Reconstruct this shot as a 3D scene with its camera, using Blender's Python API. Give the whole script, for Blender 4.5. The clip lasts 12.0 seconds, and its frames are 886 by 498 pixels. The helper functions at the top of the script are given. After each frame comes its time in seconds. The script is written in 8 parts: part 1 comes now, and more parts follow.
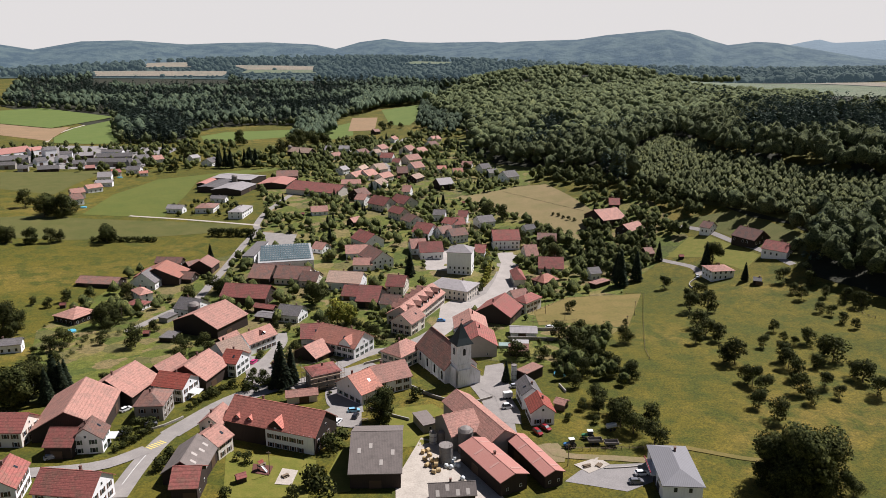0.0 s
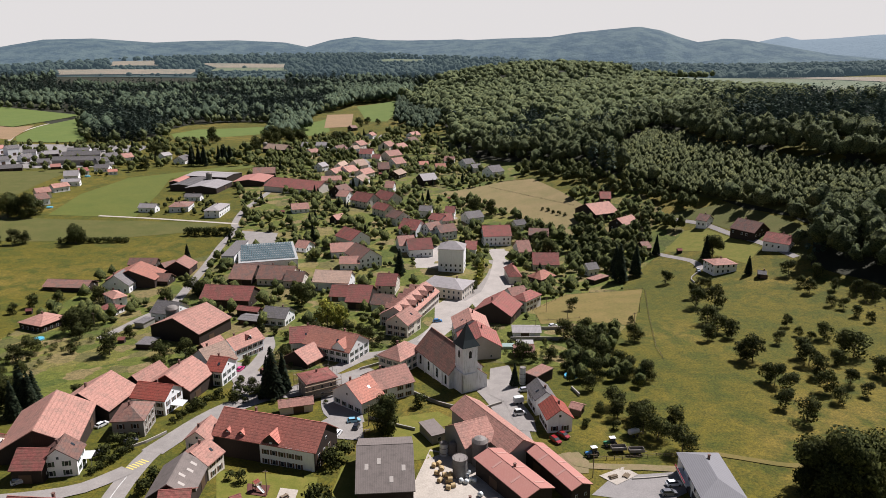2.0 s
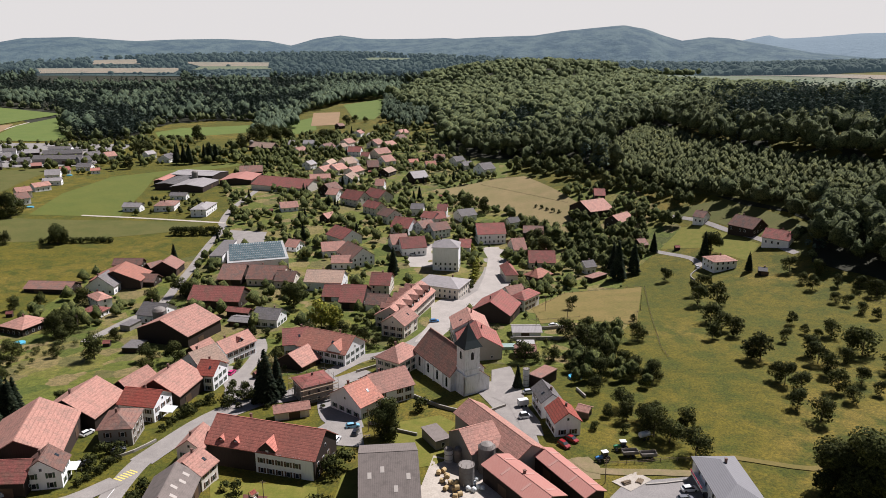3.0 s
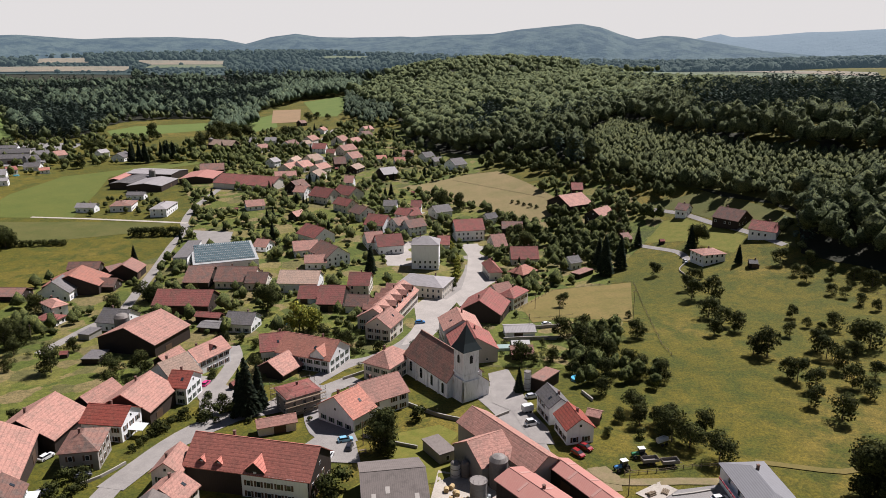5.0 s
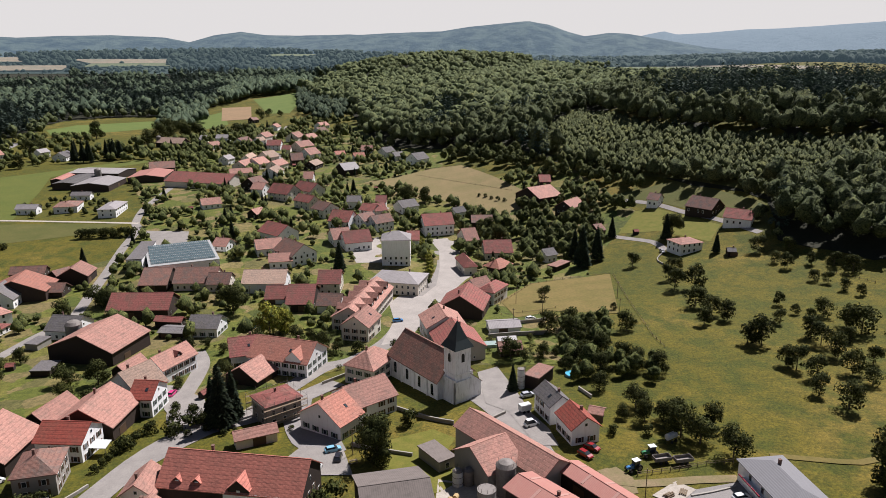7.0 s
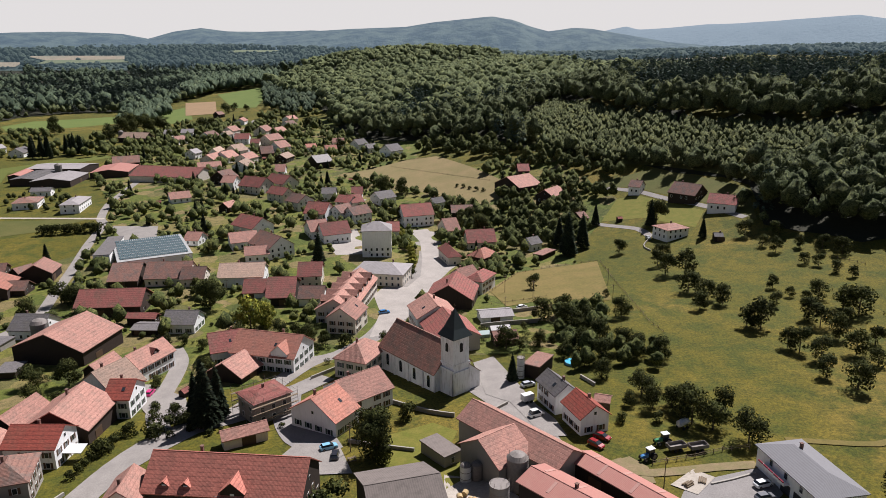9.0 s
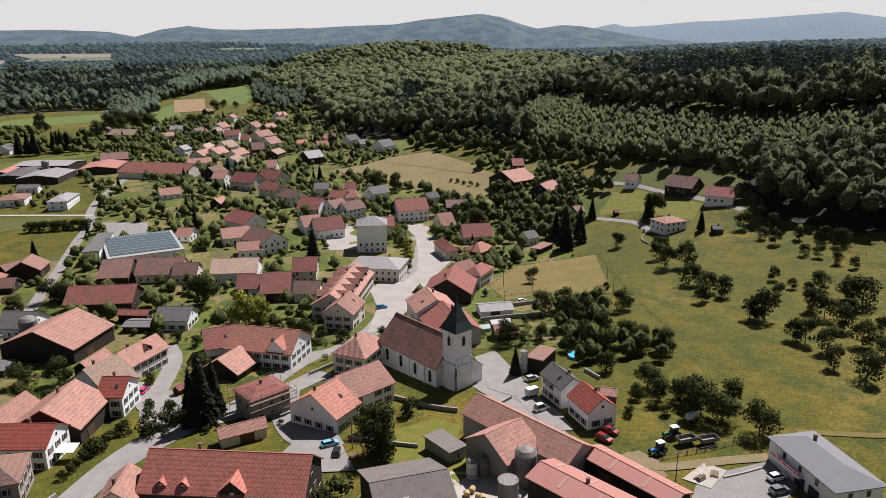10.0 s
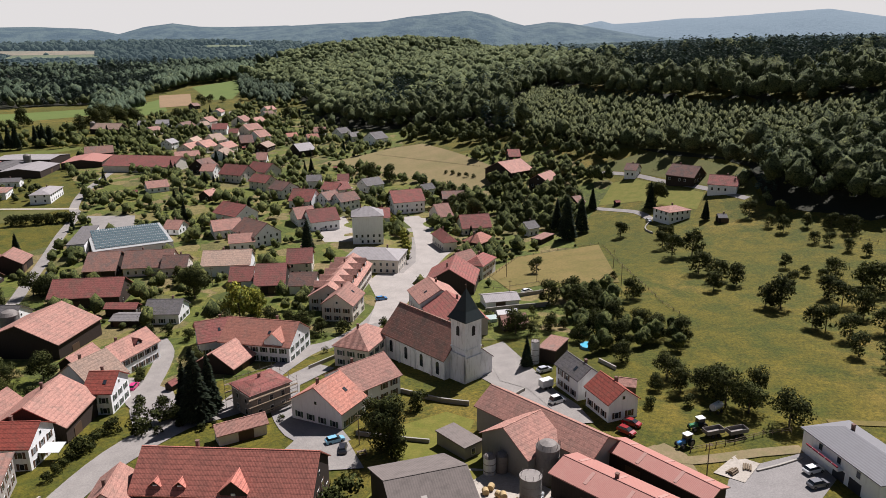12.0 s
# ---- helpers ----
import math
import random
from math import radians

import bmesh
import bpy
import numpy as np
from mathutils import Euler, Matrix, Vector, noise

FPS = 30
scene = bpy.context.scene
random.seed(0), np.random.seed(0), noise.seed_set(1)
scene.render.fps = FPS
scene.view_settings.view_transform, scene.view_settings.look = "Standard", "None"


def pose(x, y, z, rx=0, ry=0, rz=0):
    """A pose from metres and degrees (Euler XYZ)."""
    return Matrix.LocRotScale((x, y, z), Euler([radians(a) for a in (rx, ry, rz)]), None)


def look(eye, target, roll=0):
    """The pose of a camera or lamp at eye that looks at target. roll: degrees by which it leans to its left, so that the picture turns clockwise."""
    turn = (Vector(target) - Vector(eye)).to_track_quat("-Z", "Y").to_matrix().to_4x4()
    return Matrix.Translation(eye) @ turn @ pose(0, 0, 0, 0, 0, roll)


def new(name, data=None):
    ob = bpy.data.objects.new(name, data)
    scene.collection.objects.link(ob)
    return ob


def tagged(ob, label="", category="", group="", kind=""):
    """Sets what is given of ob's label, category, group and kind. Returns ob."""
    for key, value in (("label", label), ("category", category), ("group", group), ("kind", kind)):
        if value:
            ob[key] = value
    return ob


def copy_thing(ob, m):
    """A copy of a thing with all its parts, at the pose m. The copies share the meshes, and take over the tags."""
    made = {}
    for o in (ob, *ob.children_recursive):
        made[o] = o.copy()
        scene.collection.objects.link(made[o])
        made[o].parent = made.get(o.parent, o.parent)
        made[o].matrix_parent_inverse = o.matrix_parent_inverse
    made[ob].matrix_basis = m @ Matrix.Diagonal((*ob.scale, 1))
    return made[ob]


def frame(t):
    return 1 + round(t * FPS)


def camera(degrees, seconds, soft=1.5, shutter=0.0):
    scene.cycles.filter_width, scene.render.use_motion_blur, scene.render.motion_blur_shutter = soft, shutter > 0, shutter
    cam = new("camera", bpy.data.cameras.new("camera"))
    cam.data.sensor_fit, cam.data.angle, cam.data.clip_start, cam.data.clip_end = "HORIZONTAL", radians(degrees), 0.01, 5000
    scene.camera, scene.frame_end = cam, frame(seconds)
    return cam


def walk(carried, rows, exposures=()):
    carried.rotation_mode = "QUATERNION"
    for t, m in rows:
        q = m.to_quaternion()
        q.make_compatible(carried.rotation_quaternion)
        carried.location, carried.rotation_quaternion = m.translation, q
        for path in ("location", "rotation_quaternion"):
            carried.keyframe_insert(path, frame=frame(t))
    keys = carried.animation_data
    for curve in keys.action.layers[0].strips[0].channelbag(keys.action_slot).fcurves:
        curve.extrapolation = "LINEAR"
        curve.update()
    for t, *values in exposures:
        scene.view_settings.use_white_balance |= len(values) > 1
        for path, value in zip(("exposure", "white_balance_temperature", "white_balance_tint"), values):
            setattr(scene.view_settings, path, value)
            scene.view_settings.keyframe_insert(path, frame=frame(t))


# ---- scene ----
EXPOSURE = 0.62
cam = camera(62.91, 12.0, 0.5)
PATH = [  # seconds, place, heading to the left, pitch, lean to the right
    (0.0, 33.68, -244.51, 116.23, 7.768, -15.132, -0.039),
    (0.5, 30.51, -240.52, 114.88, 7.136, -15.169, 0.023),
    (1.0, 27.17, -236.44, 113.34, 6.580, -15.192, 0.047),
    (1.5, 24.07, -232.38, 111.83, 6.067, -15.212, 0.077),
    (2.0, 20.91, -228.21, 110.18, 5.518, -15.218, 0.109),
    (2.5, 18.15, -224.15, 108.91, 4.977, -15.272, 0.126),
    (3.0, 15.16, -220.13, 107.29, 4.328, -15.277, 0.120),
    (5.0, 2.83, -203.84, 101.44, 0.938, -15.317, 0.128),
    (5.5, 0.00, -200.00, 100.00, -0.000, -15.303, 0.193),
    (6.0, -2.73, -196.48, 98.61, -1.010, -15.321, 0.236),
    (6.5, -5.40, -193.09, 97.20, -2.081, -15.385, 0.295),
    (7.0, -7.74, -190.14, 95.59, -3.051, -15.419, 0.340),
    (9.0, -15.24, -180.60, 89.57, -5.805, -15.673, 0.557),
    (9.5, -16.64, -178.52, 88.10, -6.262, -15.747, 0.606),
    (10.0, -17.99, -176.38, 86.63, -6.654, -15.818, 0.663),
    (10.5, -19.19, -174.18, 85.14, -6.939, -15.887, 0.705),
    (11.0, -20.35, -171.89, 83.66, -7.206, -15.930, 0.715),
    (11.5, -21.43, -169.48, 82.21, -7.469, -15.964, 0.711),
    (12.0, -22.28, -166.90, 80.58, -7.708, -15.954, 0.734),
]


def view(x, y, z, heading, pitch, lean):
    a, b = radians(heading), radians(pitch)
    return look((x, y, z), (x - math.sin(a) * math.cos(b), y + math.cos(a) * math.cos(b), z + math.sin(b)), -lean)


walk(cam, [(t, view(*row)) for t, *row in PATH], [(0.0, EXPOSURE, 6250, 15), (12.0, EXPOSURE, 6250, 15)])

# ---------- world and sun ----------
world = bpy.data.worlds.new("sky")
scene.world = world
world.use_nodes = True
wn = world.node_tree
sky = wn.nodes.new("ShaderNodeTexSky")
sky.sky_type, sky.sun_disc = "NISHITA", False
SUN_EL, SUN_AZ = 53.0, 42.0      # height, and degrees to the right of the y axis
sky.sun_elevation, sky.sun_rotation = radians(SUN_EL), radians(SUN_AZ)
sky.air_density, sky.dust_density, sky.ozone_density = 1.0, 1.0, 1.0
# summer haze: the sky pales evenly towards the horizon all round
tex = wn.nodes.new("ShaderNodeTexCoord")
sep = wn.nodes.new("ShaderNodeSeparateXYZ")
wn.links.new(tex.outputs["Generated"], sep.inputs[0])
haze = wn.nodes.new("ShaderNodeMapRange")
for k, v in zip((1, 2, 3, 4), (0.08, 0.17, 1.0, 0.0)):
    haze.inputs[k].default_value = v
wn.links.new(sep.outputs[2], haze.inputs[0])
blend = wn.nodes.new("ShaderNodeMix")
blend.data_type = "RGBA"
wn.links.new(haze.outputs[0], blend.inputs["Factor"])
wn.links.new(sky.outputs[0], blend.inputs[6])
blend.inputs[7].default_value = (17.6, 17.1, 16.1, 1)
wn.links.new(blend.outputs[2], wn.nodes["Background"].inputs[0])
wn.nodes["Background"].inputs[1].default_value = 0.028
sun = new("sun", bpy.data.lights.new("sun", "SUN"))
sun.data.energy, sun.data.angle, sun.data.color = 4.95, radians(0.6), (1.0, 0.965, 0.93)
saz, sel = radians(SUN_AZ), radians(SUN_EL)
sun.matrix_world = look((0, 0, 300), (-math.sin(saz) * math.cos(sel) * 100, -math.cos(saz) * math.cos(sel) * 100, 300 - math.sin(sel) * 100))


# ---------- materials ----------
def material(name, rough=0.85, metal=0.0):
    m = bpy.data.materials.new(name)
    m.use_nodes = True
    b = m.node_tree.nodes["Principled BSDF"]
    b.inputs["Roughness"].default_value, b.inputs["Metallic"].default_value = rough, metal
    b.inputs["Specular IOR Level"].default_value = 0.25
    return m, m.node_tree, b


def noise_node(nt, scale, detail=4.0, rough=0.6, vec=None):
    n = nt.nodes.new("ShaderNodeTexNoise")
    n.inputs["Scale"].default_value, n.inputs["Detail"].default_value, n.inputs["Roughness"].default_value = scale, detail, rough
    if vec is not None:
        nt.links.new(vec, n.inputs["Vector"])
    return n.outputs["Fac"]


def place(nt, kind="Object"):
    return nt.nodes.new("ShaderNodeTexCoord").outputs[kind] if kind == "Object" else nt.nodes.new("ShaderNodeNewGeometry").outputs["Position"]


def ramp(nt, fac, stops):
    r = nt.nodes.new("ShaderNodeValToRGB")
    while len(r.color_ramp.elements) < len(stops):
        r.color_ramp.elements.new(0.5)
    for e, (p, c) in zip(r.color_ramp.elements, stops):
        e.position, e.color = p, (*c, 1)
    nt.links.new(fac, r.inputs[0])
    return r.outputs[0]


def mix(nt, fac, a, b, kind="MIX"):
    m = nt.nodes.new("ShaderNodeMix")
    m.data_type, m.blend_type = "RGBA", kind
    for sock, v in ((m.inputs["Factor"], fac), (m.inputs[6], a), (m.inputs[7], b)):
        if isinstance(v, (int, float)):
            sock.default_value = v
        elif isinstance(v, tuple):
            sock.default_value = (*v, 1)
        else:
            nt.links.new(v, sock)
    return m.outputs[2]


def arith(nt, op, a, b=0.0):
    m = nt.nodes.new("ShaderNodeMath")
    m.operation = op
    for sock, v in zip(m.inputs, (a, b)):
        if isinstance(v, (int, float)):
            sock.default_value = v
        else:
            nt.links.new(v, sock)
    return m.outputs[0]


def bump(nt, b, height, strength=0.3, dist=0.05):
    n = nt.nodes.new("ShaderNodeBump")
    n.inputs["Strength"].default_value, n.inputs["Distance"].default_value = strength, dist
    nt.links.new(height, n.inputs["Height"])
    nt.links.new(n.outputs[0], b.inputs["Normal"])


def random_tone(nt, colour, low=0.8, high=1.15):
    """Each object a little lighter or darker."""
    info = nt.nodes.new("ShaderNodeObjectInfo").outputs["Random"]
    v = arith(nt, "ADD", arith(nt, "MULTIPLY", info, high - low), low)
    c = nt.nodes.new("ShaderNodeCombineColor")
    for k in range(3):
        nt.links.new(v, c.inputs[k])
    return mix(nt, 1.0, colour, c.outputs[0], "MULTIPLY")


def tile_material(name, c1, c2, course=0.5, moss=(0.10, 0.09, 0.06), worn=0.35, lines=0.45):
    """Clay tiles: courses down the slope, single tiles across, old tiles in patches."""
    m, nt, b = material(name, 0.8)
    o = place(nt)
    big, fine = noise_node(nt, 0.35, 5, 0.65, o), noise_node(nt, 6.0, 3, 0.7, o)
    col = mix(nt, ramp(nt, fine, [(0.3, (0, 0, 0)), (0.7, (1, 1, 1))]), c1, c2)
    col = mix(nt, arith(nt, "MULTIPLY", ramp(nt, big, [(0.47, (0, 0, 0)), (0.62, (1, 1, 1))]), worn), col, moss)
    mottle = noise_node(nt, 1.6, 4, 0.75, o)
    col = mix(nt, 0.6, col, ramp(nt, mottle, [(0.36, (0.55, 0.57, 0.6)), (0.5, (0.97, 0.97, 0.97)), (0.64, (1.28, 1.27, 1.25))]), "MULTIPLY")
    wave = nt.nodes.new("ShaderNodeTexWave")
    wave.bands_direction, wave.wave_profile = "Z", "SAW"
    wave.inputs["Scale"].default_value, wave.inputs["Distortion"].default_value = 0.314 / course * 0.9, 0.15
    nt.links.new(o, wave.inputs["Vector"])
    cross = nt.nodes.new("ShaderNodeTexWave")
    cross.bands_direction = "X"
    cross.inputs["Scale"].default_value = 0.314 / 0.26
    nt.links.new(o, cross.inputs["Vector"])
    shade = ramp(nt, wave.outputs["Fac"], [(0.0, (0.5, 0.5, 0.5)), (0.35, (1.05, 1.05, 1.05))])
    col = mix(nt, lines, col, shade, "MULTIPLY")
    nt.links.new(random_tone(nt, col, 0.74, 1.24), b.inputs["Base Color"])
    bump(nt, b, arith(nt, "ADD", wave.outputs["Fac"], arith(nt, "MULTIPLY", cross.outputs["Fac"], 0.6)), 0.7, 0.06)
    return m


def sheet_material(name, c1, c2, pitch=0.25, axis="X", rough=0.7, metal=0.0, stain=0.3, stain_col=(0.08, 0.07, 0.06), rib=0.35):
    """Corrugated or ribbed roof sheets with streaks of dirt."""
    m, nt, b = material(name, rough, metal)
    o = place(nt)
    big = noise_node(nt, 0.5, 5, 0.7, o)
    col = mix(nt, noise_node(nt, 3.0, 4, 0.7, o), c1, c2)
    col = mix(nt, arith(nt, "MULTIPLY", ramp(nt, big, [(0.45, (0, 0, 0)), (0.7, (1, 1, 1))]), stain), col, stain_col)
    wave = nt.nodes.new("ShaderNodeTexWave")
    wave.bands_direction = axis
    wave.inputs["Scale"].default_value = 0.314 / pitch
    nt.links.new(o, wave.inputs["Vector"])
    col = mix(nt, 0.5, col, ramp(nt, wave.outputs["Fac"], [(0.0, (0.75, 0.75, 0.75)), (0.4, (1, 1, 1))]), "MULTIPLY")
    nt.links.new(random_tone(nt, col, 0.85, 1.12), b.inputs["Base Color"])
    bump(nt, b, wave.outputs["Fac"], rib, 0.04)
    return m


def plaster(name, c1, c2, dirt=0.25):
    m, nt, b = material(name, 0.9)
    o = place(nt)
    col = mix(nt, noise_node(nt, 0.7, 6, 0.7, o), c1, c2)
    streak = nt.nodes.new("ShaderNodeMapping")
    streak.inputs["Scale"].default_value = (1.5, 1.5, 0.25)
    nt.links.new(o, streak.inputs[0])
    col = mix(nt, arith(nt, "MULTIPLY", ramp(nt, noise_node(nt, 1.2, 5, 0.7, streak.outputs[0]), [(0.5, (0, 0, 0)), (0.75, (1, 1, 1))]), dirt), col, (0.3, 0.27, 0.22))
    nt.links.new(random_tone(nt, col, 0.88, 1.06), b.inputs["Base Color"])
    bump(nt, b, noise_node(nt, 30, 3, 0.6, o), 0.15, 0.02)
    return m


def boards(name, c1, c2, pitch=0.16):
    m, nt, b = material(name, 0.85)
    o = place(nt)
    wave = nt.nodes.new("ShaderNodeTexWave")
    wave.bands_direction, wave.wave_profile = "DIAGONAL", "SAW"
    wave.inputs["Scale"].default_value = 0.314 / pitch * 0.6
    flat = nt.nodes.new("ShaderNodeMapping")
    flat.inputs["Scale"].default_value = (1, 1, 0)
    nt.links.new(o, flat.inputs[0])
    nt.links.new(flat.outputs[0], wave.inputs["Vector"])
    grain = nt.nodes.new("ShaderNodeMapping")
    grain.inputs["Scale"].default_value = (6, 6, 0.5)
    nt.links.new(o, grain.inputs[0])
    col = mix(nt, noise_node(nt, 1.0, 5, 0.7, grain.outputs[0]), c1, c2)
    col = mix(nt, 0.7, col, ramp(nt, wave.outputs["Fac"], [(0.0, (0.4, 0.4, 0.4)), (0.12, (1, 1, 1))]), "MULTIPLY")
    nt.links.new(random_tone(nt, col, 0.75, 1.25), b.inputs["Base Color"])
    bump(nt, b, wave.outputs["Fac"], 0.5, 0.03)
    return m


def plain(name, c, rough=0.6, metal=0.0, vary=0.25, scale=2.0):
    m, nt, b = material(name, rough, metal)
    n = noise_node(nt, scale, 5, 0.65, place(nt))
    dark = tuple(v * (1 - vary) for v in c)
    nt.links.new(mix(nt, n, dark, tuple(min(1, v * (1 + vary * 0.6)) for v in c)), b.inputs["Base Color"])
    return m


ROOF = {
    "salmon": tile_material("weathered_pink_tiles", (0.385, 0.2, 0.153), (0.295, 0.148, 0.114), worn=0.45, moss=(0.19, 0.125, 0.098)),
    "orange": tile_material("orange_tiles", (0.42, 0.178, 0.125), (0.33, 0.138, 0.098), worn=0.4, moss=(0.22, 0.13, 0.1)),
    "red": tile_material("bright_red_tiles", (0.31, 0.075, 0.05), (0.21, 0.05, 0.036), worn=0.2, lines=0.9),
    "rust": tile_material("dark_red_tiles", (0.3, 0.1, 0.08), (0.2, 0.068, 0.056), worn=0.4, lines=0.75),
    "brown": tile_material("old_brown_tiles", (0.27, 0.135, 0.1), (0.15, 0.084, 0.066), worn=0.65, moss=(0.12, 0.1, 0.085)),
    "clay": tile_material("newer_red_clay_tiles", (0.54, 0.195, 0.142), (0.42, 0.148, 0.11), worn=0.3, moss=(0.24, 0.12, 0.09), lines=0.85),
    "tan": tile_material("pale_tan_tiles", (0.42, 0.29, 0.215), (0.32, 0.215, 0.16), worn=0.35, moss=(0.24, 0.19, 0.15)),
    "slate": sheet_material("pale_grey_roof", (0.31, 0.28, 0.27), (0.24, 0.22, 0.215), 0.6),
    "grey": tile_material("grey_tiles", (0.16, 0.145, 0.14), (0.11, 0.1, 0.1), worn=0.3),
    "eternit": sheet_material("fibre_cement_sheets", (0.21, 0.175, 0.155), (0.135, 0.113, 0.1), 0.45, rough=0.9, stain=0.5, rib=0.15),
    "rustmetal": sheet_material("red_brown_roof_sheets", (0.38, 0.17, 0.135), (0.31, 0.135, 0.108), 0.3, stain=0.25, stain_col=(0.38, 0.22, 0.17)),
    "solar": sheet_material("light_grey_flat_roof", (0.42, 0.42, 0.4), (0.36, 0.36, 0.35), 1.2),
    "newgrey": sheet_material("light_grey_concrete_tiles", (0.2, 0.195, 0.2), (0.16, 0.155, 0.16), 0.5, "Y", stain=0.1),
}
WALL = {
    "white": plaster("white_render", (0.86, 0.855, 0.84), (0.76, 0.75, 0.73)),
    "cream": plaster("cream_render", (0.74, 0.68, 0.59), (0.62, 0.56, 0.48), 0.35),
    "wood": boards("dark_weathered_boards", (0.05, 0.034, 0.026), (0.025, 0.018, 0.015)),
    "stone": plaster("grey_rough_render", (0.36, 0.33, 0.29), (0.26, 0.24, 0.21), 0.5),
}
GLASS, _nt, _b = material("window_glass", 0.08)
_b.inputs["Base Color"].default_value, _b.inputs["Specular IOR Level"].default_value = (0.025, 0.03, 0.035, 1), 0.6
FRAME = plain("white_painted_wood", (0.7, 0.69, 0.66), 0.5)
SHUTTER = plain("brown_painted_wood", (0.1, 0.055, 0.035), 0.6)
SHUTTER_GREEN = plain("green_painted_wood", (0.06, 0.09, 0.06), 0.6)
BRICK = plain("sooty_brick", (0.17, 0.10, 0.08), 0.9)
BOARD_EDGE = plain("verge_board", (0.13, 0.08, 0.06), 0.8)
DOOR = plain("dark_wooden_door", (0.09, 0.055, 0.035), 0.6)


# ---------- ground ----------
HILLS = []


def hill(x, y, spread, height):
    HILLS.append((x, y, spread, height))


GROUND_LEVEL = 5.54
hill(-224, -82, 112, -2.8)
hill(-71, -82, 112, 3.1)
hill(59, -82, 112, -5.7)
hill(188, -82, 112, -4.7)
hill(341, -82, 112, 10.1)
hill(-224, 59, 100, -8.3)
hill(-82, 59, 100, -8.6)
hill(47, 59, 100, -0.6)
hill(153, 59, 100, 10.4)
hill(259, 59, 100, -23.0)
hill(376, 59, 100, 38.1)
hill(-200, 200, 106, -9.2)
hill(-59, 200, 106, 4.8)
hill(71, 200, 106, -20.6)
hill(176, 200, 106, -5.1)
hill(294, 200, 106, 17.5)
hill(424, 200, 106, 9.5)
hill(553, 200, 106, 14.8)
hill(-329, 365, 129, -7.4)
hill(-106, 365, 129, 3.4)
hill(71, 365, 129, -17.1)
hill(200, 365, 129, 39.0)
hill(329, 365, 129, 0.9)
hill(471, 365, 129, 4.3)
hill(612, 365, 129, 24.6)
hill(-494, 635, 224, 2.2)
hill(-176, 635, 224, -6.0)
hill(71, 635, 224, -19.7)
hill(294, 635, 224, 17.8)
hill(518, 635, 224, 15.7)
hill(-494, 1035, 329, -3.0)
hill(-141, 1035, 329, -18.6)
hill(94, 1035, 329, 41.9)
hill(388, 1035, 329, 36.0)
hill(-1530, 3400, 880, 73)
hill(-118, 3530, 700, 47)
hill(1765, 2235, 820, 59)
hill(260, 420, 150, -2.3)
hill(440, 420, 150, 0.0)
hill(620, 420, 150, -4.9)
hill(800, 420, 150, 2.1)
hill(1000, 420, 150, 2.8)
hill(260, 600, 150, 5.2)
hill(440, 600, 150, 3.2)
hill(620, 600, 150, 3.2)
hill(800, 600, 150, 10.9)
hill(1000, 600, 150, 12.4)
hill(80, 800, 190, 2.2)
hill(260, 800, 190, -0.1)
hill(440, 800, 190, -10.1)
hill(620, 800, 190, -4.4)
hill(800, 800, 190, 9.4)
hill(1000, 800, 190, 19.2)
hill(80, 1050, 190, -13.4)
hill(260, 1050, 190, -12.4)
hill(440, 1050, 190, 0.5)
hill(620, 1050, 190, -1.2)
hill(800, 1050, 190, -1.0)
hill(1000, 1050, 190, 14.0)
hill(80, 1300, 190, 25.9)
hill(260, 1300, 190, -7.2)
hill(440, 1300, 190, -0.9)
hill(620, 1300, 190, 7.9)
hill(800, 1300, 190, 2.5)
hill(1000, 1300, 190, 9.8)
hill(80, 1550, 190, 13.8)
hill(260, 1550, 190, 7.0)
hill(440, 1550, 190, -3.0)
hill(620, 1550, 190, 3.5)
hill(800, 1550, 190, 6.1)
hill(1000, 1550, 190, 16.5)
hill(-80, 1150, 150, -1.7)
hill(-80, 1400, 150, 8.7)
hill(560, 200, 150, 8.3)
hill(200, 500, 90, -0.0)
hill(120, 800, 110, 4.7)


def ground(x, y):
    z = GROUND_LEVEL
    for hx, hy, s, h in HILLS:
        q = ((x - hx) ** 2 + (y - hy) ** 2) / (2 * s * s)
        if q < 30:
            z += h * math.exp(-q)
    return z


def ground_of(X, Y):
    Z = np.full(X.shape, GROUND_LEVEL)
    for hx, hy, s, h in HILLS:
        Z += h * np.exp(-((X - hx) ** 2 + (Y - hy) ** 2) / (2 * s * s))
    return Z


def spaced(lo, a, b, hi, step):
    mid = np.arange(a, b + step / 2, step)
    low, high, d = [], [], step
    p = a
    while p > lo:
        d *= 1.18
        p -= d
        low.append(p)
    p, d = b, step
    while p < hi:
        d *= 1.18
        p += d
        high.append(p)
    return np.array(low[::-1] + list(mid) + high)


def sheet_mesh(name, X, Y, Z):
    ny, nx = X.shape
    me = bpy.data.meshes.new(name)
    i = np.arange(nx * ny).reshape(ny, nx)
    f = np.stack([i[:-1, :-1], i[:-1, 1:], i[1:, 1:], i[1:, :-1]], -1).reshape(-1, 4)
    me.from_pydata(np.stack([X, Y, Z], -1).reshape(-1, 3).tolist(), [], f.tolist())
    me.polygons.foreach_set("use_smooth", [True] * len(me.polygons))
    return me


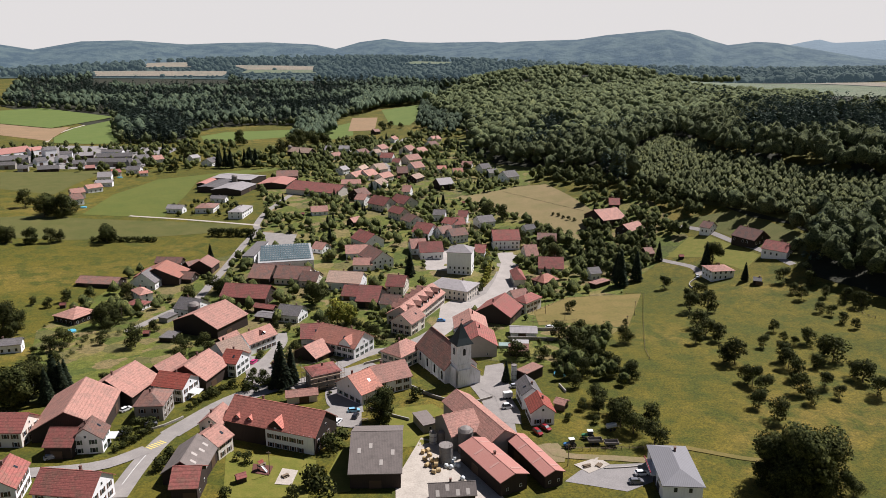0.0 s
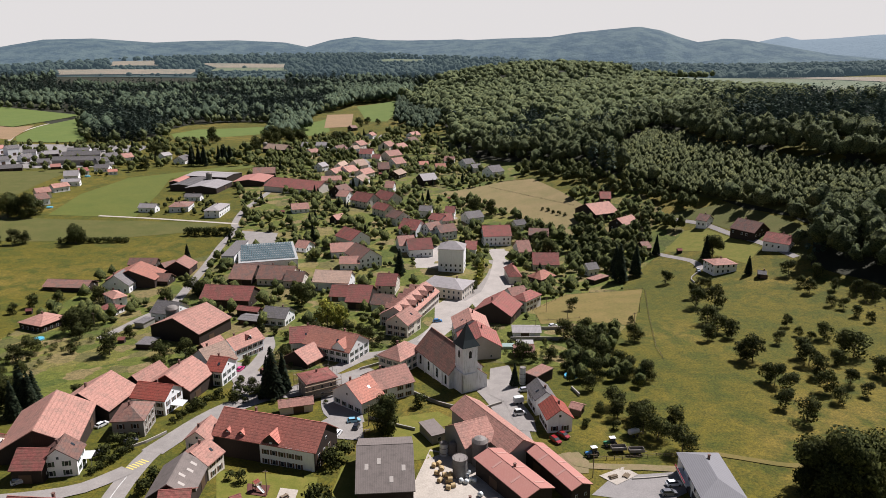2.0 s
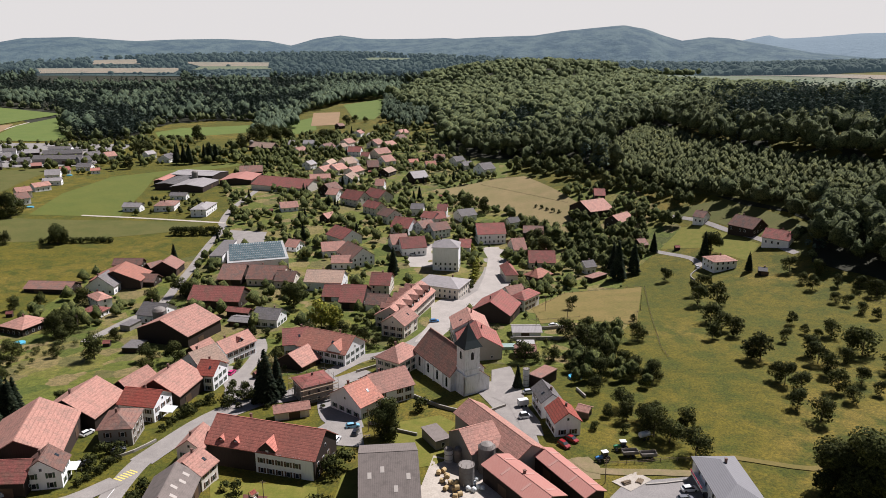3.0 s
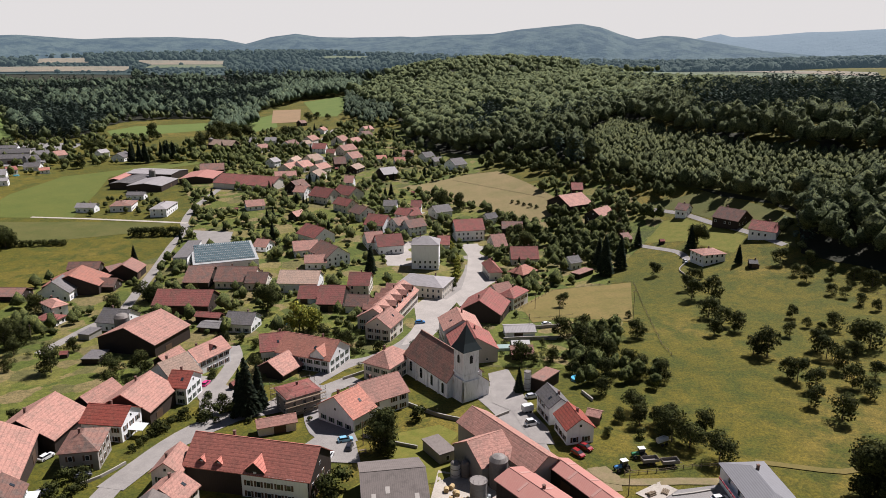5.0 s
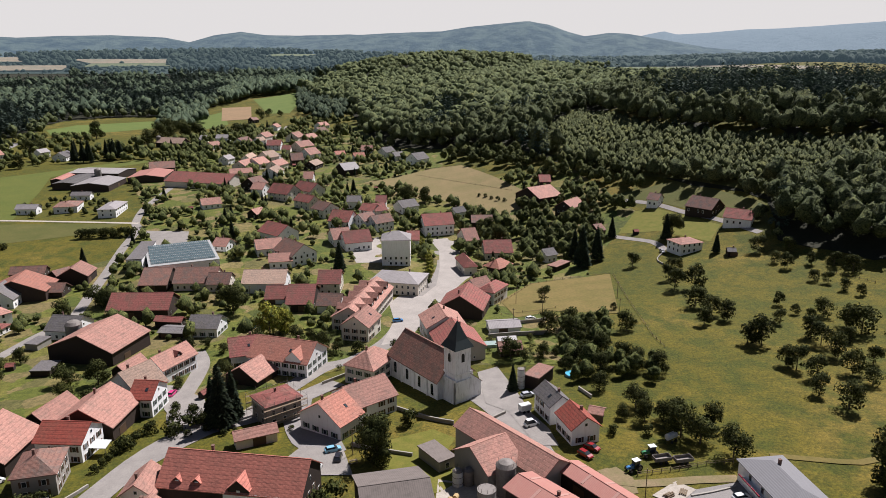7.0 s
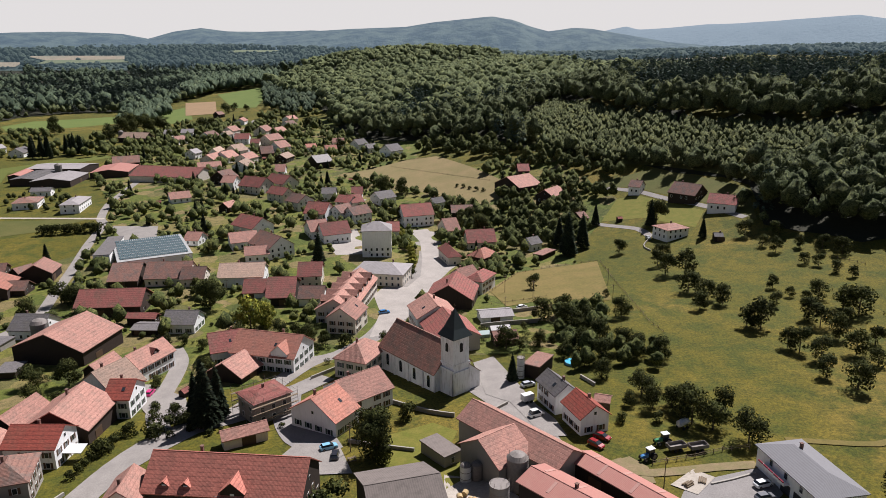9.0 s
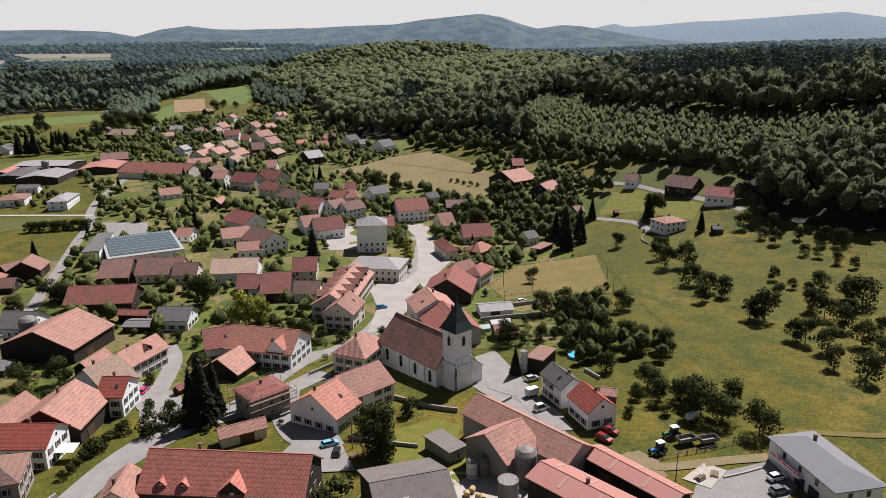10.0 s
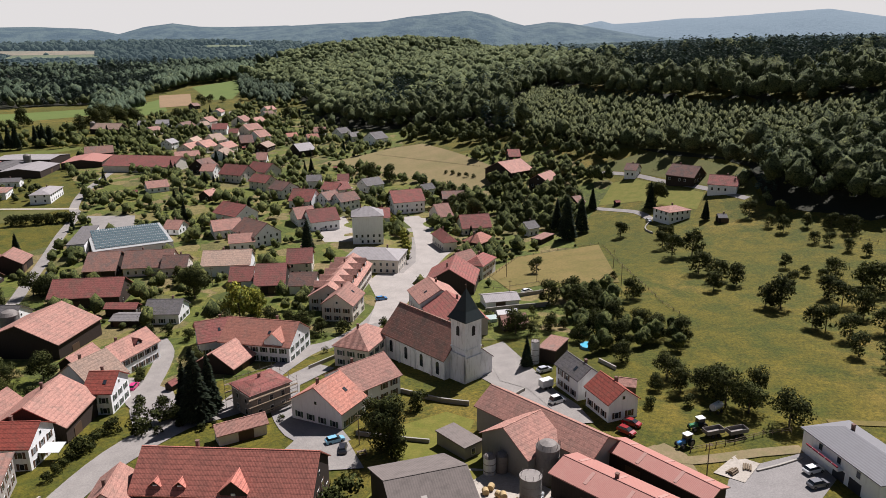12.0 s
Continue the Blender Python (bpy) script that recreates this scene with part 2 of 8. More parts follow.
def meadow_material():
    m, nt, b = material("meadow_grass", 0.95)
    p = place(nt, "World")
    big, mid, fine = noise_node(nt, 0.012, 4, 0.6, p), noise_node(nt, 0.09, 5, 0.65, p), noise_node(nt, 1.3, 6, 0.75, p)
    col = ramp(nt, big, [(0.38, (0.08, 0.075, 0.006)), (0.52, (0.106, 0.09, 0.009)), (0.66, (0.152, 0.114, 0.021))])
    col = mix(nt, ramp(nt, mid, [(0.45, (0, 0, 0)), (0.62, (1, 1, 1))]), col, (0.062, 0.068, 0.007))
    tuft = noise_node(nt, 0.32, 5, 0.7, p)
    col = mix(nt, 0.8, col, ramp(nt, tuft, [(0.32, (0.62, 0.7, 0.6)), (0.6, (1.12, 1.08, 1.0))]), "MULTIPLY")
    col = mix(nt, 0.85, col, ramp(nt, fine, [(0.38, (0.45, 0.5, 0.4)), (0.6, (1.28, 1.22, 1.1))]), "MULTIPLY")
    nt.links.new(col, b.inputs["Base Color"])
    bump(nt, b, fine, 0.6, 0.25)
    return m


GRASS = meadow_material()
gx, gy = spaced(-4600, -560, 500, 4600, 6.5), spaced(-700, -150, 820, 4800, 6.5)
GX, GY = np.meshgrid(gx, gy)
ground_ob = new("ground", sheet_mesh("ground", GX, GY, ground_of(GX, GY)))
ground_ob.data.materials.append(GRASS)
tagged(ground_ob, "rolling valley ground of mown and dry meadow grass", "ground", kind="structure")


def soft(col1, col2, name, scale=0.25, fine=2.5, rough=0.95):
    m, nt, b = material(name, rough)
    p = place(nt, "World")
    col = mix(nt, ramp(nt, noise_node(nt, scale, 5, 0.65, p), [(0.35, (0, 0, 0)), (0.7, (1, 1, 1))]), col1, col2)
    f = noise_node(nt, fine, 5, 0.7, p)
    col = mix(nt, 0.6, col, ramp(nt, f, [(0.3, (0.62, 0.62, 0.62)), (0.65, (1.12, 1.12, 1.12))]), "MULTIPLY")
    nt.links.new(col, b.inputs["Base Color"])
    bump(nt, b, f, 0.3, 0.1)
    return m


ASPHALT = soft((0.27, 0.245, 0.22), (0.21, 0.19, 0.172), "pale_worn_asphalt", 0.2, 3.0)
PALE_ASPHALT = soft((0.35, 0.315, 0.28), (0.28, 0.252, 0.224), "bleached_dusty_asphalt", 0.15, 3.0)
DARK_ASPHALT = soft((0.25, 0.23, 0.215), (0.2, 0.185, 0.172), "newer_grey_asphalt", 0.2, 3.0)
CONCRETE = soft((0.42, 0.37, 0.31), (0.34, 0.3, 0.25), "dusty_concrete_yard", 0.3, 2.0)
HAY = soft((0.21, 0.155, 0.07), (0.155, 0.13, 0.05), "dry_mown_hay_meadow", 0.06, 1.0)
STRAW = soft((0.27, 0.175, 0.095), (0.22, 0.15, 0.08), "ripe_grain_field", 0.05, 1.0)
FRESH = soft((0.082, 0.1, 0.016), (0.106, 0.114, 0.02), "fresh_green_meadow", 0.05, 1.0)
DRY = soft((0.175, 0.128, 0.04), (0.125, 0.104, 0.026), "dry_rough_grass", 0.09, 1.0)
LUSH = soft((0.092, 0.128, 0.026), (0.115, 0.146, 0.032), "lush_green_meadow", 0.05, 1.0)
OLIVE = soft((0.075, 0.08, 0.017), (0.105, 0.096, 0.026), "olive_meadow", 0.08, 1.2)
WHITE_LINE = soft((0.62, 0.61, 0.58), (0.5, 0.48, 0.45), "worn_white_road_paint", 0.8, 4.0)
LAWN = soft((0.11, 0.116, 0.015), (0.16, 0.14, 0.026), "garden_lawn", 0.3, 2.0)
def garden_material():
    """Kitchen gardens: lawn, rank grass, beds and bare earth in small plots."""
    m, nt, b = material("kitchen_gardens", 0.95)
    p = place(nt, "World")
    v = nt.nodes.new("ShaderNodeTexVoronoi")
    v.inputs["Scale"].default_value = 0.11
    warp = nt.nodes.new("ShaderNodeVectorMath")
    warp.operation = "ADD"
    n3 = nt.nodes.new("ShaderNodeTexNoise")
    n3.inputs["Scale"].default_value = 0.25
    nt.links.new(p, n3.inputs["Vector"])
    scale = nt.nodes.new("ShaderNodeVectorMath")
    scale.operation = "SCALE"
    scale.inputs["Scale"].default_value = 4.0
    nt.links.new(n3.outputs["Color"], scale.inputs[0])
    nt.links.new(p, warp.inputs[0])
    nt.links.new(scale.outputs[0], warp.inputs[1])
    nt.links.new(warp.outputs[0], v.inputs["Vector"])
    sep = nt.nodes.new("ShaderNodeSeparateColor")
    nt.links.new(v.outputs["Color"], sep.inputs[0])
    col = ramp(nt, sep.outputs[0], [(0.0, (0.075, 0.095, 0.018)), (0.35, (0.11, 0.122, 0.022)), (0.55, (0.15, 0.138, 0.034)), (0.78, (0.2, 0.152, 0.075)), (1.0, (0.065, 0.08, 0.017))])
    fine, mid = noise_node(nt, 2.2, 6, 0.75, p), noise_node(nt, 0.5, 5, 0.7, p)
    col = mix(nt, 0.9, col, ramp(nt, mid, [(0.33, (0.5, 0.56, 0.45)), (0.62, (1.15, 1.12, 1.05))]), "MULTIPLY")
    col = mix(nt, 0.9, col, ramp(nt, fine, [(0.32, (0.45, 0.48, 0.4)), (0.62, (1.25, 1.22, 1.15))]), "MULTIPLY")
    nt.links.new(col, b.inputs["Base Color"])
    bump(nt, b, fine, 0.8, 0.3)
    return m


GARDEN = garden_material()
SOIL = soft((0.22, 0.16, 0.09), (0.16, 0.14, 0.06), "bare_garden_soil", 0.3, 2.0)


def inside(X, Y, ring):
    r = np.zeros(X.shape, bool)
    j = len(ring) - 1
    for i in range(len(ring)):
        (xi, yi), (xj, yj) = ring[i], ring[j]
        if yi != yj:
            r ^= ((yi > Y) != (yj > Y)) & (X < (xj - xi) * (Y - yi) / (yj - yi) + xi)
        j = i
    return r


OPEN = []


def patch(name, ring, mat, label, category, lift=0.1, cell=3.0):
    """A field, lawn or yard: a thin sheet that follows the ground inside the ring."""
    if category in ("field", "yard", "lawn", "drive"):
        OPEN.append(ring)
    bm = bmesh.new()
    vs = [bm.verts.new((x, y, 0)) for x, y in ring]
    bm.faces.new(vs)
    bmesh.ops.triangulate(bm, faces=bm.faces[:])
    xs, ys = [p[0] for p in ring], [p[1] for p in ring]
    cell = max(cell, (max(xs) - min(xs)) / 40, (max(ys) - min(ys)) / 40)
    for axis, lo, hi in ((0, min(xs), max(xs)), (1, min(ys), max(ys))):
        p = lo + cell
        while p < hi:
            co, no = (p, 0, 0) if axis == 0 else (0, p, 0), (1, 0, 0) if axis == 0 else (0, 1, 0)
            bmesh.ops.bisect_plane(bm, geom=bm.verts[:] + bm.edges[:] + bm.faces[:], plane_co=co, plane_no=no)
            p += cell
    for v in bm.verts:
        v.co.z = ground(v.co.x, v.co.y) + lift
    bmesh.ops.recalc_face_normals(bm, faces=bm.faces[:])
    me = bpy.data.meshes.new(name)
    bm.to_mesh(me)
    bm.free()
    if me.polygons and me.polygons[0].normal.z < 0:
        me.flip_normals()
    me.materials.append(mat)
    return tagged(new(name, me), label, category, kind="structure")


def smooth_line(points, step=4.0):
    out = []
    n = len(points)
    for i in range(n - 1):
        p0, p1, p2, p3 = points[max(i - 1, 0)], points[i], points[i + 1], points[min(i + 2, n - 1)]
        k = max(2, int(math.dist(p1[:2], p2[:2]) / step))
        for j in range(k):
            t = j / k
            out.append(tuple(0.5 * (2 * b + (c - a) * t + (2 * a - 5 * b + 4 * c - d) * t * t + (3 * b - a - 3 * c + d) * t ** 3) for a, b, c, d in zip(p0, p1, p2, p3)))
    out.append(tuple(points[-1]))
    return out


ROADS = []


def road(name, points, width, mat, label, category="road", lift=0.16):
    """A paved strip along a line, draped on the ground; a point may carry its own width."""
    pts = smooth_line([(p[0], p[1], p[2] if len(p) > 2 else width) for p in points])
    ROADS.extend(pts)
    verts, faces = [], []
    for i, (x, y, w) in enumerate(pts):
        a, b = pts[max(i - 1, 0)], pts[min(i + 1, len(pts) - 1)]
        d = Vector((b[0] - a[0], b[1] - a[1], 0)).normalized()
        for k in range(5):
            s = (k / 4 - 0.5) * w
            px, py = x - d.y * s, y + d.x * s
            verts.append((px, py, ground(px, py) + lift))
    for i in range(len(pts) - 1):
        for k in range(4):
            q = i * 5 + k
            faces.append((q, q + 5, q + 6, q + 1)[::-1])
    me = bpy.data.meshes.new(name)
    me.from_pydata(verts, [], faces)
    if me.polygons[0].normal.z < 0:
        me.flip_normals()
    me.materials.append(mat)
    return tagged(new(name, me), label, category, kind="structure")


# ---------- building blocks ----------
def mesh_of(name, bm, mat, smooth=False):
    bmesh.ops.recalc_face_normals(bm, faces=bm.faces[:])
    me = bpy.data.meshes.new(name)
    bm.to_mesh(me)
    bm.free()
    for m in mat if isinstance(mat, (list, tuple)) else (mat,):
        me.materials.append(m)
    if smooth:
        me.polygons.foreach_set("use_smooth", [True] * len(me.polygons))
    return me


def part(name, bm, mat, parent, label="", smooth=False):
    """One mesh object under a thing or a part; bm is a bmesh or a finished mesh."""
    me = bm if isinstance(bm, bpy.types.Mesh) else mesh_of(name, bm, mat, smooth)
    ob = new(name, me)
    ob.parent = parent
    return tagged(ob, label) if label else ob


def thing(name, m, label, category, group=""):
    ob = new(name)
    ob.empty_display_size = 0.3
    ob.matrix_world = m
    return tagged(ob, label, category, group)


def box(bm, x0, y0, z0, x1, y1, z1):
    v = [bm.verts.new(p) for p in ((x0, y0, z0), (x1, y0, z0), (x1, y1, z0), (x0, y1, z0), (x0, y0, z1), (x1, y0, z1), (x1, y1, z1), (x0, y1, z1))]
    for q in ((0, 3, 2, 1), (4, 5, 6, 7), (0, 1, 5, 4), (1, 2, 6, 5), (2, 3, 7, 6), (3, 0, 4, 7)):
        bm.faces.new([v[i] for i in q])
    return v


def box_mesh(name, mat, *dims):
    bm = bmesh.new()
    box(bm, *dims)
    return mesh_of(name, bm, mat)


def solid(bm, top, thick):
    """A slab: the outline given, and the same lowered by thick."""
    a = [bm.verts.new(p) for p in top]
    b = [bm.verts.new((p[0], p[1], p[2] - thick)) for p in top]
    bm.faces.new(a)
    bm.faces.new(b[::-1])
    n = len(a)
    for i in range(n):
        bm.faces.new((a[i], b[i], b[(i + 1) % n], a[(i + 1) % n]))


def cylinder(bm, x, y, z0, z1, r0, r1=None, n=12):
    r1 = r0 if r1 is None else r1
    lo = [bm.verts.new((x + r0 * math.cos(2 * math.pi * k / n), y + r0 * math.sin(2 * math.pi * k / n), z0)) for k in range(n)]
    hi = [bm.verts.new((x + r1 * math.cos(2 * math.pi * k / n), y + r1 * math.sin(2 * math.pi * k / n), z1)) for k in range(n)]
    for k in range(n):
        bm.faces.new((lo[k], lo[(k + 1) % n], hi[(k + 1) % n], hi[k]))
    bm.faces.new(lo[::-1])
    bm.faces.new(hi)


WINDOW = box_mesh("window", FRAME, -0.55, -0.02, -0.75, 0.55, 0.06, 0.75)
PANE = box_mesh("pane", GLASS, -0.45, 0.06, -0.65, 0.45, 0.085, 0.65)
SHUT = {m.name: box_mesh("shutter", m, -0.27, 0.0, -0.75, 0.27, 0.07, 0.75) for m in (SHUTTER, SHUTTER_GREEN)}
SMALL_WINDOW = box_mesh("window", FRAME, -0.4, -0.02, -0.45, 0.4, 0.06, 0.45)
SMALL_PANE = box_mesh("pane", GLASS, -0.32, 0.06, -0.37, 0.32, 0.085, 0.37)
DOOR_ME = box_mesh("door", DOOR, -0.55, -0.02, 0.0, 0.55, 0.07, 2.1)
GATE_ME = box_mesh("barn_door", DOOR, -1.7, -0.02, 0.0, 1.7, 0.09, 3.0)
GARAGE_ME = box_mesh("garage_door", plain("anthracite_garage_door", (0.045, 0.045, 0.05), 0.5), -1.5, -0.02, 0.0, 1.5, 0.08, 2.3)
FLOWERS = box_mesh("flower_box", plain("red_geraniums", (0.22, 0.03, 0.045), 0.9, 0, 0.7, 14.0), -0.75, -0.12, 0, 0.75, 0.12, 0.28)
CHIMNEY_BM = bmesh.new()
box(CHIMNEY_BM, -0.28, -0.28, -1.2, 0.28, 0.28, 0.8)
box(CHIMNEY_BM, -0.36, -0.36, 0.8, 0.36, 0.36, 0.92)
CHIMNEY = mesh_of("chimney", CHIMNEY_BM, BRICK)
LIGHT_SHEET = box_mesh("light_sheet", plain("pale_translucent_sheet", (0.36, 0.32, 0.28), 0.6), -0.5, -0.9, -0.04, 0.5, 0.9, 0.03)
PINK_SHEET = box_mesh("light_sheet", plain("faded_pink_sheet", (0.4, 0.22, 0.18), 0.7), -0.35, -1.6, -0.04, 0.35, 1.6, 0.03)
SKYLIGHT = box_mesh("skylight", GLASS, -0.4, -0.6, -0.05, 0.4, 0.6, 0.08)


def joined_window(frame_dims, pane_dims):
    bm = bmesh.new()
    box(bm, *frame_dims)
    k = len(bm.faces)
    box(bm, *pane_dims)
    for f in list(bm.faces)[k:]:
        f.material_index = 1
    return mesh_of("window", bm, (FRAME, GLASS))


FAR_WINDOW = joined_window((-0.55, -0.02, -0.75, 0.55, 0.06, 0.75), (-0.45, 0.06, -0.65, 0.45, 0.085, 0.65))
FAR_SMALL = joined_window((-0.4, -0.02, -0.45, 0.4, 0.06, 0.45), (-0.32, 0.06, -0.37, 0.32, 0.085, 0.37))


def window(parent, m, shutter=None, small=False):
    if parent.matrix_world.translation.y > 270:
        w = part("window", FAR_SMALL if small else FAR_WINDOW, None, parent)
        w.matrix_local = m
        return w
    w = part("window", SMALL_WINDOW if small else WINDOW, None, parent)
    w.matrix_local = m
    p = part("pane", SMALL_PANE if small else PANE, None, w, "dark window glass")
    if shutter:
        for s in (-1, 1):
            q = part("shutter", SHUT[shutter.name], None, w)
            q.matrix_local = pose(s * 0.84, 0, 0)
    return w


def wall_windows(parent, length, y, yaw, eave, every, shutter, rng, storeys=2, z0=1.5, door=True):
    """Rows of windows along one wall; the wall's outside is at distance y from the middle."""
    turn = pose(0, 0, 0, 0, 0, yaw)
    n = max(1, int((length - 1.2) / every))
    for s in range(storeys):
        z = z0 + s * 2.7
        if z + 0.9 > eave:
            break
        for k in range(n):
            x = (k - (n - 1) / 2) * (length - 1.0) / n
            if s == 0 and door and k == n // 2:
                d = part("door", DOOR_ME, None, parent)
                d.matrix_local = turn @ pose(x, y, 0.05)
            elif rng.random() > 0.08:
                window(parent, turn @ pose(x, y, z), shutter)


LOOKS = {"salmon": "faded salmon-pink tile roof", "orange": "orange clay tile roof", "red": "bright red ribbed tile roof", "rust": "dark red tile roof", "brown": "old brown tile roof", "tan": "pale tan tile roof", "clay": "red clay tile roof",
         "slate": "pale grey roof", "grey": "grey tile roof", "eternit": "grey fibre-cement roof", "rustmetal": "red-brown sheet roof", "solar": "flat roof of solar panels", "newgrey": "light grey tile roof"}
SIDES = {"white": "white-rendered", "cream": "cream-rendered", "wood": "dark boarded", "stone": "rough grey-rendered"}
KINDS = {"house": ("house", "village house", "house"), "hip": ("house", "hip-roofed house", "house"), "barn": ("barn", "farm barn", "barn"), "flat": ("outbuilding", "flat-roofed building", "building"),
         "hall": ("farm_hall", "wide low hall", "hall"), "row": ("house", "row of old houses with dormers", "house"), "big": ("farmhouse", "long old farmhouse with dormers", "house"), "newhouse": ("house", "modern hip-roofed house with garages", "house"), "scaffold": ("house", "house under renovation in scaffolding", "house")}
HOUSES = []


def gable_wall(bm, l, w, eave, ridge, deep):
    """Walls with two gables; x runs along the ridge."""
    a = []
    for x in (-l, l):
        a.append([bm.verts.new(p) for p in ((x, -w, -deep), (x, w, -deep), (x, w, eave), (x, 0, ridge), (x, -w, eave))])
    p, q = a
    bm.faces.new(p[::-1])
    bm.faces.new(q)
    for i, j in ((0, 4), (1, 2), (2, 3), (3, 4), (0, 1)):
        bm.faces.new((p[i], p[j], q[j], q[i]))


def gable_roof(bm, L, W, eave, ridge, thick=0.22, lift=0.1):
    """One bent slab over the ridge, with a raised ridge line."""
    e, r = eave + lift, ridge + lift
    prof = [(W, e), (0.16, r - 0.04), (0.12, r + 0.08), (-0.12, r + 0.08), (-0.16, r - 0.04), (-W, e), (-W, e - thick), (0, r - thick), (W, e - thick)]
    a, b = [[bm.verts.new((x, y, z)) for y, z in prof] for x in (-L, L)]
    n = len(prof)
    for i in range(n):
        j = (i + 1) % n
        bm.faces.new((a[i], a[j], b[j], b[i]))
    for ring in (a, b):
        bm.faces.new((ring[0], ring[1], ring[2], ring[3], ring[4], ring[7], ring[8]))
        bm.faces.new((ring[4], ring[5], ring[6], ring[7]))


def hip_roof(bm, L, W, eave, ridge, thick=0.2):
    r = max(L - W * 0.9, L * 0.12)
    e = [(-L, -W, eave), (L, -W, eave), (L, W, eave), (-L, W, eave)]
    t = [(-r, 0, ridge), (r, 0, ridge)]
    top = [bm.verts.new(p) for p in e + t]
    for q in ((0, 1, 5, 4), (1, 2, 5), (2, 3, 4, 5), (3, 0, 4)):
        bm.faces.new([top[i] for i in q])
    low = [bm.verts.new((p[0], p[1], p[2] - thick)) for p in e]
    for i in range(4):
        bm.faces.new((top[i], low[i], low[(i + 1) % 4], top[(i + 1) % 4]))
    bm.faces.new(low[::-1])


def dormer(parent, x, side, y, z, w, h, roof, wall, deep=3.0):
    """A gabled dormer that looks out over the eave on one side."""
    turn = pose(x, y * side, z, 0, 0, 0 if side > 0 else 180)
    bm = bmesh.new()
    a = [bm.verts.new(p) for p in ((-w, 0, -0.6), (w, 0, -0.6), (w, 0, h), (0, 0, h + w * 0.9), (-w, 0, h))]
    b = [bm.verts.new((v.co.x, -deep, v.co.z)) for v in a]
    bm.faces.new(a)
    bm.faces.new(b[::-1])
    for i in range(5):
        bm.faces.new((a[i], b[i], b[(i + 1) % 5], a[(i + 1) % 5]))
    d = part("dormer", bm, wall, parent)
    d.matrix_local = turn
    bm = bmesh.new()
    for s in (-1, 1):
        solid(bm, [(0, 0.35, h + w * 0.9 + 0.12), (0, -deep - 1.5, h + w * 0.9 + 0.12), (s * (w + 0.3), -deep - 1.5, h - 0.15), (s * (w + 0.3), 0.35, h - 0.15)][::s], 0.14)
    part("dormer_roof", bm, roof, d)
    q = part("window", SMALL_WINDOW, None, d)
    q.matrix_local = pose(0, 0, h * 0.5)
    return d


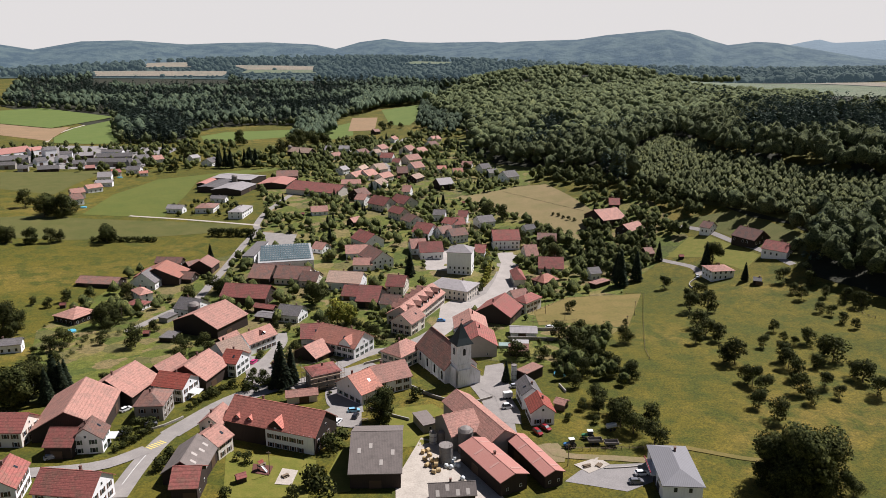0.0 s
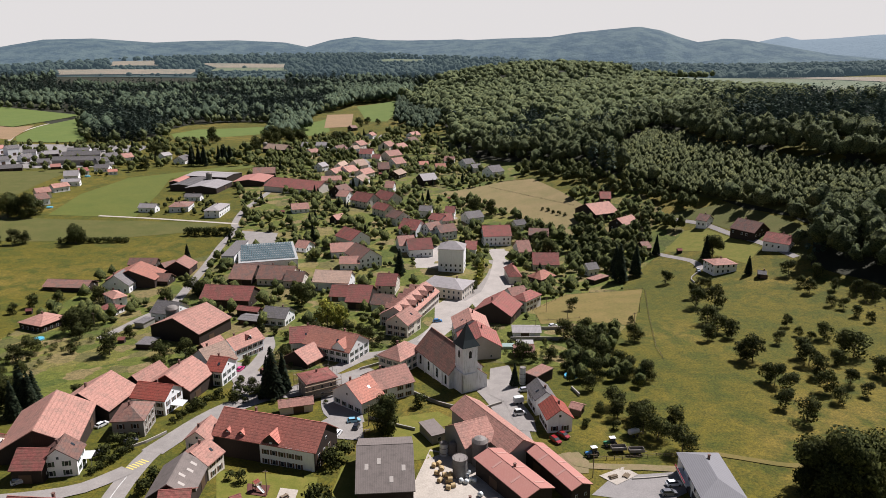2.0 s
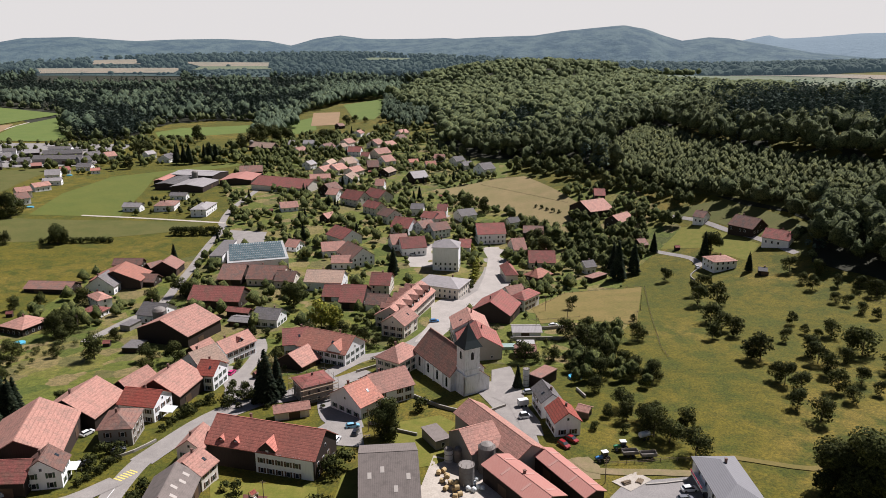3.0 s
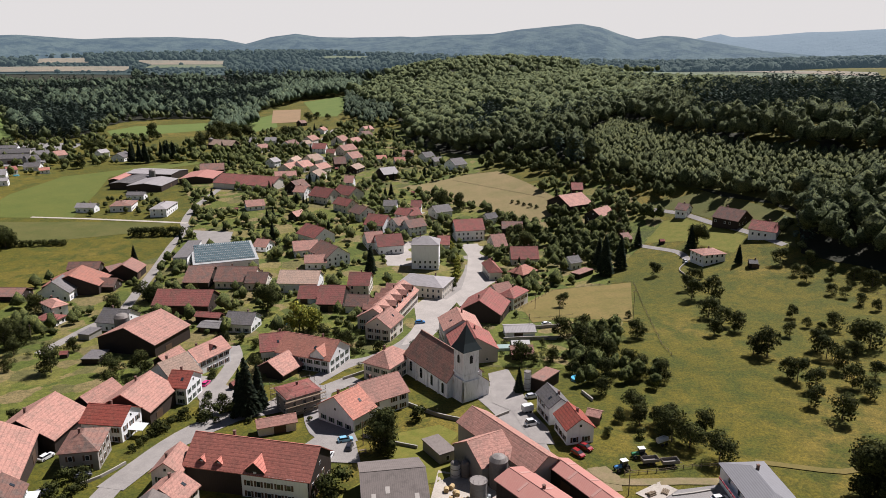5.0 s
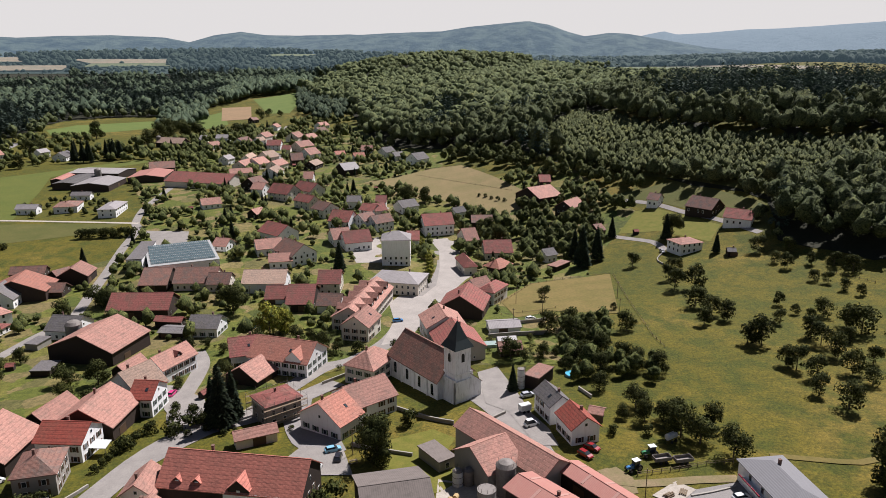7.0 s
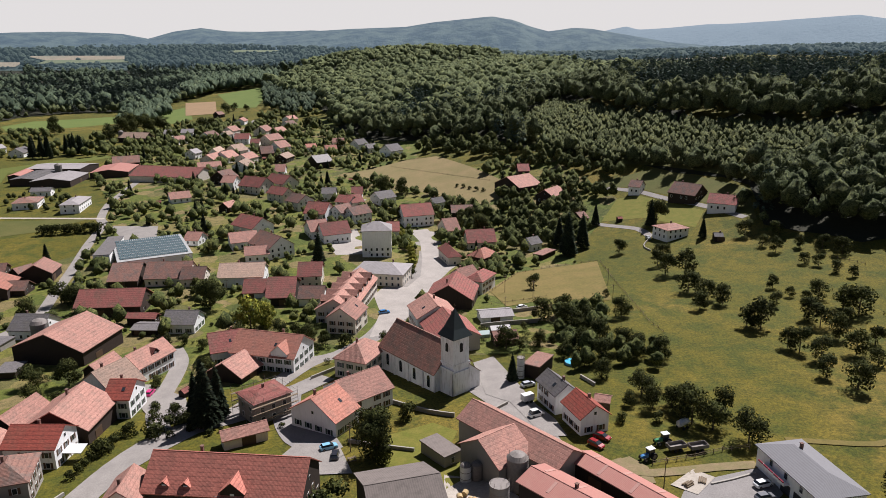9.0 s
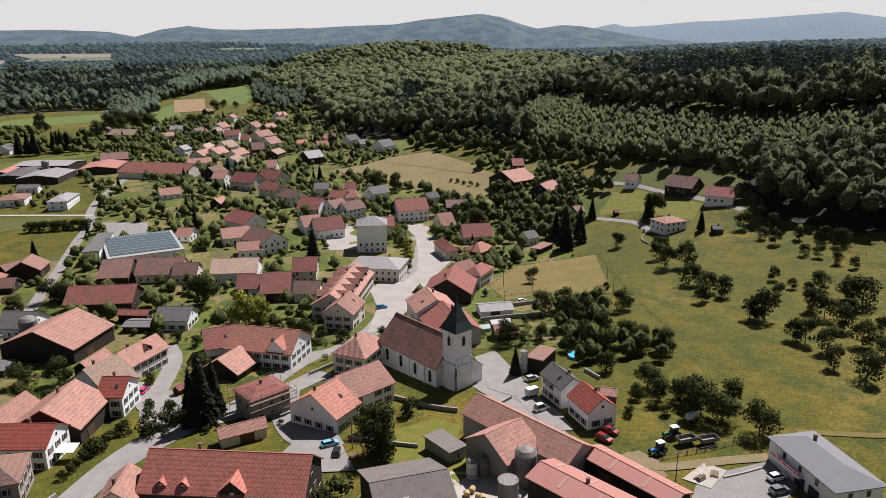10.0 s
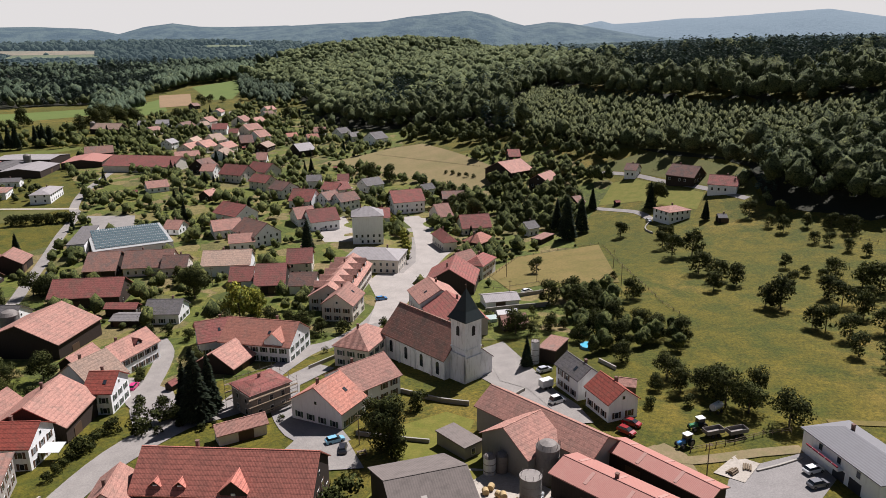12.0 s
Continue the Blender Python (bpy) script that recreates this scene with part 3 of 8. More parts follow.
def house(x, y, yaw, length, width, eave, ridge, roof, wall, style="house", label=""):
    rng = random.Random(int(x * 31 + y * 17))
    name, kind, category = KINDS[style]
    near = math.hypot(x, y + 70) < 185
    HOUSES.append((x, y, radians(yaw), length / 2 + 0.8, width / 2 + 0.8))
    text = label or f"{SIDES[wall]} {kind} with {LOOKS[roof]}"
    home = thing(name, pose(x, y, ground(x, y), 0, 0, yaw), text, category, "village houses" if category == "house" else "")
    over = 0.25 if style in ("flat", "hall") else 0.5
    L, W = length / 2, width / 2
    l, w = L - over, W - over
    rm, wm = ROOF[roof], WALL[wall]
    slope = (ridge - eave) / W
    bm = bmesh.new()
    low = eave + slope * over            # wall top, under the overhanging roof
    deep = 2.5
    if style in ("hip", "scaffold", "flat", "newhouse"):
        box(bm, -l, -w, -deep, l, w, eave - 0.02)
    else:
        gable_wall(bm, l, w, low - 0.05, ridge - 0.05, deep)
    part("wall", bm, wm, home)
    bm = bmesh.new()
    if style in ("hip", "scaffold", "newhouse"):
        hip_roof(bm, L, W, eave + 0.12, ridge)
    elif style == "flat":
        box(bm, -L, -W, eave - 0.02, L, W, eave + 0.28)
    else:
        gable_roof(bm, L, W, eave, ridge)
    part("roof", bm, rm, home, LOOKS[roof])
    if style not in ("flat", "hall") and (style != "barn" or rng.random() < 0.25):
        c = part("chimney", CHIMNEY, None, home)
        c.matrix_local = pose((rng.random() - 0.5) * L, 0.15 * W, ridge)
    shutter = rng.choice((SHUTTER, SHUTTER_GREEN, SHUTTER)) if near and style in ("house", "hip", "row", "big") else None
    far = y > 270
    if style in ("house", "hip", "row", "big", "scaffold"):
        every = 3.4 if far else 2.6
        wall_windows(home, 2 * l, w, 0, low, every, shutter, rng)
        if style != "big":
            wall_windows(home, 2 * l, w, 180, low, every, shutter, rng, door=False)
        wall_windows(home, 2 * w, l, 90, low, every + 0.3, shutter, rng, door=False)
        wall_windows(home, 2 * w, l, -90, low, every + 0.3, shutter, rng, door=False)
        if style in ("house", "row", "big") and ridge - low > 2.6:
            for yy in (90, -90):
                window(home, pose(0, 0, 0, 0, 0, yy) @ pose(0, l, low + 0.6), None, True)
    elif style in ("barn", "hall"):
        for yy, dist in ((0, w), (180, w)):
            g = part("barn_door", GATE_ME, None, home)
            g.matrix_local = pose(0, 0, 0, 0, 0, yy) @ pose((rng.random() - 0.5) * L, dist, 0.02)
            g.scale.z = min(1.0, (low - 0.4) / 3.0)
        if not far:
            for k in range(2):
                window(home, pose(0, 0, 0, 0, 0, -90) @ pose((k - 0.5) * w, l, min(2.0, low - 0.7)), None, True)
    elif style == "flat" and wall != "wood":
        wall_windows(home, 2 * l, w, 0, eave, 3.5, None, rng, 1)
        wall_windows(home, 2 * w, l, -90, eave, 3.5, None, rng, 1, door=False)
    if style == "newhouse":
        for side in (0, 180):
            turn = pose(0, 0, 0, 0, 0, side)
            for k in range(3):
                window(home, turn @ pose((k - 1) * 5.0, w, 3.9))
            for k in range(2):
                g = part("garage_door", GARAGE_ME, None, home, "dark garage door")
                g.matrix_local = turn @ pose(-4.5 + k * 4.2, w, 0.0)
        for side in (90, -90):
            for k in range(2):
                window(home, pose(0, 0, 0, 0, 0, side) @ pose((k - 0.5) * 4.0, l, 3.9))
        bm = bmesh.new()
        box(bm, -1.5, w, 2.6, 7.0, w + 1.5, 2.8)
        box(bm, -1.5, w + 1.42, 2.8, 7.0, w + 1.5, 3.6)
        balcony = part("balcony", bm, FRAME, home)
        balcony.matrix_local = pose(0, 0, 0, 0, 0, 180)
        for k in range(5):
            f = part("flower_box", FLOWERS, None, balcony, "red flowers in balcony boxes")
            f.matrix_local = pose(-0.8 + k * 1.8, w + 1.6, 3.45)
    if style == "row":
        for k in range(5):
            for s in (-1, 1):
                # dark boards stand in for the shade on the dormer cheeks
                dormer(home, (k - 2) * L * 0.36, s, W * 0.78, eave + 0.9, 1.7, 1.7, rm, WALL["wood"], 3.6)
    if style == "big":
        bm = bmesh.new()
        box(bm, -0.06 * L, -w - 0.35, -deep, l - 0.3, -w + 0.05, low - 0.15)
        front = part("front_wall", bm, WALL["white"], home, "white-rendered front of the dwelling")
        for k in range(5):
            for zz in (1.4, 4.3):
                window(front, pose(0.8 + k * 2.6, -w - 0.35, zz, 0, 0, 180), SHUTTER)
        dormer(home, -L * 0.72, -1, W * 0.8, eave + 0.5, 0.9, 0.9, rm, wm, 2.4)
        dormer(home, -L * 0.45, -1, W * 0.8, eave + 0.5, 0.9, 0.9, rm, wm, 2.4)
        dormer(home, L * 0.15, -1, W - 0.4, eave - 0.4, 2.4, 1.6, rm, wm, 4.5)
    if roof in ("eternit", "rustmetal") and not far and length > 12:
        for k in range(5 if roof == "rustmetal" else 4):
            side = -1 if roof == "eternit" or k % 2 else 1
            t = rng.uniform(0.25, 0.75) if roof == "eternit" else 0.45
            sk = part("light_sheet", LIGHT_SHEET if roof == "eternit" else PINK_SHEET, None, home, "pale translucent roof sheet")
            px = (k - 1.5) * L * 0.42 if roof == "eternit" else (k - 2) * L * 0.36
            sk.matrix_local = pose(px, side * W * t, ridge + 0.14 - slope * W * t, math.degrees(math.atan(slope)) * -side)
    if style == "house" and near and rng.random() < 0.6:
        sk = part("skylight", SKYLIGHT, None, home)
        sk.matrix_local = pose(L * 0.3, -W * 0.5, (eave + ridge) / 2 + 0.15, math.degrees(math.atan(slope)))
    return home


# ---------- trees ----------
def leaf_material(name, c1, c2, c3, clump=1.1):
    """Foliage: twig clumps in relief with shade painted between, tone drifting from spray to spray and from tree to
    tree.
    """
    m, nt, b = material(name, 0.9)
    b.inputs["Specular IOR Level"].default_value = 0.12
    isl = nt.nodes.new("ShaderNodeNewGeometry").outputs["Random Per Island"]
    p = place(nt, "World")
    col = ramp(nt, isl, [(0.0, c1), (0.55, c2), (1.0, c3)])
    drift = noise_node(nt, 0.09, 3, 0.6, p)
    col = mix(nt, 0.8, col, ramp(nt, drift, [(0.3, (0.72, 0.78, 0.75)), (0.5, (1, 1, 1)), (0.7, (1.3, 1.2, 1.0))]), "MULTIPLY")
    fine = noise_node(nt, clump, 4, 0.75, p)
    # shade in the clump hollows and light on their crests, put into the colour
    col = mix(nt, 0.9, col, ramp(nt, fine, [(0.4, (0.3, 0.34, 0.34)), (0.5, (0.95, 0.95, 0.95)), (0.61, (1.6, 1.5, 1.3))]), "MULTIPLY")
    nt.links.new(random_tone(nt, col, 0.75, 1.3), b.inputs["Base Color"])
    bump(nt, b, fine, 0.6, 0.9 / clump)
    t = nt.nodes.new("ShaderNodeBsdfTranslucent")
    nt.links.new(col, t.inputs[0])
    s = nt.nodes.new("ShaderNodeMixShader")
    s.inputs[0].default_value = 0.16
    out = nt.nodes["Material Output"]
    nt.links.new(b.outputs[0], s.inputs[1])
    nt.links.new(t.outputs[0], s.inputs[2])
    nt.links.new(s.outputs[0], out.inputs[0])
    return m


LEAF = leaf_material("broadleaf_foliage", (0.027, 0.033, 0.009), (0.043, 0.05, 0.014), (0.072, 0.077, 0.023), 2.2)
# blue raised in the leaf colour, painting in haze over the hillside
HAZED_WOOD_LEAF = leaf_material("haze_blued_beech_foliage", (0.082, 0.1, 0.046), (0.098, 0.118, 0.054), (0.122, 0.14, 0.064), 1.1)
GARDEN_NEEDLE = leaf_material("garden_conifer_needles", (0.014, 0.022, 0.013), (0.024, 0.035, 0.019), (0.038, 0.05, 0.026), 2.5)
# spruce blue-green, with extra haze blue put into the colour
HAZED_NEEDLE = leaf_material("haze_blued_conifer_needles", (0.034, 0.052, 0.042), (0.046, 0.068, 0.053), (0.062, 0.088, 0.066), 1.0)
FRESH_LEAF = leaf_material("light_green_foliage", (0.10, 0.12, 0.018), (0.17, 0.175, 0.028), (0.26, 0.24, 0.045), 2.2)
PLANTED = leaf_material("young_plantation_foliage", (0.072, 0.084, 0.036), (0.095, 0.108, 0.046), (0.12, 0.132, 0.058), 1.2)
# darker and bluer: the valley's distance haze is painted into the leaves
HAZED_VALLEY_LEAF = leaf_material("haze_blued_mixed_foliage", (0.05, 0.071, 0.046), (0.063, 0.087, 0.056), (0.085, 0.11, 0.068), 1.0)
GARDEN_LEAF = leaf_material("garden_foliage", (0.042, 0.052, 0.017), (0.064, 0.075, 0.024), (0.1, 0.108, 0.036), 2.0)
BARK = plain("bark", (0.09, 0.07, 0.05), 0.95, 0, 0.4, 6.0)


def leaves(rng, centres, radii, count, size, loose=0.4, inner=0.6):
    """Leaf clumps as small bent quads on and inside lumpy balls. Returns an array (count, 4, 3)."""
    centres, radii = np.array(centres, float), np.array(radii, float)
    k = rng.choice(len(centres), count, p=(radii ** 2) / (radii ** 2).sum())
    d = rng.normal(size=(count, 3))
    d /= np.linalg.norm(d, axis=1)[:, None]
    rad = radii[k, None] * (inner + (1.15 - inner) * rng.random((count, 1)) ** 0.8)
    c = centres[k] + d * rad * np.array((1, 1, 0.85))
    n = d + rng.normal(size=(count, 3)) * loose
    n /= np.linalg.norm(n, axis=1)[:, None]
    u = np.cross(n, rng.normal(size=(count, 3)))
    u /= np.linalg.norm(u, axis=1)[:, None]
    v = np.cross(n, u)
    s = size * (0.6 + 0.8 * rng.random((count, 1)))
    q = np.stack([c - u * s, c - v * s * 0.8 - n * s * 0.25, c + u * s, c + v * s * 0.8 - n * s * 0.25], 1)
    mid = centres.mean(0)
    out = c - mid
    out /= np.linalg.norm(out, axis=1)[:, None] + 1e-6
    soft_n = d * 0.75 + out * 0.45 + rng.normal(size=(count, 3)) * 0.13
    return q, soft_n / np.linalg.norm(soft_n, axis=1)[:, None]


def quads_mesh(name, leafage, mat):
    """Leaf quads with the soft normals of the crown that they sit on."""
    q, normals = leafage
    q = np.asarray(q, np.float32).reshape(-1, 3)
    n = len(q) // 4
    me = bpy.data.meshes.new(name)
    me.vertices.add(len(q))
    me.vertices.foreach_set("co", q.ravel())
    me.loops.add(len(q))
    me.loops.foreach_set("vertex_index", np.arange(len(q), dtype=np.int32))
    me.polygons.add(n)
    me.polygons.foreach_set("loop_start", np.arange(0, 4 * n, 4, dtype=np.int32))
    me.polygons.foreach_set("use_smooth", np.ones(n, bool))
    me.update(calc_edges=True)
    normals = np.asarray(normals, np.float32)
    if normals.ndim == 2:
        normals = np.repeat(normals, 4, axis=0)
    me.normals_split_custom_set_from_vertices(normals.reshape(-1, 3))
    me.materials.append(mat)
    return me


def crown_shape(rng, h, wide, trunk=0.22):
    """Balls that make up a broad crown of a tree h high."""
    cs, rs = [], []
    for k in range(13):
        a, e = rng.random() * 6.28, rng.random()
        z = h * (trunk + 0.16 + (1 - trunk - 0.3) * e)
        r = wide * h * 0.5 * (0.62 * math.sin(math.pi * (0.18 + 0.72 * e)))
        cs.append((math.cos(a) * r, math.sin(a) * r, z))
        rs.append(wide * h * (0.11 + 0.15 * rng.random()))
    cs.append((0, 0, h * 0.62))
    rs.append(wide * h * 0.3)
    return cs, rs


def conifer_quads(rng, h, wide, count, size):
    z = h * (0.08 + 0.92 * (1 - np.sqrt(rng.random(count))))
    tier = 1 - 0.25 * ((z / h * 11) % 1)
    r = wide * h * 0.5 * (1 - z / h) * tier * (0.75 + 0.35 * rng.random(count)) + 0.05
    a = rng.random(count) * 6.283
    c = np.stack([np.cos(a) * r, np.sin(a) * r, z], 1)
    out = np.stack([np.cos(a), np.sin(a), -0.45 + 0 * a], 1)
    side = np.stack([-np.sin(a), np.cos(a), 0.3 * rng.normal(size=count)], 1)
    s = size * (0.6 + 0.8 * rng.random((count, 1)))
    q = np.stack([c - out * s * 1.3, c - side * s * 0.7, c + out * s, c + side * s * 0.7], 1)
    nrm = np.stack([np.cos(a), np.sin(a), 0.5 + 0 * a], 1) + rng.normal(size=(count, 3)) * 0.25
    return q, nrm / np.linalg.norm(nrm, axis=1)[:, None]


def trunk_bm(h, r, rng, limbs=4):
    bm = bmesh.new()
    cylinder(bm, 0, 0, -0.6, h * 0.5, r, r * 0.5, 7)
    for k in range(limbs):
        a = 6.28 * k / limbs + rng.random()
        z = h * (0.25 + 0.07 * k)
        p, q = Vector((0, 0, z)), Vector((math.cos(a) * h * 0.22, math.sin(a) * h * 0.22, z + h * 0.22))
        side = Vector((-math.sin(a), math.cos(a), 0)) * r * 0.45
        up = Vector((0, 0, r * 0.45))
        lo = [bm.verts.new(p + o) for o in (side, up, -side, -up)]
        hi = [bm.verts.new(q + o * 0.4) for o in (side, up, -side, -up)]
        for i in range(4):
            bm.faces.new((lo[i], lo[(i + 1) % 4], hi[(i + 1) % 4], hi[i]))
    return bm


TREES = {}


def tree_kind(key, h, wide, count, size, mat, label, name="tree", conifer=False, bush=False, variants=3):
    TREES[key] = []
    for v in range(variants):
        rng = np.random.default_rng(hash_of(key) + v)
        t = thing(name, pose(0, -900 - 20 * v, 0), label, name)
        q = conifer_quads(rng, h, wide, count, size) if conifer else leaves(rng, *crown_shape(rng, h, wide, -0.06 if bush else 0.0), count, size)
        if not bush:
            part("trunk", trunk_bm(h * (1.5 if conifer else 1), h * 0.022, rng, 0 if conifer else 5), BARK, t)
        part("crown", quads_mesh("crown", q, mat), None, t)
        TREES[key].append((t, h))


def hash_of(s):
    return sum(ord(ch) * (i + 7) for i, ch in enumerate(s))


tree_kind("orchard", 6.0, 0.84, 1150, 0.19, LEAF, "round-crowned fruit tree standing in the meadow", "fruit_tree")
tree_kind("great", 16.0, 0.9, 5200, 0.34, LEAF, "tall spreading broadleaf tree in full summer leaf", "tree")
tree_kind("broad", 10.0, 0.92, 1900, 0.28, LEAF, "dense green broadleaf tree in full summer leaf", "tree")
tree_kind("light", 8.0, 0.9, 1200, 0.28, FRESH_LEAF, "bright yellow-green broadleaf tree in a garden", "tree", variants=2)
tree_kind("fir", 13.0, 0.42, 1300, 0.42, GARDEN_NEEDLE, "tall dark green conifer with a pointed top", "conifer", conifer=True)
tree_kind("bush", 2.4, 1.25, 420, 0.16, LEAF, "rounded dark green garden shrub", "shrub", bush=True)
tree_rng = random.Random(5)


def plant(key, x, y, h):
    if key == "broad" and h > 11.5 and y < 260:
        key = "great"
    t, th = tree_rng.choice(TREES[key])
    s = h / th
    c = copy_thing(t, pose(x, y, ground(x, y), 0, 0, tree_rng.random() * 360))
    c.scale = (s * tree_rng.uniform(0.9, 1.12), s * tree_rng.uniform(0.9, 1.12), s)
    return c


# ---------- roads and fields ----------
road("road", [(-76.6, -87.3), (-80.2, -68.4), (-81.5, -49.5), (-77.8, -33.4), (-71.3, -20.2), (-63.1, -8.5), (-54.8, -0.8), (-37.4, 32.9, 7), (-27.4, 39.8, 6), (-15.1, 55.9, 8), (-8.1, 78.7, 9), (0.4, 114.7, 9), (8.5, 143.4, 9), (13.2, 175.4, 9), (13.6, 208.7, 11), (22.1, 225.6, 8), (10.8, 245.2, 6), (-3.4, 273.1, 5), (-26.6, 290.1, 5)], 6, ASPHALT, "pale worn asphalt village street")
road("road", [(-120.3, 376.2), (-120.5, 414.4), (-118.2, 442.7), (-125.5, 501.0), (-141.7, 546.1), (-152.2, 605.2), (-149.6, 665.5), (-149.5, 717.2)], 6, ASPHALT, "pale asphalt street through the far village")
road("road", [(-157.4, 52.6), (-152.8, 81.0), (-147.6, 100.5), (-151.9, 131.3), (-156.8, 164.6), (-163.2, 203.4), (-167.7, 240.2), (-174.4, 256.4), (-181.2, 291.9), (-182.6, 326.2), (-184.0, 364.7)], 5, ASPHALT, "narrow pale asphalt side road")
road("farm_track", [(-283.7, 270.0), (-246.5, 268.4), (-207.4, 262.4), (-172.1, 254.8)], 3, CONCRETE, "pale gravel farm track between meadows")
road("road", [(-39.7, 16.0, 6), (-39.6, -1.1, 8), (-33.2, -16.3, 12), (-27.3, -26.4, 8)], 7, DARK_ASPHALT, "grey asphalt forecourt and drive")
road("road", [(9.9, 9.9, 8), (15.0, 4.6, 11), (19.6, -7.2, 10), (23.5, -23.3, 8), (26.8, -36.8, 6), (33.3, -50.9, 6), (39.6, -61.1, 6)], 7, ASPHALT, "pale asphalt lane past the church and farm")
road("road", [(101.4, 201.7), (112.2, 188.3), (123.1, 173.5), (124.0, 158.1)], 4, ASPHALT, "narrow lane to a hillside house")
road("road", [(127.0, 243.7), (140.8, 226.3), (151.2, 203.0), (161.9, 181.8), (171.0, 155.0)], 4, ASPHALT, "narrow lane below the wood")
patch("hay_meadow", [(-38.4, 360.7), (15.4, 394.3), (38.3, 389.6), (58.4, 341.6), (73.7, 300.1), (62.3, 245.3), (48.8, 251.6), (31.0, 281.9), (4.9, 320.1)], HAY, "dry mown hay meadow", "field", 0.3)
patch("hay_meadow", [(32.4, 102.3), (50.1, 128.9), (88.9, 133.9), (75.3, 73.1), (52.1, 81.6), (35.2, 76.6)], DRY, "dry patch of hay meadow", "field", 0.25)
patch("grain_field", [(-288.6, 971.7), (-241.6, 959.9), (-210.0, 802.0), (-248.8, 797.5)], STRAW, "ripe brown grain field", "field", 0.3)
patch("yard", [(-4.2, -66.4), (-1.2, -40.3), (9.3, -44.5), (19.4, -59.7), (28.2, -72.7), (-1.9, -77.5)], CONCRETE, "dusty concrete farmyard", "yard", 0.1)
patch("parking_area", [(48.2, -53.3), (55.1, -49.5), (69.2, -46.6), (68.4, -56.7), (60.7, -62.7), (43.5, -60.0)], DARK_ASPHALT, "dark asphalt drive and parking area", "drive", 0.1)


# ---------- single trees ----------
plant("orchard", 101.9, 141.2, 8.6)
plant("orchard", 159.6, 133.3, 9.2)
plant("orchard", 159.7, 117.4, 6.5)
plant("orchard", 160.5, 107.8, 7.9)
plant("orchard", 170.0, 125.0, 9.1)
plant("orchard", 171.8, 108.7, 6.6)
plant("orchard", 178.4, 102.5, 7.8)
plant("orchard", 181.8, 93.9, 8.8)
plant("orchard", 163.3, 90.8, 5.8)
plant("orchard", 166.4, 85.8, 6.0)
plant("orchard", 168.0, 76.6, 6.0)
plant("orchard", 170.5, 70.2, 5.3)
plant("orchard", 74.7, 78.3, 3.7)
plant("orchard", 50.8, 98.7, 7.5)
plant("orchard", 119.7, 128.4, 6.2)
plant("orchard", 109.7, 113.7, 8.7)
plant("orchard", 107.2, 99.0, 11.5)
plant("orchard", 115.3, 98.1, 12.0)
plant("orchard", 105.9, 73.8, 10.2)
plant("orchard", 107.3, 63.1, 9.4)
plant("orchard", 101.2, 53.6, 8.2)
plant("orchard", 111.3, 56.7, 8.8)
plant("orchard", 111.5, 30.9, 11.9)
plant("orchard", 107.9, 33.5, 8.7)
plant("orchard", 136.7, 68.0, 6.3)
plant("orchard", 137.6, 57.8, 4.6)
plant("orchard", 127.3, 49.2, 6.5)
plant("orchard", 146.0, 53.4, 8.5)
plant("orchard", 149.5, 36.0, 12.3)
plant("orchard", 147.5, 41.5, 9.6)
plant("orchard", 130.7, 28.4, 9.3)
plant("orchard", 130.8, 35.0, 9.5)
plant("orchard", 130.5, 18.1, 9.5)
plant("orchard", 127.9, 6.0, 9.1)
plant("orchard", 141.2, 29.1, 6.5)
plant("orchard", 137.9, 11.5, 7.5)
plant("orchard", 129.0, -2.1, 6.4)
plant("orchard", 153.3, 17.8, 10.0)
plant("orchard", 151.5, 21.6, 8.2)
plant("orchard", 153.5, 6.0, 9.1)
plant("orchard", 112.8, 10.7, 9.3)
plant("orchard", 114.9, 3.4, 8.8)
plant("orchard", 110.3, -6.6, 7.6)
plant("orchard", 113.9, -15.0, 9.8)
plant("orchard", 111.2, 14.4, 7.7)
plant("orchard", 140.0, 3.2, 5.7)
plant("orchard", 140.1, 52.1, 5.0)
plant("orchard", 116.1, 128.8, 6.8)
plant("broad", 52.5, 59.8, 9.1)
plant("broad", 58.3, 47.8, 7.9)
plant("broad", 72.0, 52.8, 8.7)
plant("broad", 50.4, 41.4, 11.4)
plant("broad", 56.8, 31.0, 9.1)
plant("broad", 64.1, 16.7, 7.8)
plant("broad", 70.0, 13.0, 7.7)
plant("broad", 61.2, 22.2, 8.0)
plant("broad", 52.2, 14.5, 8.1)
plant("broad", 48.7, 25.8, 8.1)
plant("broad", 42.5, 20.4, 5.8)
plant("broad", 46.5, 12.6, 5.1)
plant("broad", 55.9, -8.7, 7.8)
plant("broad", 55.8, -16.8, 7.0)
plant("broad", 50.5, -14.1, 4.6)
plant("broad", 62.2, -26.1, 9.6)
plant("broad", 62.6, -19.7, 8.9)
plant("broad", 66.0, -29.5, 8.6)
plant("broad", 71.5, -36.5, 9.4)
plant("broad", 48.9, 3.8, 6.5)
plant("broad", 37.4, 31.7, 6.4)
plant("broad", 72.7, -21.8, 7.4)
plant("broad", 61.1, -16.4, 6.0)
plant("fir", 23.4, 6.4, 9.0)
plant("fir", 79.3, 150.2, 22.0)
plant("fir", 89.2, 159.4, 18.7)
plant("fir", 79.6, 167.8, 17.0)
plant("fir", 106.2, 192.5, 12.7)
plant("fir", 129.4, 172.7, 15.1)
plant("fir", 143.1, 141.9, 10.8)
plant("fir", -59.7, -6.4, 19.2)
plant("fir", -57.2, -2.2, 15.6)
plant("fir", -63.5, -0.7, 13.5)
plant("fir", -40.8, 157.3, 15.9)
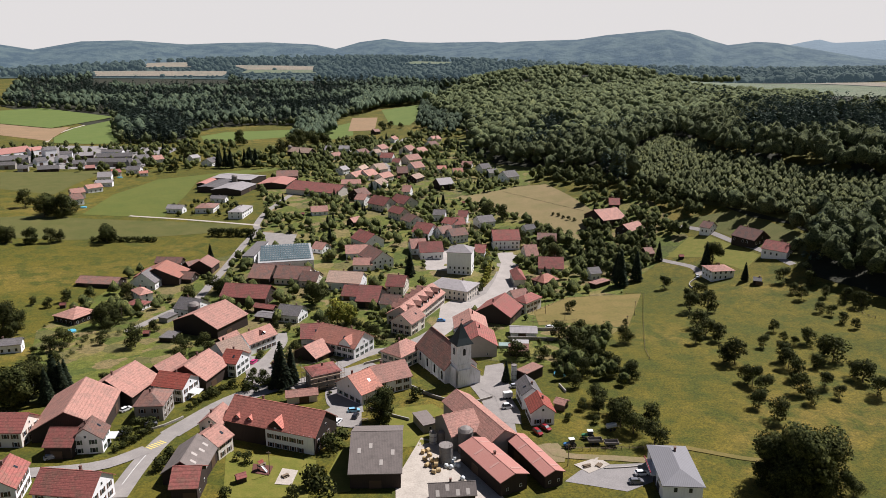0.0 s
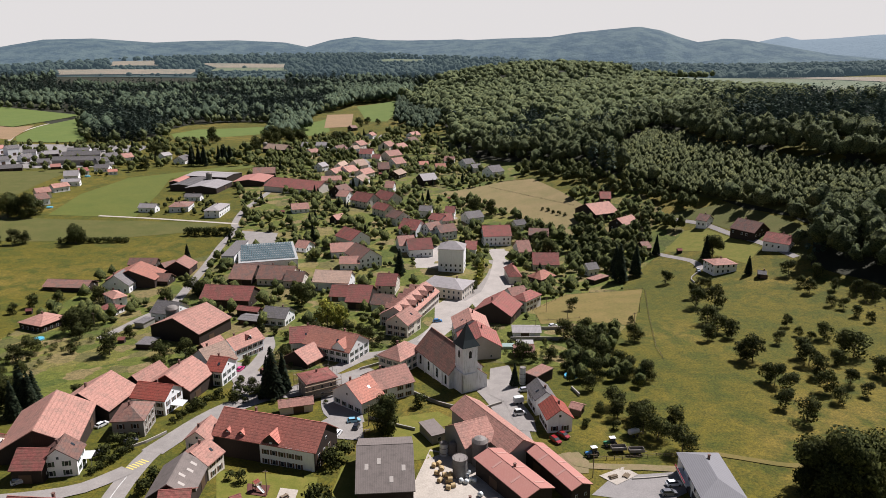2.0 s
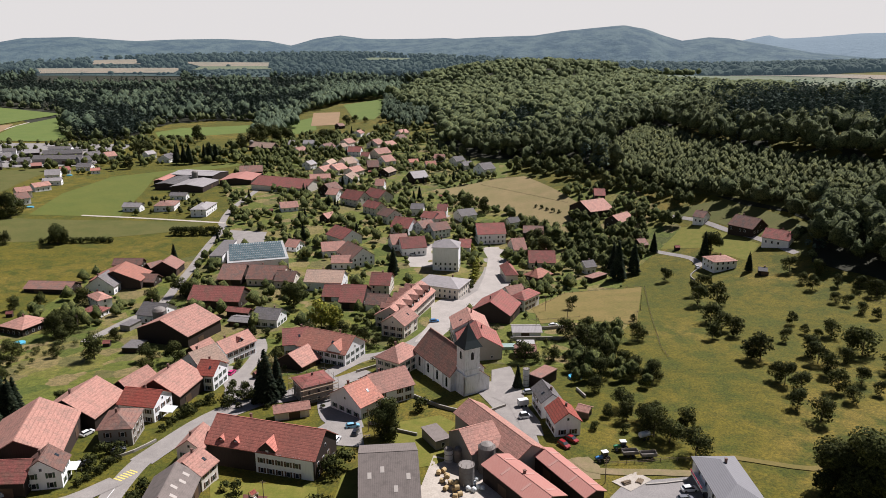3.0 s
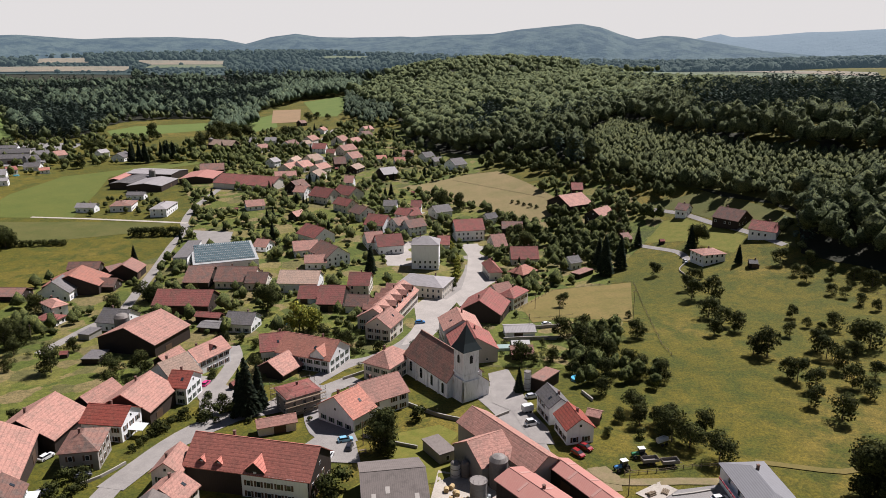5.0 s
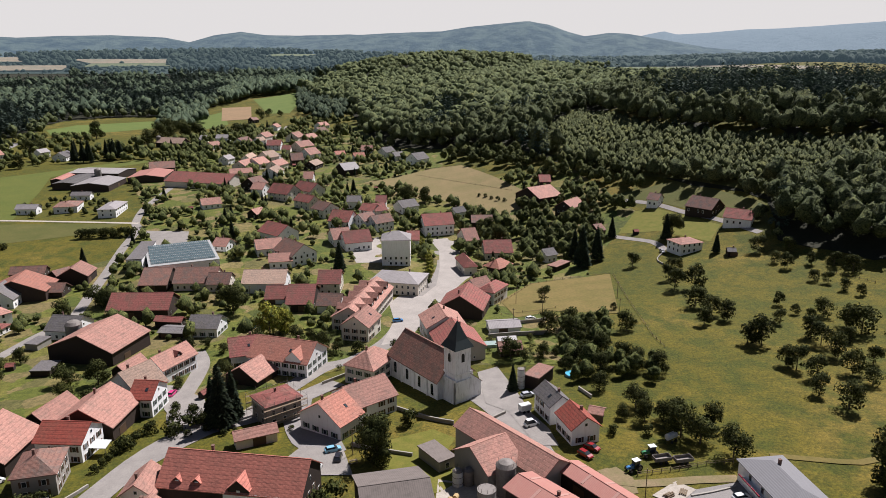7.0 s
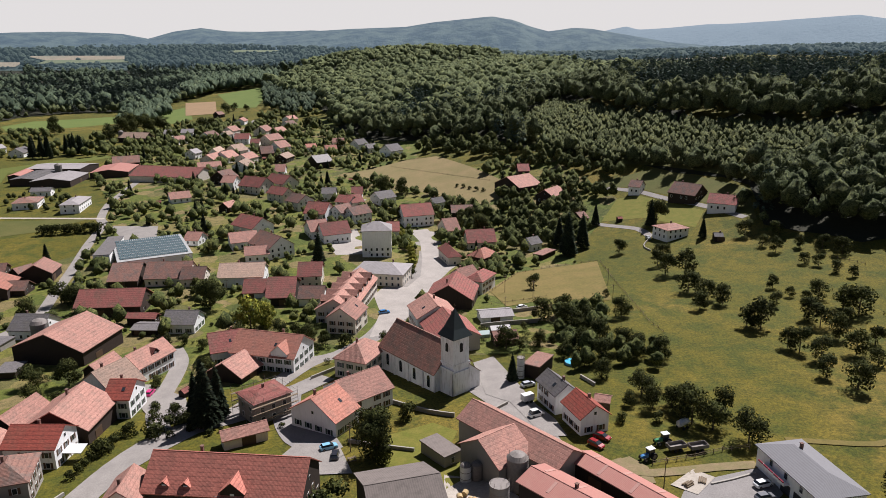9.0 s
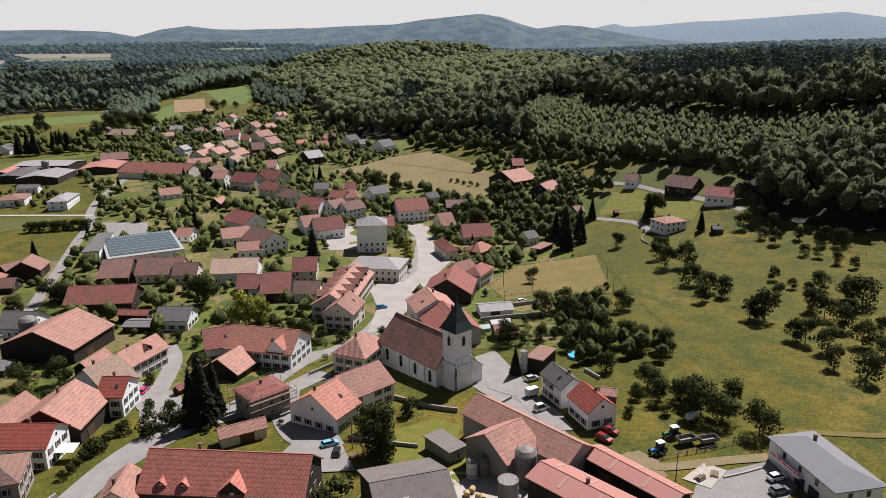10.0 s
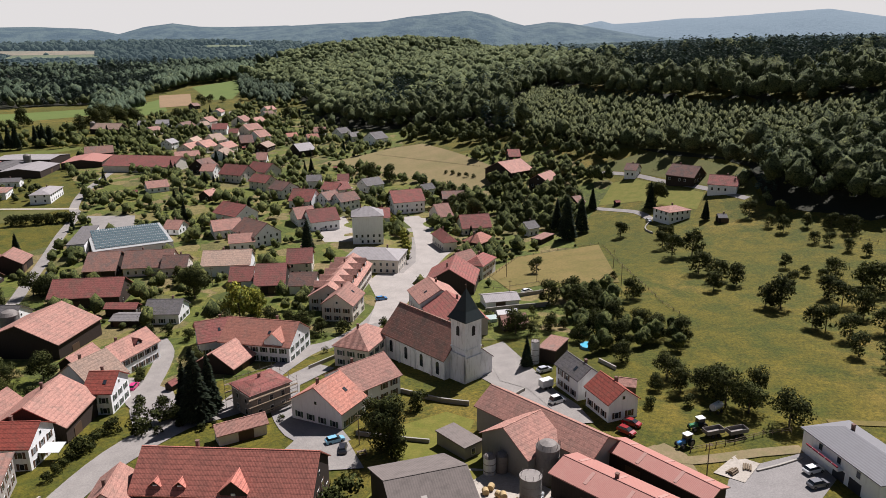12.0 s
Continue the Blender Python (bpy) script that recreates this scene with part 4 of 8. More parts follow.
plant("broad", -15.8, -31.0, 12.5)
plant("broad", -18.6, -19.2, 7.4)
plant("broad", -16.8, -16.2, 5.1)
plant("broad", -67.2, -4.6, 6.7)
plant("broad", -80.0, 98.3, 13.2)
plant("broad", -143.4, 116.0, 10.3)
plant("broad", -42.2, 58.3, 6.9)
plant("broad", -49.0, 63.0, 7.0)
plant("broad", 5.3, 237.1, 13.1)
plant("broad", -6.2, 302.7, 13.0)
plant("broad", 6.0, 293.2, 12.8)
plant("broad", 20.4, 241.1, 11.7)
plant("broad", 133.8, 176.2, 13.1)
plant("broad", 43.7, 195.7, 15.1)
plant("broad", 40.1, 219.5, 12.7)
plant("broad", -16.0, 170.5, 7.0)
plant("light", -59.9, 70.0, 14.8)
plant("light", -54.7, 73.3, 11.3)
plant("bush", -7.7, -11.3, 5.1)
plant("bush", -64.3, -3.1, 3.4)
plant("bush", -75.0, 0.4, 3.0)
plant("bush", -77.8, -8.2, 3.6)
plant("bush", -71.3, -11.2, 5.1)
plant("bush", -69.9, -7.1, 4.4)
plant("bush", -81.7, -17.2, 4.2)
for hx, hy in ((0.4, 210.0), (1.6, 203.5), (2.4, 197.0), (3.2, 190.5), (3.7, 184.0), (4.1, 177.5), (4.2, 171.0), (4.2, 164.5), (4.0, 158.0), (3.7, 151.5), (3.0, 145.0)):
    plant("light", hx, hy, 5.6)
plant("bush", 1.5, 138.5, 5.0)
plant("bush", 1.0, 131.0, 4.5)
plant("bush", -24.9, 47.8, 4.8)
plant("bush", 45.6, -22.2, 2.9)
plant("bush", 52.7, 32.3, 4.6)
plant("bush", 54.5, -24.0, 2.9)
plant("broad", 106.7, -57.8, 21.6)
plant("broad", 101.8, -54.3, 16.8)
plant("broad", 114.3, -52.8, 17.6)
plant("broad", 103.2, -59.5, 15.5)
plant("broad", 97.5, -56.2, 8.9)
plant("broad", 110.8, -58.6, 13.9)
plant("broad", 117.4, -56.5, 9.6)
plant("broad", 121.5, -57.3, 6.1)
plant("broad", -372.2, 270.6, 15.1)
plant("broad", -338.1, 246.6, 20.4)
plant("broad", -327.2, 251.0, 18.8)
plant("broad", -327.3, 261.4, 15.6)
plant("broad", -340.8, 260.5, 16.9)
plant("broad", -257.7, 198.0, 14.6)
plant("broad", -300.6, 179.8, 11.6)
plant("broad", -313.0, 177.5, 10.8)
plant("broad", -291.2, 186.6, 10.5)
plant("broad", -287.0, 191.2, 9.1)
plant("broad", -317.5, 175.5, 12.3)
plant("broad", -205.8, 34.1, 17.7)
plant("broad", -206.4, 42.1, 14.0)
plant("broad", -148.6, -35.0, 17.3)
plant("broad", -148.1, -24.2, 13.5)
plant("broad", -141.8, 33.0, 10.7)
plant("broad", -119.7, 31.6, 7.9)
plant("broad", -173.2, 57.0, 11.5)
plant("broad", -177.9, 69.1, 10.4)
plant("broad", -213.2, 89.5, 7.3)
plant("broad", -217.1, 79.1, 6.1)
plant("broad", -226.6, 81.2, 4.7)
plant("broad", -185.6, 99.8, 9.6)
plant("broad", -204.7, 96.3, 8.0)
plant("broad", -149.8, 99.4, 9.5)
plant("broad", -131.9, 105.5, 9.5)
plant("broad", -137.5, 114.4, 9.7)
plant("broad", -352.9, 649.5, 20.3)
plant("broad", -503.2, 626.7, 12.3)
plant("broad", -88.8, 118.2, 8.1)
plant("fir", -138.0, -25.6, 18.8)
plant("fir", -135.7, -22.5, 15.3)
plant("fir", -137.5, -30.9, 14.2)
plant("fir", -146.5, -32.1, 16.3)
plant("fir", -502.5, 458.5, 16.8)
plant("fir", -319.9, 516.3, 17.6)
plant("fir", -306.0, 511.6, 18.7)
plant("fir", -286.4, 514.8, 16.8)
plant("fir", -281.9, 522.9, 17.6)
plant("fir", -400.3, 542.3, 17.0)
plant("fir", -388.3, 581.0, 15.0)
plant("fir", -115.9, 257.0, 10.6)
plant("fir", -117.8, 249.1, 10.4)
plant("bush", -195.4, 225.7, 5.8)
plant("bush", -192.2, 225.9, 5.8)
plant("bush", -188.9, 226.1, 5.8)
plant("bush", -185.6, 226.3, 5.8)
plant("bush", -182.3, 226.5, 5.8)
plant("bush", -179.1, 226.7, 5.8)
plant("bush", -175.8, 226.8, 5.8)
plant("bush", -172.5, 227.0, 5.8)
plant("bush", -169.2, 227.1, 5.8)
plant("bush", -165.9, 227.3, 5.8)
plant("bush", -267.9, 197.9, 4.0)
plant("bush", -264.8, 198.8, 4.0)
plant("bush", -261.7, 199.8, 4.0)
plant("bush", -258.5, 200.7, 4.0)
plant("bush", -255.3, 201.6, 4.0)
plant("bush", -252.1, 202.4, 4.0)
plant("bush", -248.9, 203.3, 4.0)
plant("bush", -245.6, 204.0, 4.0)
plant("bush", -242.3, 204.8, 4.0)
plant("bush", -239.0, 205.5, 4.0)
plant("bush", -235.7, 206.2, 4.0)
plant("bush", -232.3, 206.9, 4.0)
plant("bush", -228.9, 207.5, 4.0)
plant("bush", -496.5, 628.5, 6.5)
plant("bush", -487.2, 631.2, 6.5)
plant("bush", -477.8, 633.8, 6.5)
plant("bush", -468.4, 636.5, 6.5)
plant("bush", -458.9, 639.1, 6.5)
plant("bush", -449.4, 641.7, 6.5)
plant("bush", -439.9, 644.4, 6.6)
plant("bush", -430.4, 647.0, 6.6)
plant("bush", -420.7, 649.5, 6.6)
plant("bush", -411.1, 652.1, 6.6)
plant("bush", -401.4, 654.5, 6.6)
plant("bush", -391.6, 657.0, 6.6)
plant("bush", -381.8, 659.3, 6.6)
plant("bush", -371.9, 661.6, 6.6)
plant("bush", -362.0, 663.8, 6.6)
plant("bush", -352.0, 665.9, 6.6)
plant("bush", -106.9, -61.1, 3.9)
plant("bush", -94.6, -47.0, 4.1)
plant("bush", -93.0, -44.6, 3.1)
plant("bush", -90.9, -43.0, 3.5)
plant("bush", -94.3, -53.3, 4.0)
plant("bush", -72.9, -65.5, 4.7)
plant("bush", -72.7, -70.7, 4.6)
plant("bush", -63.1, -8.5, 2.3)
plant("bush", -67.3, -11.7, 2.3)
plant("bush", -25.5, -49.4, 5.8)
plant("bush", -27.1, -53.3, 5.8)
plant("bush", -49.0, -63.7, 3.7)
plant("bush", -53.0, -62.6, 2.8)
plant("bush", -29.7, -79.3, 3.5)
plant("bush", -47.7, -82.2, 3.5)
plant("bush", -22.2, -78.0, 6.9)
plant("bush", -25.4, -72.8, 7.1)


# ---------- edges of the woods ----------
WOOD_EAST = [(-188.7, 1124.0), (-136.1, 927.5), (-84.6, 817.9), (-59.6, 700.0), (-41.9, 585.9), (-17.0, 519.0), (17.9, 476.3), (40.9, 466.6), (62.9, 405.6), (86.4, 405.4), (94.8, 357.2), (112.2, 326.1), (127.8, 305.8), (144.8, 282.6), (156.0, 259.0), (167.8, 232.1), (184.6, 208.0), (190.4, 188.9), (183.5, 167.0), (173.0, 141.1), (179.7, 127.4), (188.5, 114.9), (194.6, 100.4), (612, 24), (659, 470), (659, 1176), (353, 1765), (-94, 1765), (-141, 1176)]
PLANTATION = [(98.3, 376.7), (111.4, 337.2), (123.5, 310.4), (143.0, 273.0), (164.8, 246.0), (182.4, 216.4), (194.7, 189.8), (212.0, 186.0), (234.0, 180.0), (258.0, 170.0), (300.0, 165.0), (300.0, 205.0), (262.0, 222.0), (241.8, 232.0), (208.4, 282.0), (192.6, 311.5), (171.5, 351.6), (163.3, 411.4), (152.1, 476.8), (120.8, 438.0)]
WOOD_WEST = [(-1105.4, 1172.0), (-991.7, 1123.5), (-893.5, 1106.5), (-752.5, 1028.8), (-580.0, 753.1), (-501.7, 633.2), (-448.8, 647.9), (-444.8, 699.8), (-473.5, 783.0), (-475.6, 851.6), (-439.9, 889.9), (-367.1, 886.3), (-323.0, 880.5), (-310.4, 1011.4), (-308.4, 1118.6), (-292.0, 1202.2), (-176, 1353), (-70, 2118), (-1765, 2118)]
patch("meadow", [(-444.2, 727.6), (-433.7, 789.0), (-345.3, 823.7), (-314.1, 746.0), (-363.7, 703.9), (-399.0, 649.5)], LUSH, "bright green meadow in front of the wood", "field", 0.1)
patch("meadow", [(-300.5, 808.1), (-278.4, 886.4), (-271.8, 914.0), (-230.8, 756.4), (-256.4, 704.6)], LUSH, "bright green meadow by the wood", "field", 0.1)
patch("meadow", [(-263.5, 1089.2), (-195.5, 1126.8), (-166.4, 951.6), (-165.3, 841.5), (-197.9, 851.9)], LUSH, "bright green clearing at the wood", "field", 0.1)
patch("meadow", [(-1018.8, 1062.2), (-989.8, 1138.1), (-736.3, 996.7), (-715.4, 786.5), (-840.6, 836.4)], LUSH, "green meadow below the western wood", "field", 1.0)
patch("grain_field", [(-840.6, 836.4), (-715.4, 786.5), (-704.0, 818.1), (-609.7, 632.0), (-719.0, 682.7)], STRAW, "harvested pale brown grain field", "field", 0.25)
patch("meadow", [(-624.2, 664.0), (-682.8, 793.8), (-711.5, 956.0), (-503.2, 626.7), (-543.1, 609.7), (-586.9, 611.1)], LUSH, "fresh green meadow beside a lane", "field", 0.6)
road("farm_track", [(-603.6, 620.1), (-659.9, 727.1), (-700.4, 849.2), (-723.8, 976.1)], 4, CONCRETE, "pale gravel track between fields")
patch("meadow", [(-499.2, 404.1), (-446.9, 424.9), (-412.4, 448.3), (-398.0, 370.1), (-386.2, 325.1), (-441.7, 330.9)], OLIVE, "mown meadow by the workshops", "field", 0.1)
patch("meadow", [(-319.7, 264.2), (-340.8, 341.1), (-340.4, 418.7), (-256.4, 504.1), (-239.1, 491.4), (-300.1, 420.4), (-278.7, 354.2), (-255.9, 271.4)], FRESH, "green pasture", "field", 0.1)
patch("meadow", [(-366.0, 234.7), (-348.7, 248.5), (-245.6, 260.6), (-180.7, 256.4), (-197.2, 234.2), (-285.5, 196.3), (-328.2, 186.4)], OLIVE, "olive-green dry meadow", "field", 0.1)
patch("lawn", [(-23.7, -78.3), (-24.5, -52.9), (-19.5, -44.8), (-11.7, -29.5), (-0.4, -28.1), (6.8, -39.3), (-1.2, -45.9), (-17.7, -51.9), (-15.3, -74.1)], LAWN, "sunlit rough grass beside the barn", "lawn", 0.1)
patch("lawn", [(-15.1, -20.8), (-1.4, -15.1), (4.3, -20.7), (-0.1, -31.7), (-10.4, -36.8), (-15.8, -31.0)], LAWN, "small sunlit churchyard lawn", "lawn", 0.14)
patch("lawn", [(-48.2, -82.9), (-58.6, -58.0), (-29.7, -59.0), (-25.8, -79.2)], LAWN, "garden lawn behind the farmhouse", "lawn", 0.12)
patch("lawn", [(15.4, 394.3), (43.0, 458.5), (-41.0, 620.9), (-71.7, 694.9), (-64.0, 632.8), (-37.9, 549.7), (-3.2, 453.9)], FRESH, "green meadow at the foot of the wood", "field", 0.1)
patch("lawn", [(116.2, 256.6), (163.0, 247.9), (188.7, 188.5), (173.9, 148.8), (163.7, 186.7), (141.1, 232.7)], OLIVE, "steep dry grass bank below the wood", "field", 0.1)
patch("lawn", [(113.1, 229.3), (140.3, 219.1), (159.7, 176.3), (146.9, 158.1), (130.6, 188.1), (105.6, 199.3)], LAWN, "green orchard grass", "field", 0.1)
patch("yard", [(-42.1, 202.7), (-23.7, 222.4), (-15.5, 173.5), (-33.4, 171.8)], PALE_ASPHALT, "asphalt square beside the white hall", "yard", 0.13)
patch("yard", [(-15.3, 104.9), (-11.0, 116.7), (-0.8, 114.7), (6.2, 132.2), (9.3, 163.0), (10.7, 196.1), (6.2, 219.1), (24.2, 223.0), (20.2, 172.7), (27.7, 154.6), (20.4, 139.8), (9.8, 112.4), (1.9, 88.8), (-7.6, 56.8), (-17.3, 53.5), (-13.0, 81.4)], PALE_ASPHALT, "broad pale asphalt village square", "yard", 0.2)
patch("yard", [(-162.6, 237.2), (-135.2, 232.1), (-129.3, 205.6), (-144.1, 201.6)], ASPHALT, "parking yard beside the workshop", "yard", 0.13)
patch("yard", [(-618.9, 556.1), (-562.4, 592.7), (-415.2, 612.5), (-387.5, 470.4), (-456.4, 438.7), (-528.5, 441.5)], DARK_ASPHALT, "paved works yard", "yard", 0.13)
EMPTY = [(-144.7, -34.5), (-157.6, 12.6), (-158.5, 42.7), (-136.6, 53.3), (-122.7, 42.7), (-115.6, 14.1), (-133.3, 2.1), (-129.5, -21.7), (-128.2, -42.3)]
THICKET = [(23.6, 280.8), (52.5, 286.4), (76.0, 269.9), (99.3, 270.3), (119.3, 249.1), (131.8, 217.3), (112.7, 181.9), (99.8, 181.6), (77.6, 153.2), (60.2, 178.7), (36.6, 196.5), (20.8, 243.3)]
WOOD_FOOT = [(-24.6, 518.4), (25.0, 407.3), (72.1, 354.2), (98.6, 304.0), (122.5, 272.6), (143.7, 245.5), (144.2, 268.1), (117.0, 321.9), (78.6, 390.0), (28.8, 506.7)]
GARDEN_WOOD = [(48.1, 60.0), (62.3, 70.3), (67.2, 50.4), (63.4, 28.4), (73.3, 17.7), (71.7, 7.0), (54.0, 6.6), (47.8, 2.3), (42.9, 7.6), (42.8, 31.0)]
PLATEAU_FIELD = [(266.5, 1507.0), (401.8, 1528.0), (573.0, 1484.3), (726.1, 1382.8), (813.8, 1239.8), (575.8, 780.8), (493.4, 828.8), (417.7, 857.3), (365.6, 1007.4), (317.4, 1164.5)]
VALLEY_TREES = [(-303.3, 707.0), (-272.2, 677.0), (-275.3, 711.9), (-260.1, 782.3), (-290.0, 850.0), (-307.5, 1043.4), (-368.8, 956.2)]
CLEARING_EAST = [(-185.1, 1083.1), (-147.3, 804.7), (-111.7, 731.1), (-81.2, 711.7), (-79.4, 900.5), (-89.3, 1094.4), (-160.6, 1171.8)]
CLEARING_NORTH = [(-337.7, 1144.9), (-285.0, 992.0), (-275.0, 1120.0), (-189.5, 1127.6), (-160.6, 1171.8), (-207.7, 1262.2), (-339.4, 1391.9)]
PLATEAU_STRIP = [(432.8, 1397.7), (562.3, 1449.5), (713.3, 1352.4), (800.8, 1214.8), (720.8, 1060.7), (626.0, 1144.6), (542.5, 1222.4), (462.6, 1260.3)]
WORKS = [(-618, 556), (-562, 592), (-415, 612), (-387, 470), (-440, 420), (-528, 410)]
OUTLYING = [(-268, 276), (-246, 276), (-225, 282), (-186, 270), (-184, 300), (-222, 318), (-224, 342), (-252, 342), (-268, 305)]
FAR_FIELDS = [[(-1518, 2148), (-1070, 2200), (-1130, 2400), (-1668, 2384)], [(-1569, 2575), (-1363, 2573), (-1524, 2876), (-1722, 2882)],
              [(-1060, 2330), (-795, 2397), (-850, 2520), (-1090, 2480)], [(-1095, 2485), (-850, 2525), (-888, 2697), (-1250, 2692)], [(-566, 2900), (-384, 2950), (-380, 3100), (-560, 3080)]]
NORTH_GARDENS = [(-458.1, 522.5), (-463.5, 590.6), (-429.1, 642.7), (-344.6, 639.3), (-282.2, 605.8), (-299.4, 698.3), (-238.5, 702.1), (-184.7, 709.9), (-145.6, 729.2), (-124.3, 790.6), (-72.7, 707.6), (-71.0, 599.3), (-115.2, 523.3), (-161.2, 479.0), (-208.3, 478.4), (-248.5, 488.9), (-304.9, 497.2), (-340.2, 460.2), (-366.3, 417.0), (-393.3, 399.9)]
plant("broad", -260.2, 662.2, 21.0)
plant("broad", -272.6, 618.4, 22.0)
plant("broad", -278.3, 663.2, 21.7)
plant("broad", -278.2, 687.0, 16.8)
plant("broad", -258.2, 662.0, 16.4)
plant("broad", -248.5, 675.1, 15.9)
plant("broad", -245.0, 674.7, 13.3)
plant("broad", -200.1, 668.5, 14.6)
plant("broad", -191.6, 675.7, 12.1)
plant("broad", -197.7, 797.5, 15.1)
plant("broad", -190.6, 822.0, 11.6)
plant("broad", -173.8, 814.7, 9.1)
plant("broad", -371.2, 535.5, 16.9)
plant("broad", -371.2, 553.5, 14.4)
plant("broad", -359.5, 458.5, 10.2)
plant("broad", -345.0, 459.9, 12.7)
plant("broad", -267.9, 640.0, 16.0)
plant("broad", -276.8, 589.5, 19.3)
plant("broad", -79.0, 621.0, 14.4)
plant("broad", -39.7, 471.4, 12.0)
plant("fir", -310.3, 491.0, 21.3)
plant("fir", -302.3, 491.0, 22.0)
plant("fir", -296.0, 491.0, 20.2)
plant("fir", -287.2, 506.8, 20.1)
plant("fir", -280.6, 506.6, 21.2)
plant("fir", -274.1, 506.4, 19.0)
plant("fir", -137.2, 334.3, 11.4)
plant("fir", -3.1, 523.2, 12.3)
road("road", [(-81.5, -49.5), (-78.5, -36.0), (-75.8, -25.3), (-71.5, -15.0), (-65.0, -7.7), (-58.0, -4.4), (-51.0, -1.0), (-45.5, 5.3), (-37.8, 13.6), (-30.5, 21.5)], 7.6, ASPHALT, "worn grey asphalt bend of the village street", lift=0.2)
road("road", [(-70.5, -8.4), (-75.2, 3.8), (-76.8, 16.8), (-77.3, 31.1), (-78.9, 45.1), (-83.7, 57.2)], 5.5, ASPHALT, "short asphalt side street between houses", lift=0.2)
road("road", [(-83.0, -60.0), (-89.7, -70.5), (-98.8, -75.5), (-108.9, -78.6), (-116.0, -80.9), (-132.0, -85.0)], 6, ASPHALT, "pale worn asphalt branch of the village street", lift=0.24)
patch("yard", [(-88.0, 27.8), (-82.0, 25.8), (-69.9, 14.1), (-64.8, 0.2), (-71.7, -5.9), (-79.9, 7.5)], ASPHALT, "asphalt forecourt between houses and a conifer", "yard", 0.26)
patch("yard", [(-35.6, -21.0), (-24.6, -24.4), (-21.4, -37.1), (-31.1, -36.3), (-39.4, -28.5)], ASPHALT, "asphalt parking corner beside the farmhouse", "yard", 0.26)
patch("paving", [(-38.0, -65.4), (-33.0, -65.9), (-32.2, -73.9), (-37.1, -74.1)], CONCRETE, "pale paved seating place on a lawn", "yard", 0.26)
patch("play_mat", [(-47.4, -64.1), (-41.0, -64.5), (-40.3, -69.9), (-45.7, -69.2)], plain("dark_red_bark_mulch", (0.11, 0.045, 0.035), 0.95), "dark red mulch bed of a playground", "yard", 0.26)
patch("yard", [(14.4, 22.4), (21.3, 26.1), (24.2, 7.8), (26.6, -9.4), (29.5, -18.2), (30.3, -27.4), (24.6, -26.8), (20.2, -7.1), (14.5, -0.9)], ASPHALT, "broad asphalt lane beside the church", "yard", 0.24)
road("lane_marking", [(-81.2, -64.0), (-80.6, -69.5), (-79.6, -75.5), (-78.6, -81.0)], 0.22, WHITE_LINE, "worn white lane line on the street", lift=0.3)
road("farm_track", [(80.7, -36.5), (86.7, -38.0), (100.7, -41.2), (110.0, -38.5), (122.0, -36.0)], 2.2, DRY, "trodden dry track along the meadow", lift=0.2)
road("farm_track", [(38.2, -39.3), (41.2, -45.0), (48.6, -45.9), (58.7, -45.4), (68.6, -45.6)], 3, SOIL, "bare brown farm track along the fence", lift=0.2)
patch("yard", [(35.2, -40.6), (41.8, -38.4), (44.4, -43.4), (43.7, -49.6), (36.9, -50.5)], SOIL, "trodden bare earth beside the barn", "yard", 0.13)
patch("yard", [(46.4, -50.7), (53.7, -45.6), (57.1, -49.2), (50.6, -54.9)], CONCRETE, "pale concrete pad beside the drive", "yard", 0.2)


# ---------- buildings ----------
house(-28.8, -10.9, 53, 10.2, 15.5, 4.6, 9.5, "orange", "white", "house")
house(-20.5, -0.6, 36, 14.4, 14.3, 5.3, 9.4, "salmon", "white", "house")
_home = house(-47.9, 37.3, -21, 22.6, 15.5, 5.5, 10.5, "orange", "white", "house")
dormer(_home, 6.0, -1, 7.3, 4.6, 2.7, 2.4, ROOF["orange"], WALL["white"], 4.5)
house(-64.5, 46.2, 16, 10.4, 14.1, 4.6, 9.0, "rust", "white", "house")
house(-58.4, 28.2, 63, 11.2, 13.4, 2.6, 6.6, "salmon", "wood", "barn")
house(-19.6, 24.4, 60, 15.0, 11.5, 6.0, 9.9, "salmon", "cream", "hip")
house(-25.0, 65.9, 71, 13.7, 11.6, 6.0, 10.0, "salmon", "cream", "house")
house(-25.3, 91.5, 76, 40.2, 15.0, 5.8, 10.2, "salmon", "cream", "row")
house(-12.6, 173.9, -2, 15.5, 14.0, 13.6, 17.2, "slate", "white", "hip")
house(-10.8, 126.7, -18, 23.3, 17.6, 6.0, 9.0, "slate", "cream", "hip")
house(-118.3, 104.4, -2, 25.9, 16.5, 4.3, 9.3, "rust", "wood", "barn")
house(-102.3, 86.7, -11, 11.9, 5.0, 3.0, 4.5, "rust", "wood", "barn")
house(-119.3, 61.0, 74, 22.3, 27.0, 5.8, 11.3, "salmon", "wood", "barn")
house(-140.1, 83.6, -10, 13.1, 13.9, 3.8, 7.9, "grey", "white", "house")
house(-85.2, 77.8, -8, 12.5, 11.5, 3.9, 7.4, "grey", "white", "house")
house(-97.9, 77.4, -9, 10.3, 8.6, 2.3, 3.2, "grey", "wood", "barn")
house(-146.4, 70.9, 78, 8.2, 5.5, 2.6, 2.9, "grey", "stone", "flat")
house(-182.7, 132.4, 97, 18.1, 27.0, 4.5, 10.1, "orange", "wood", "barn")
house(-168.3, 134.0, -2, 10.8, 10.0, 2.5, 5.6, "brown", "wood", "barn")
house(-185.9, 121.4, 93, 11.7, 15.5, 4.1, 9.7, "grey", "white", "house")
house(-176.4, 99.6, -38, 12.8, 7.6, 5.0, 7.0, "salmon", "white", "hip")
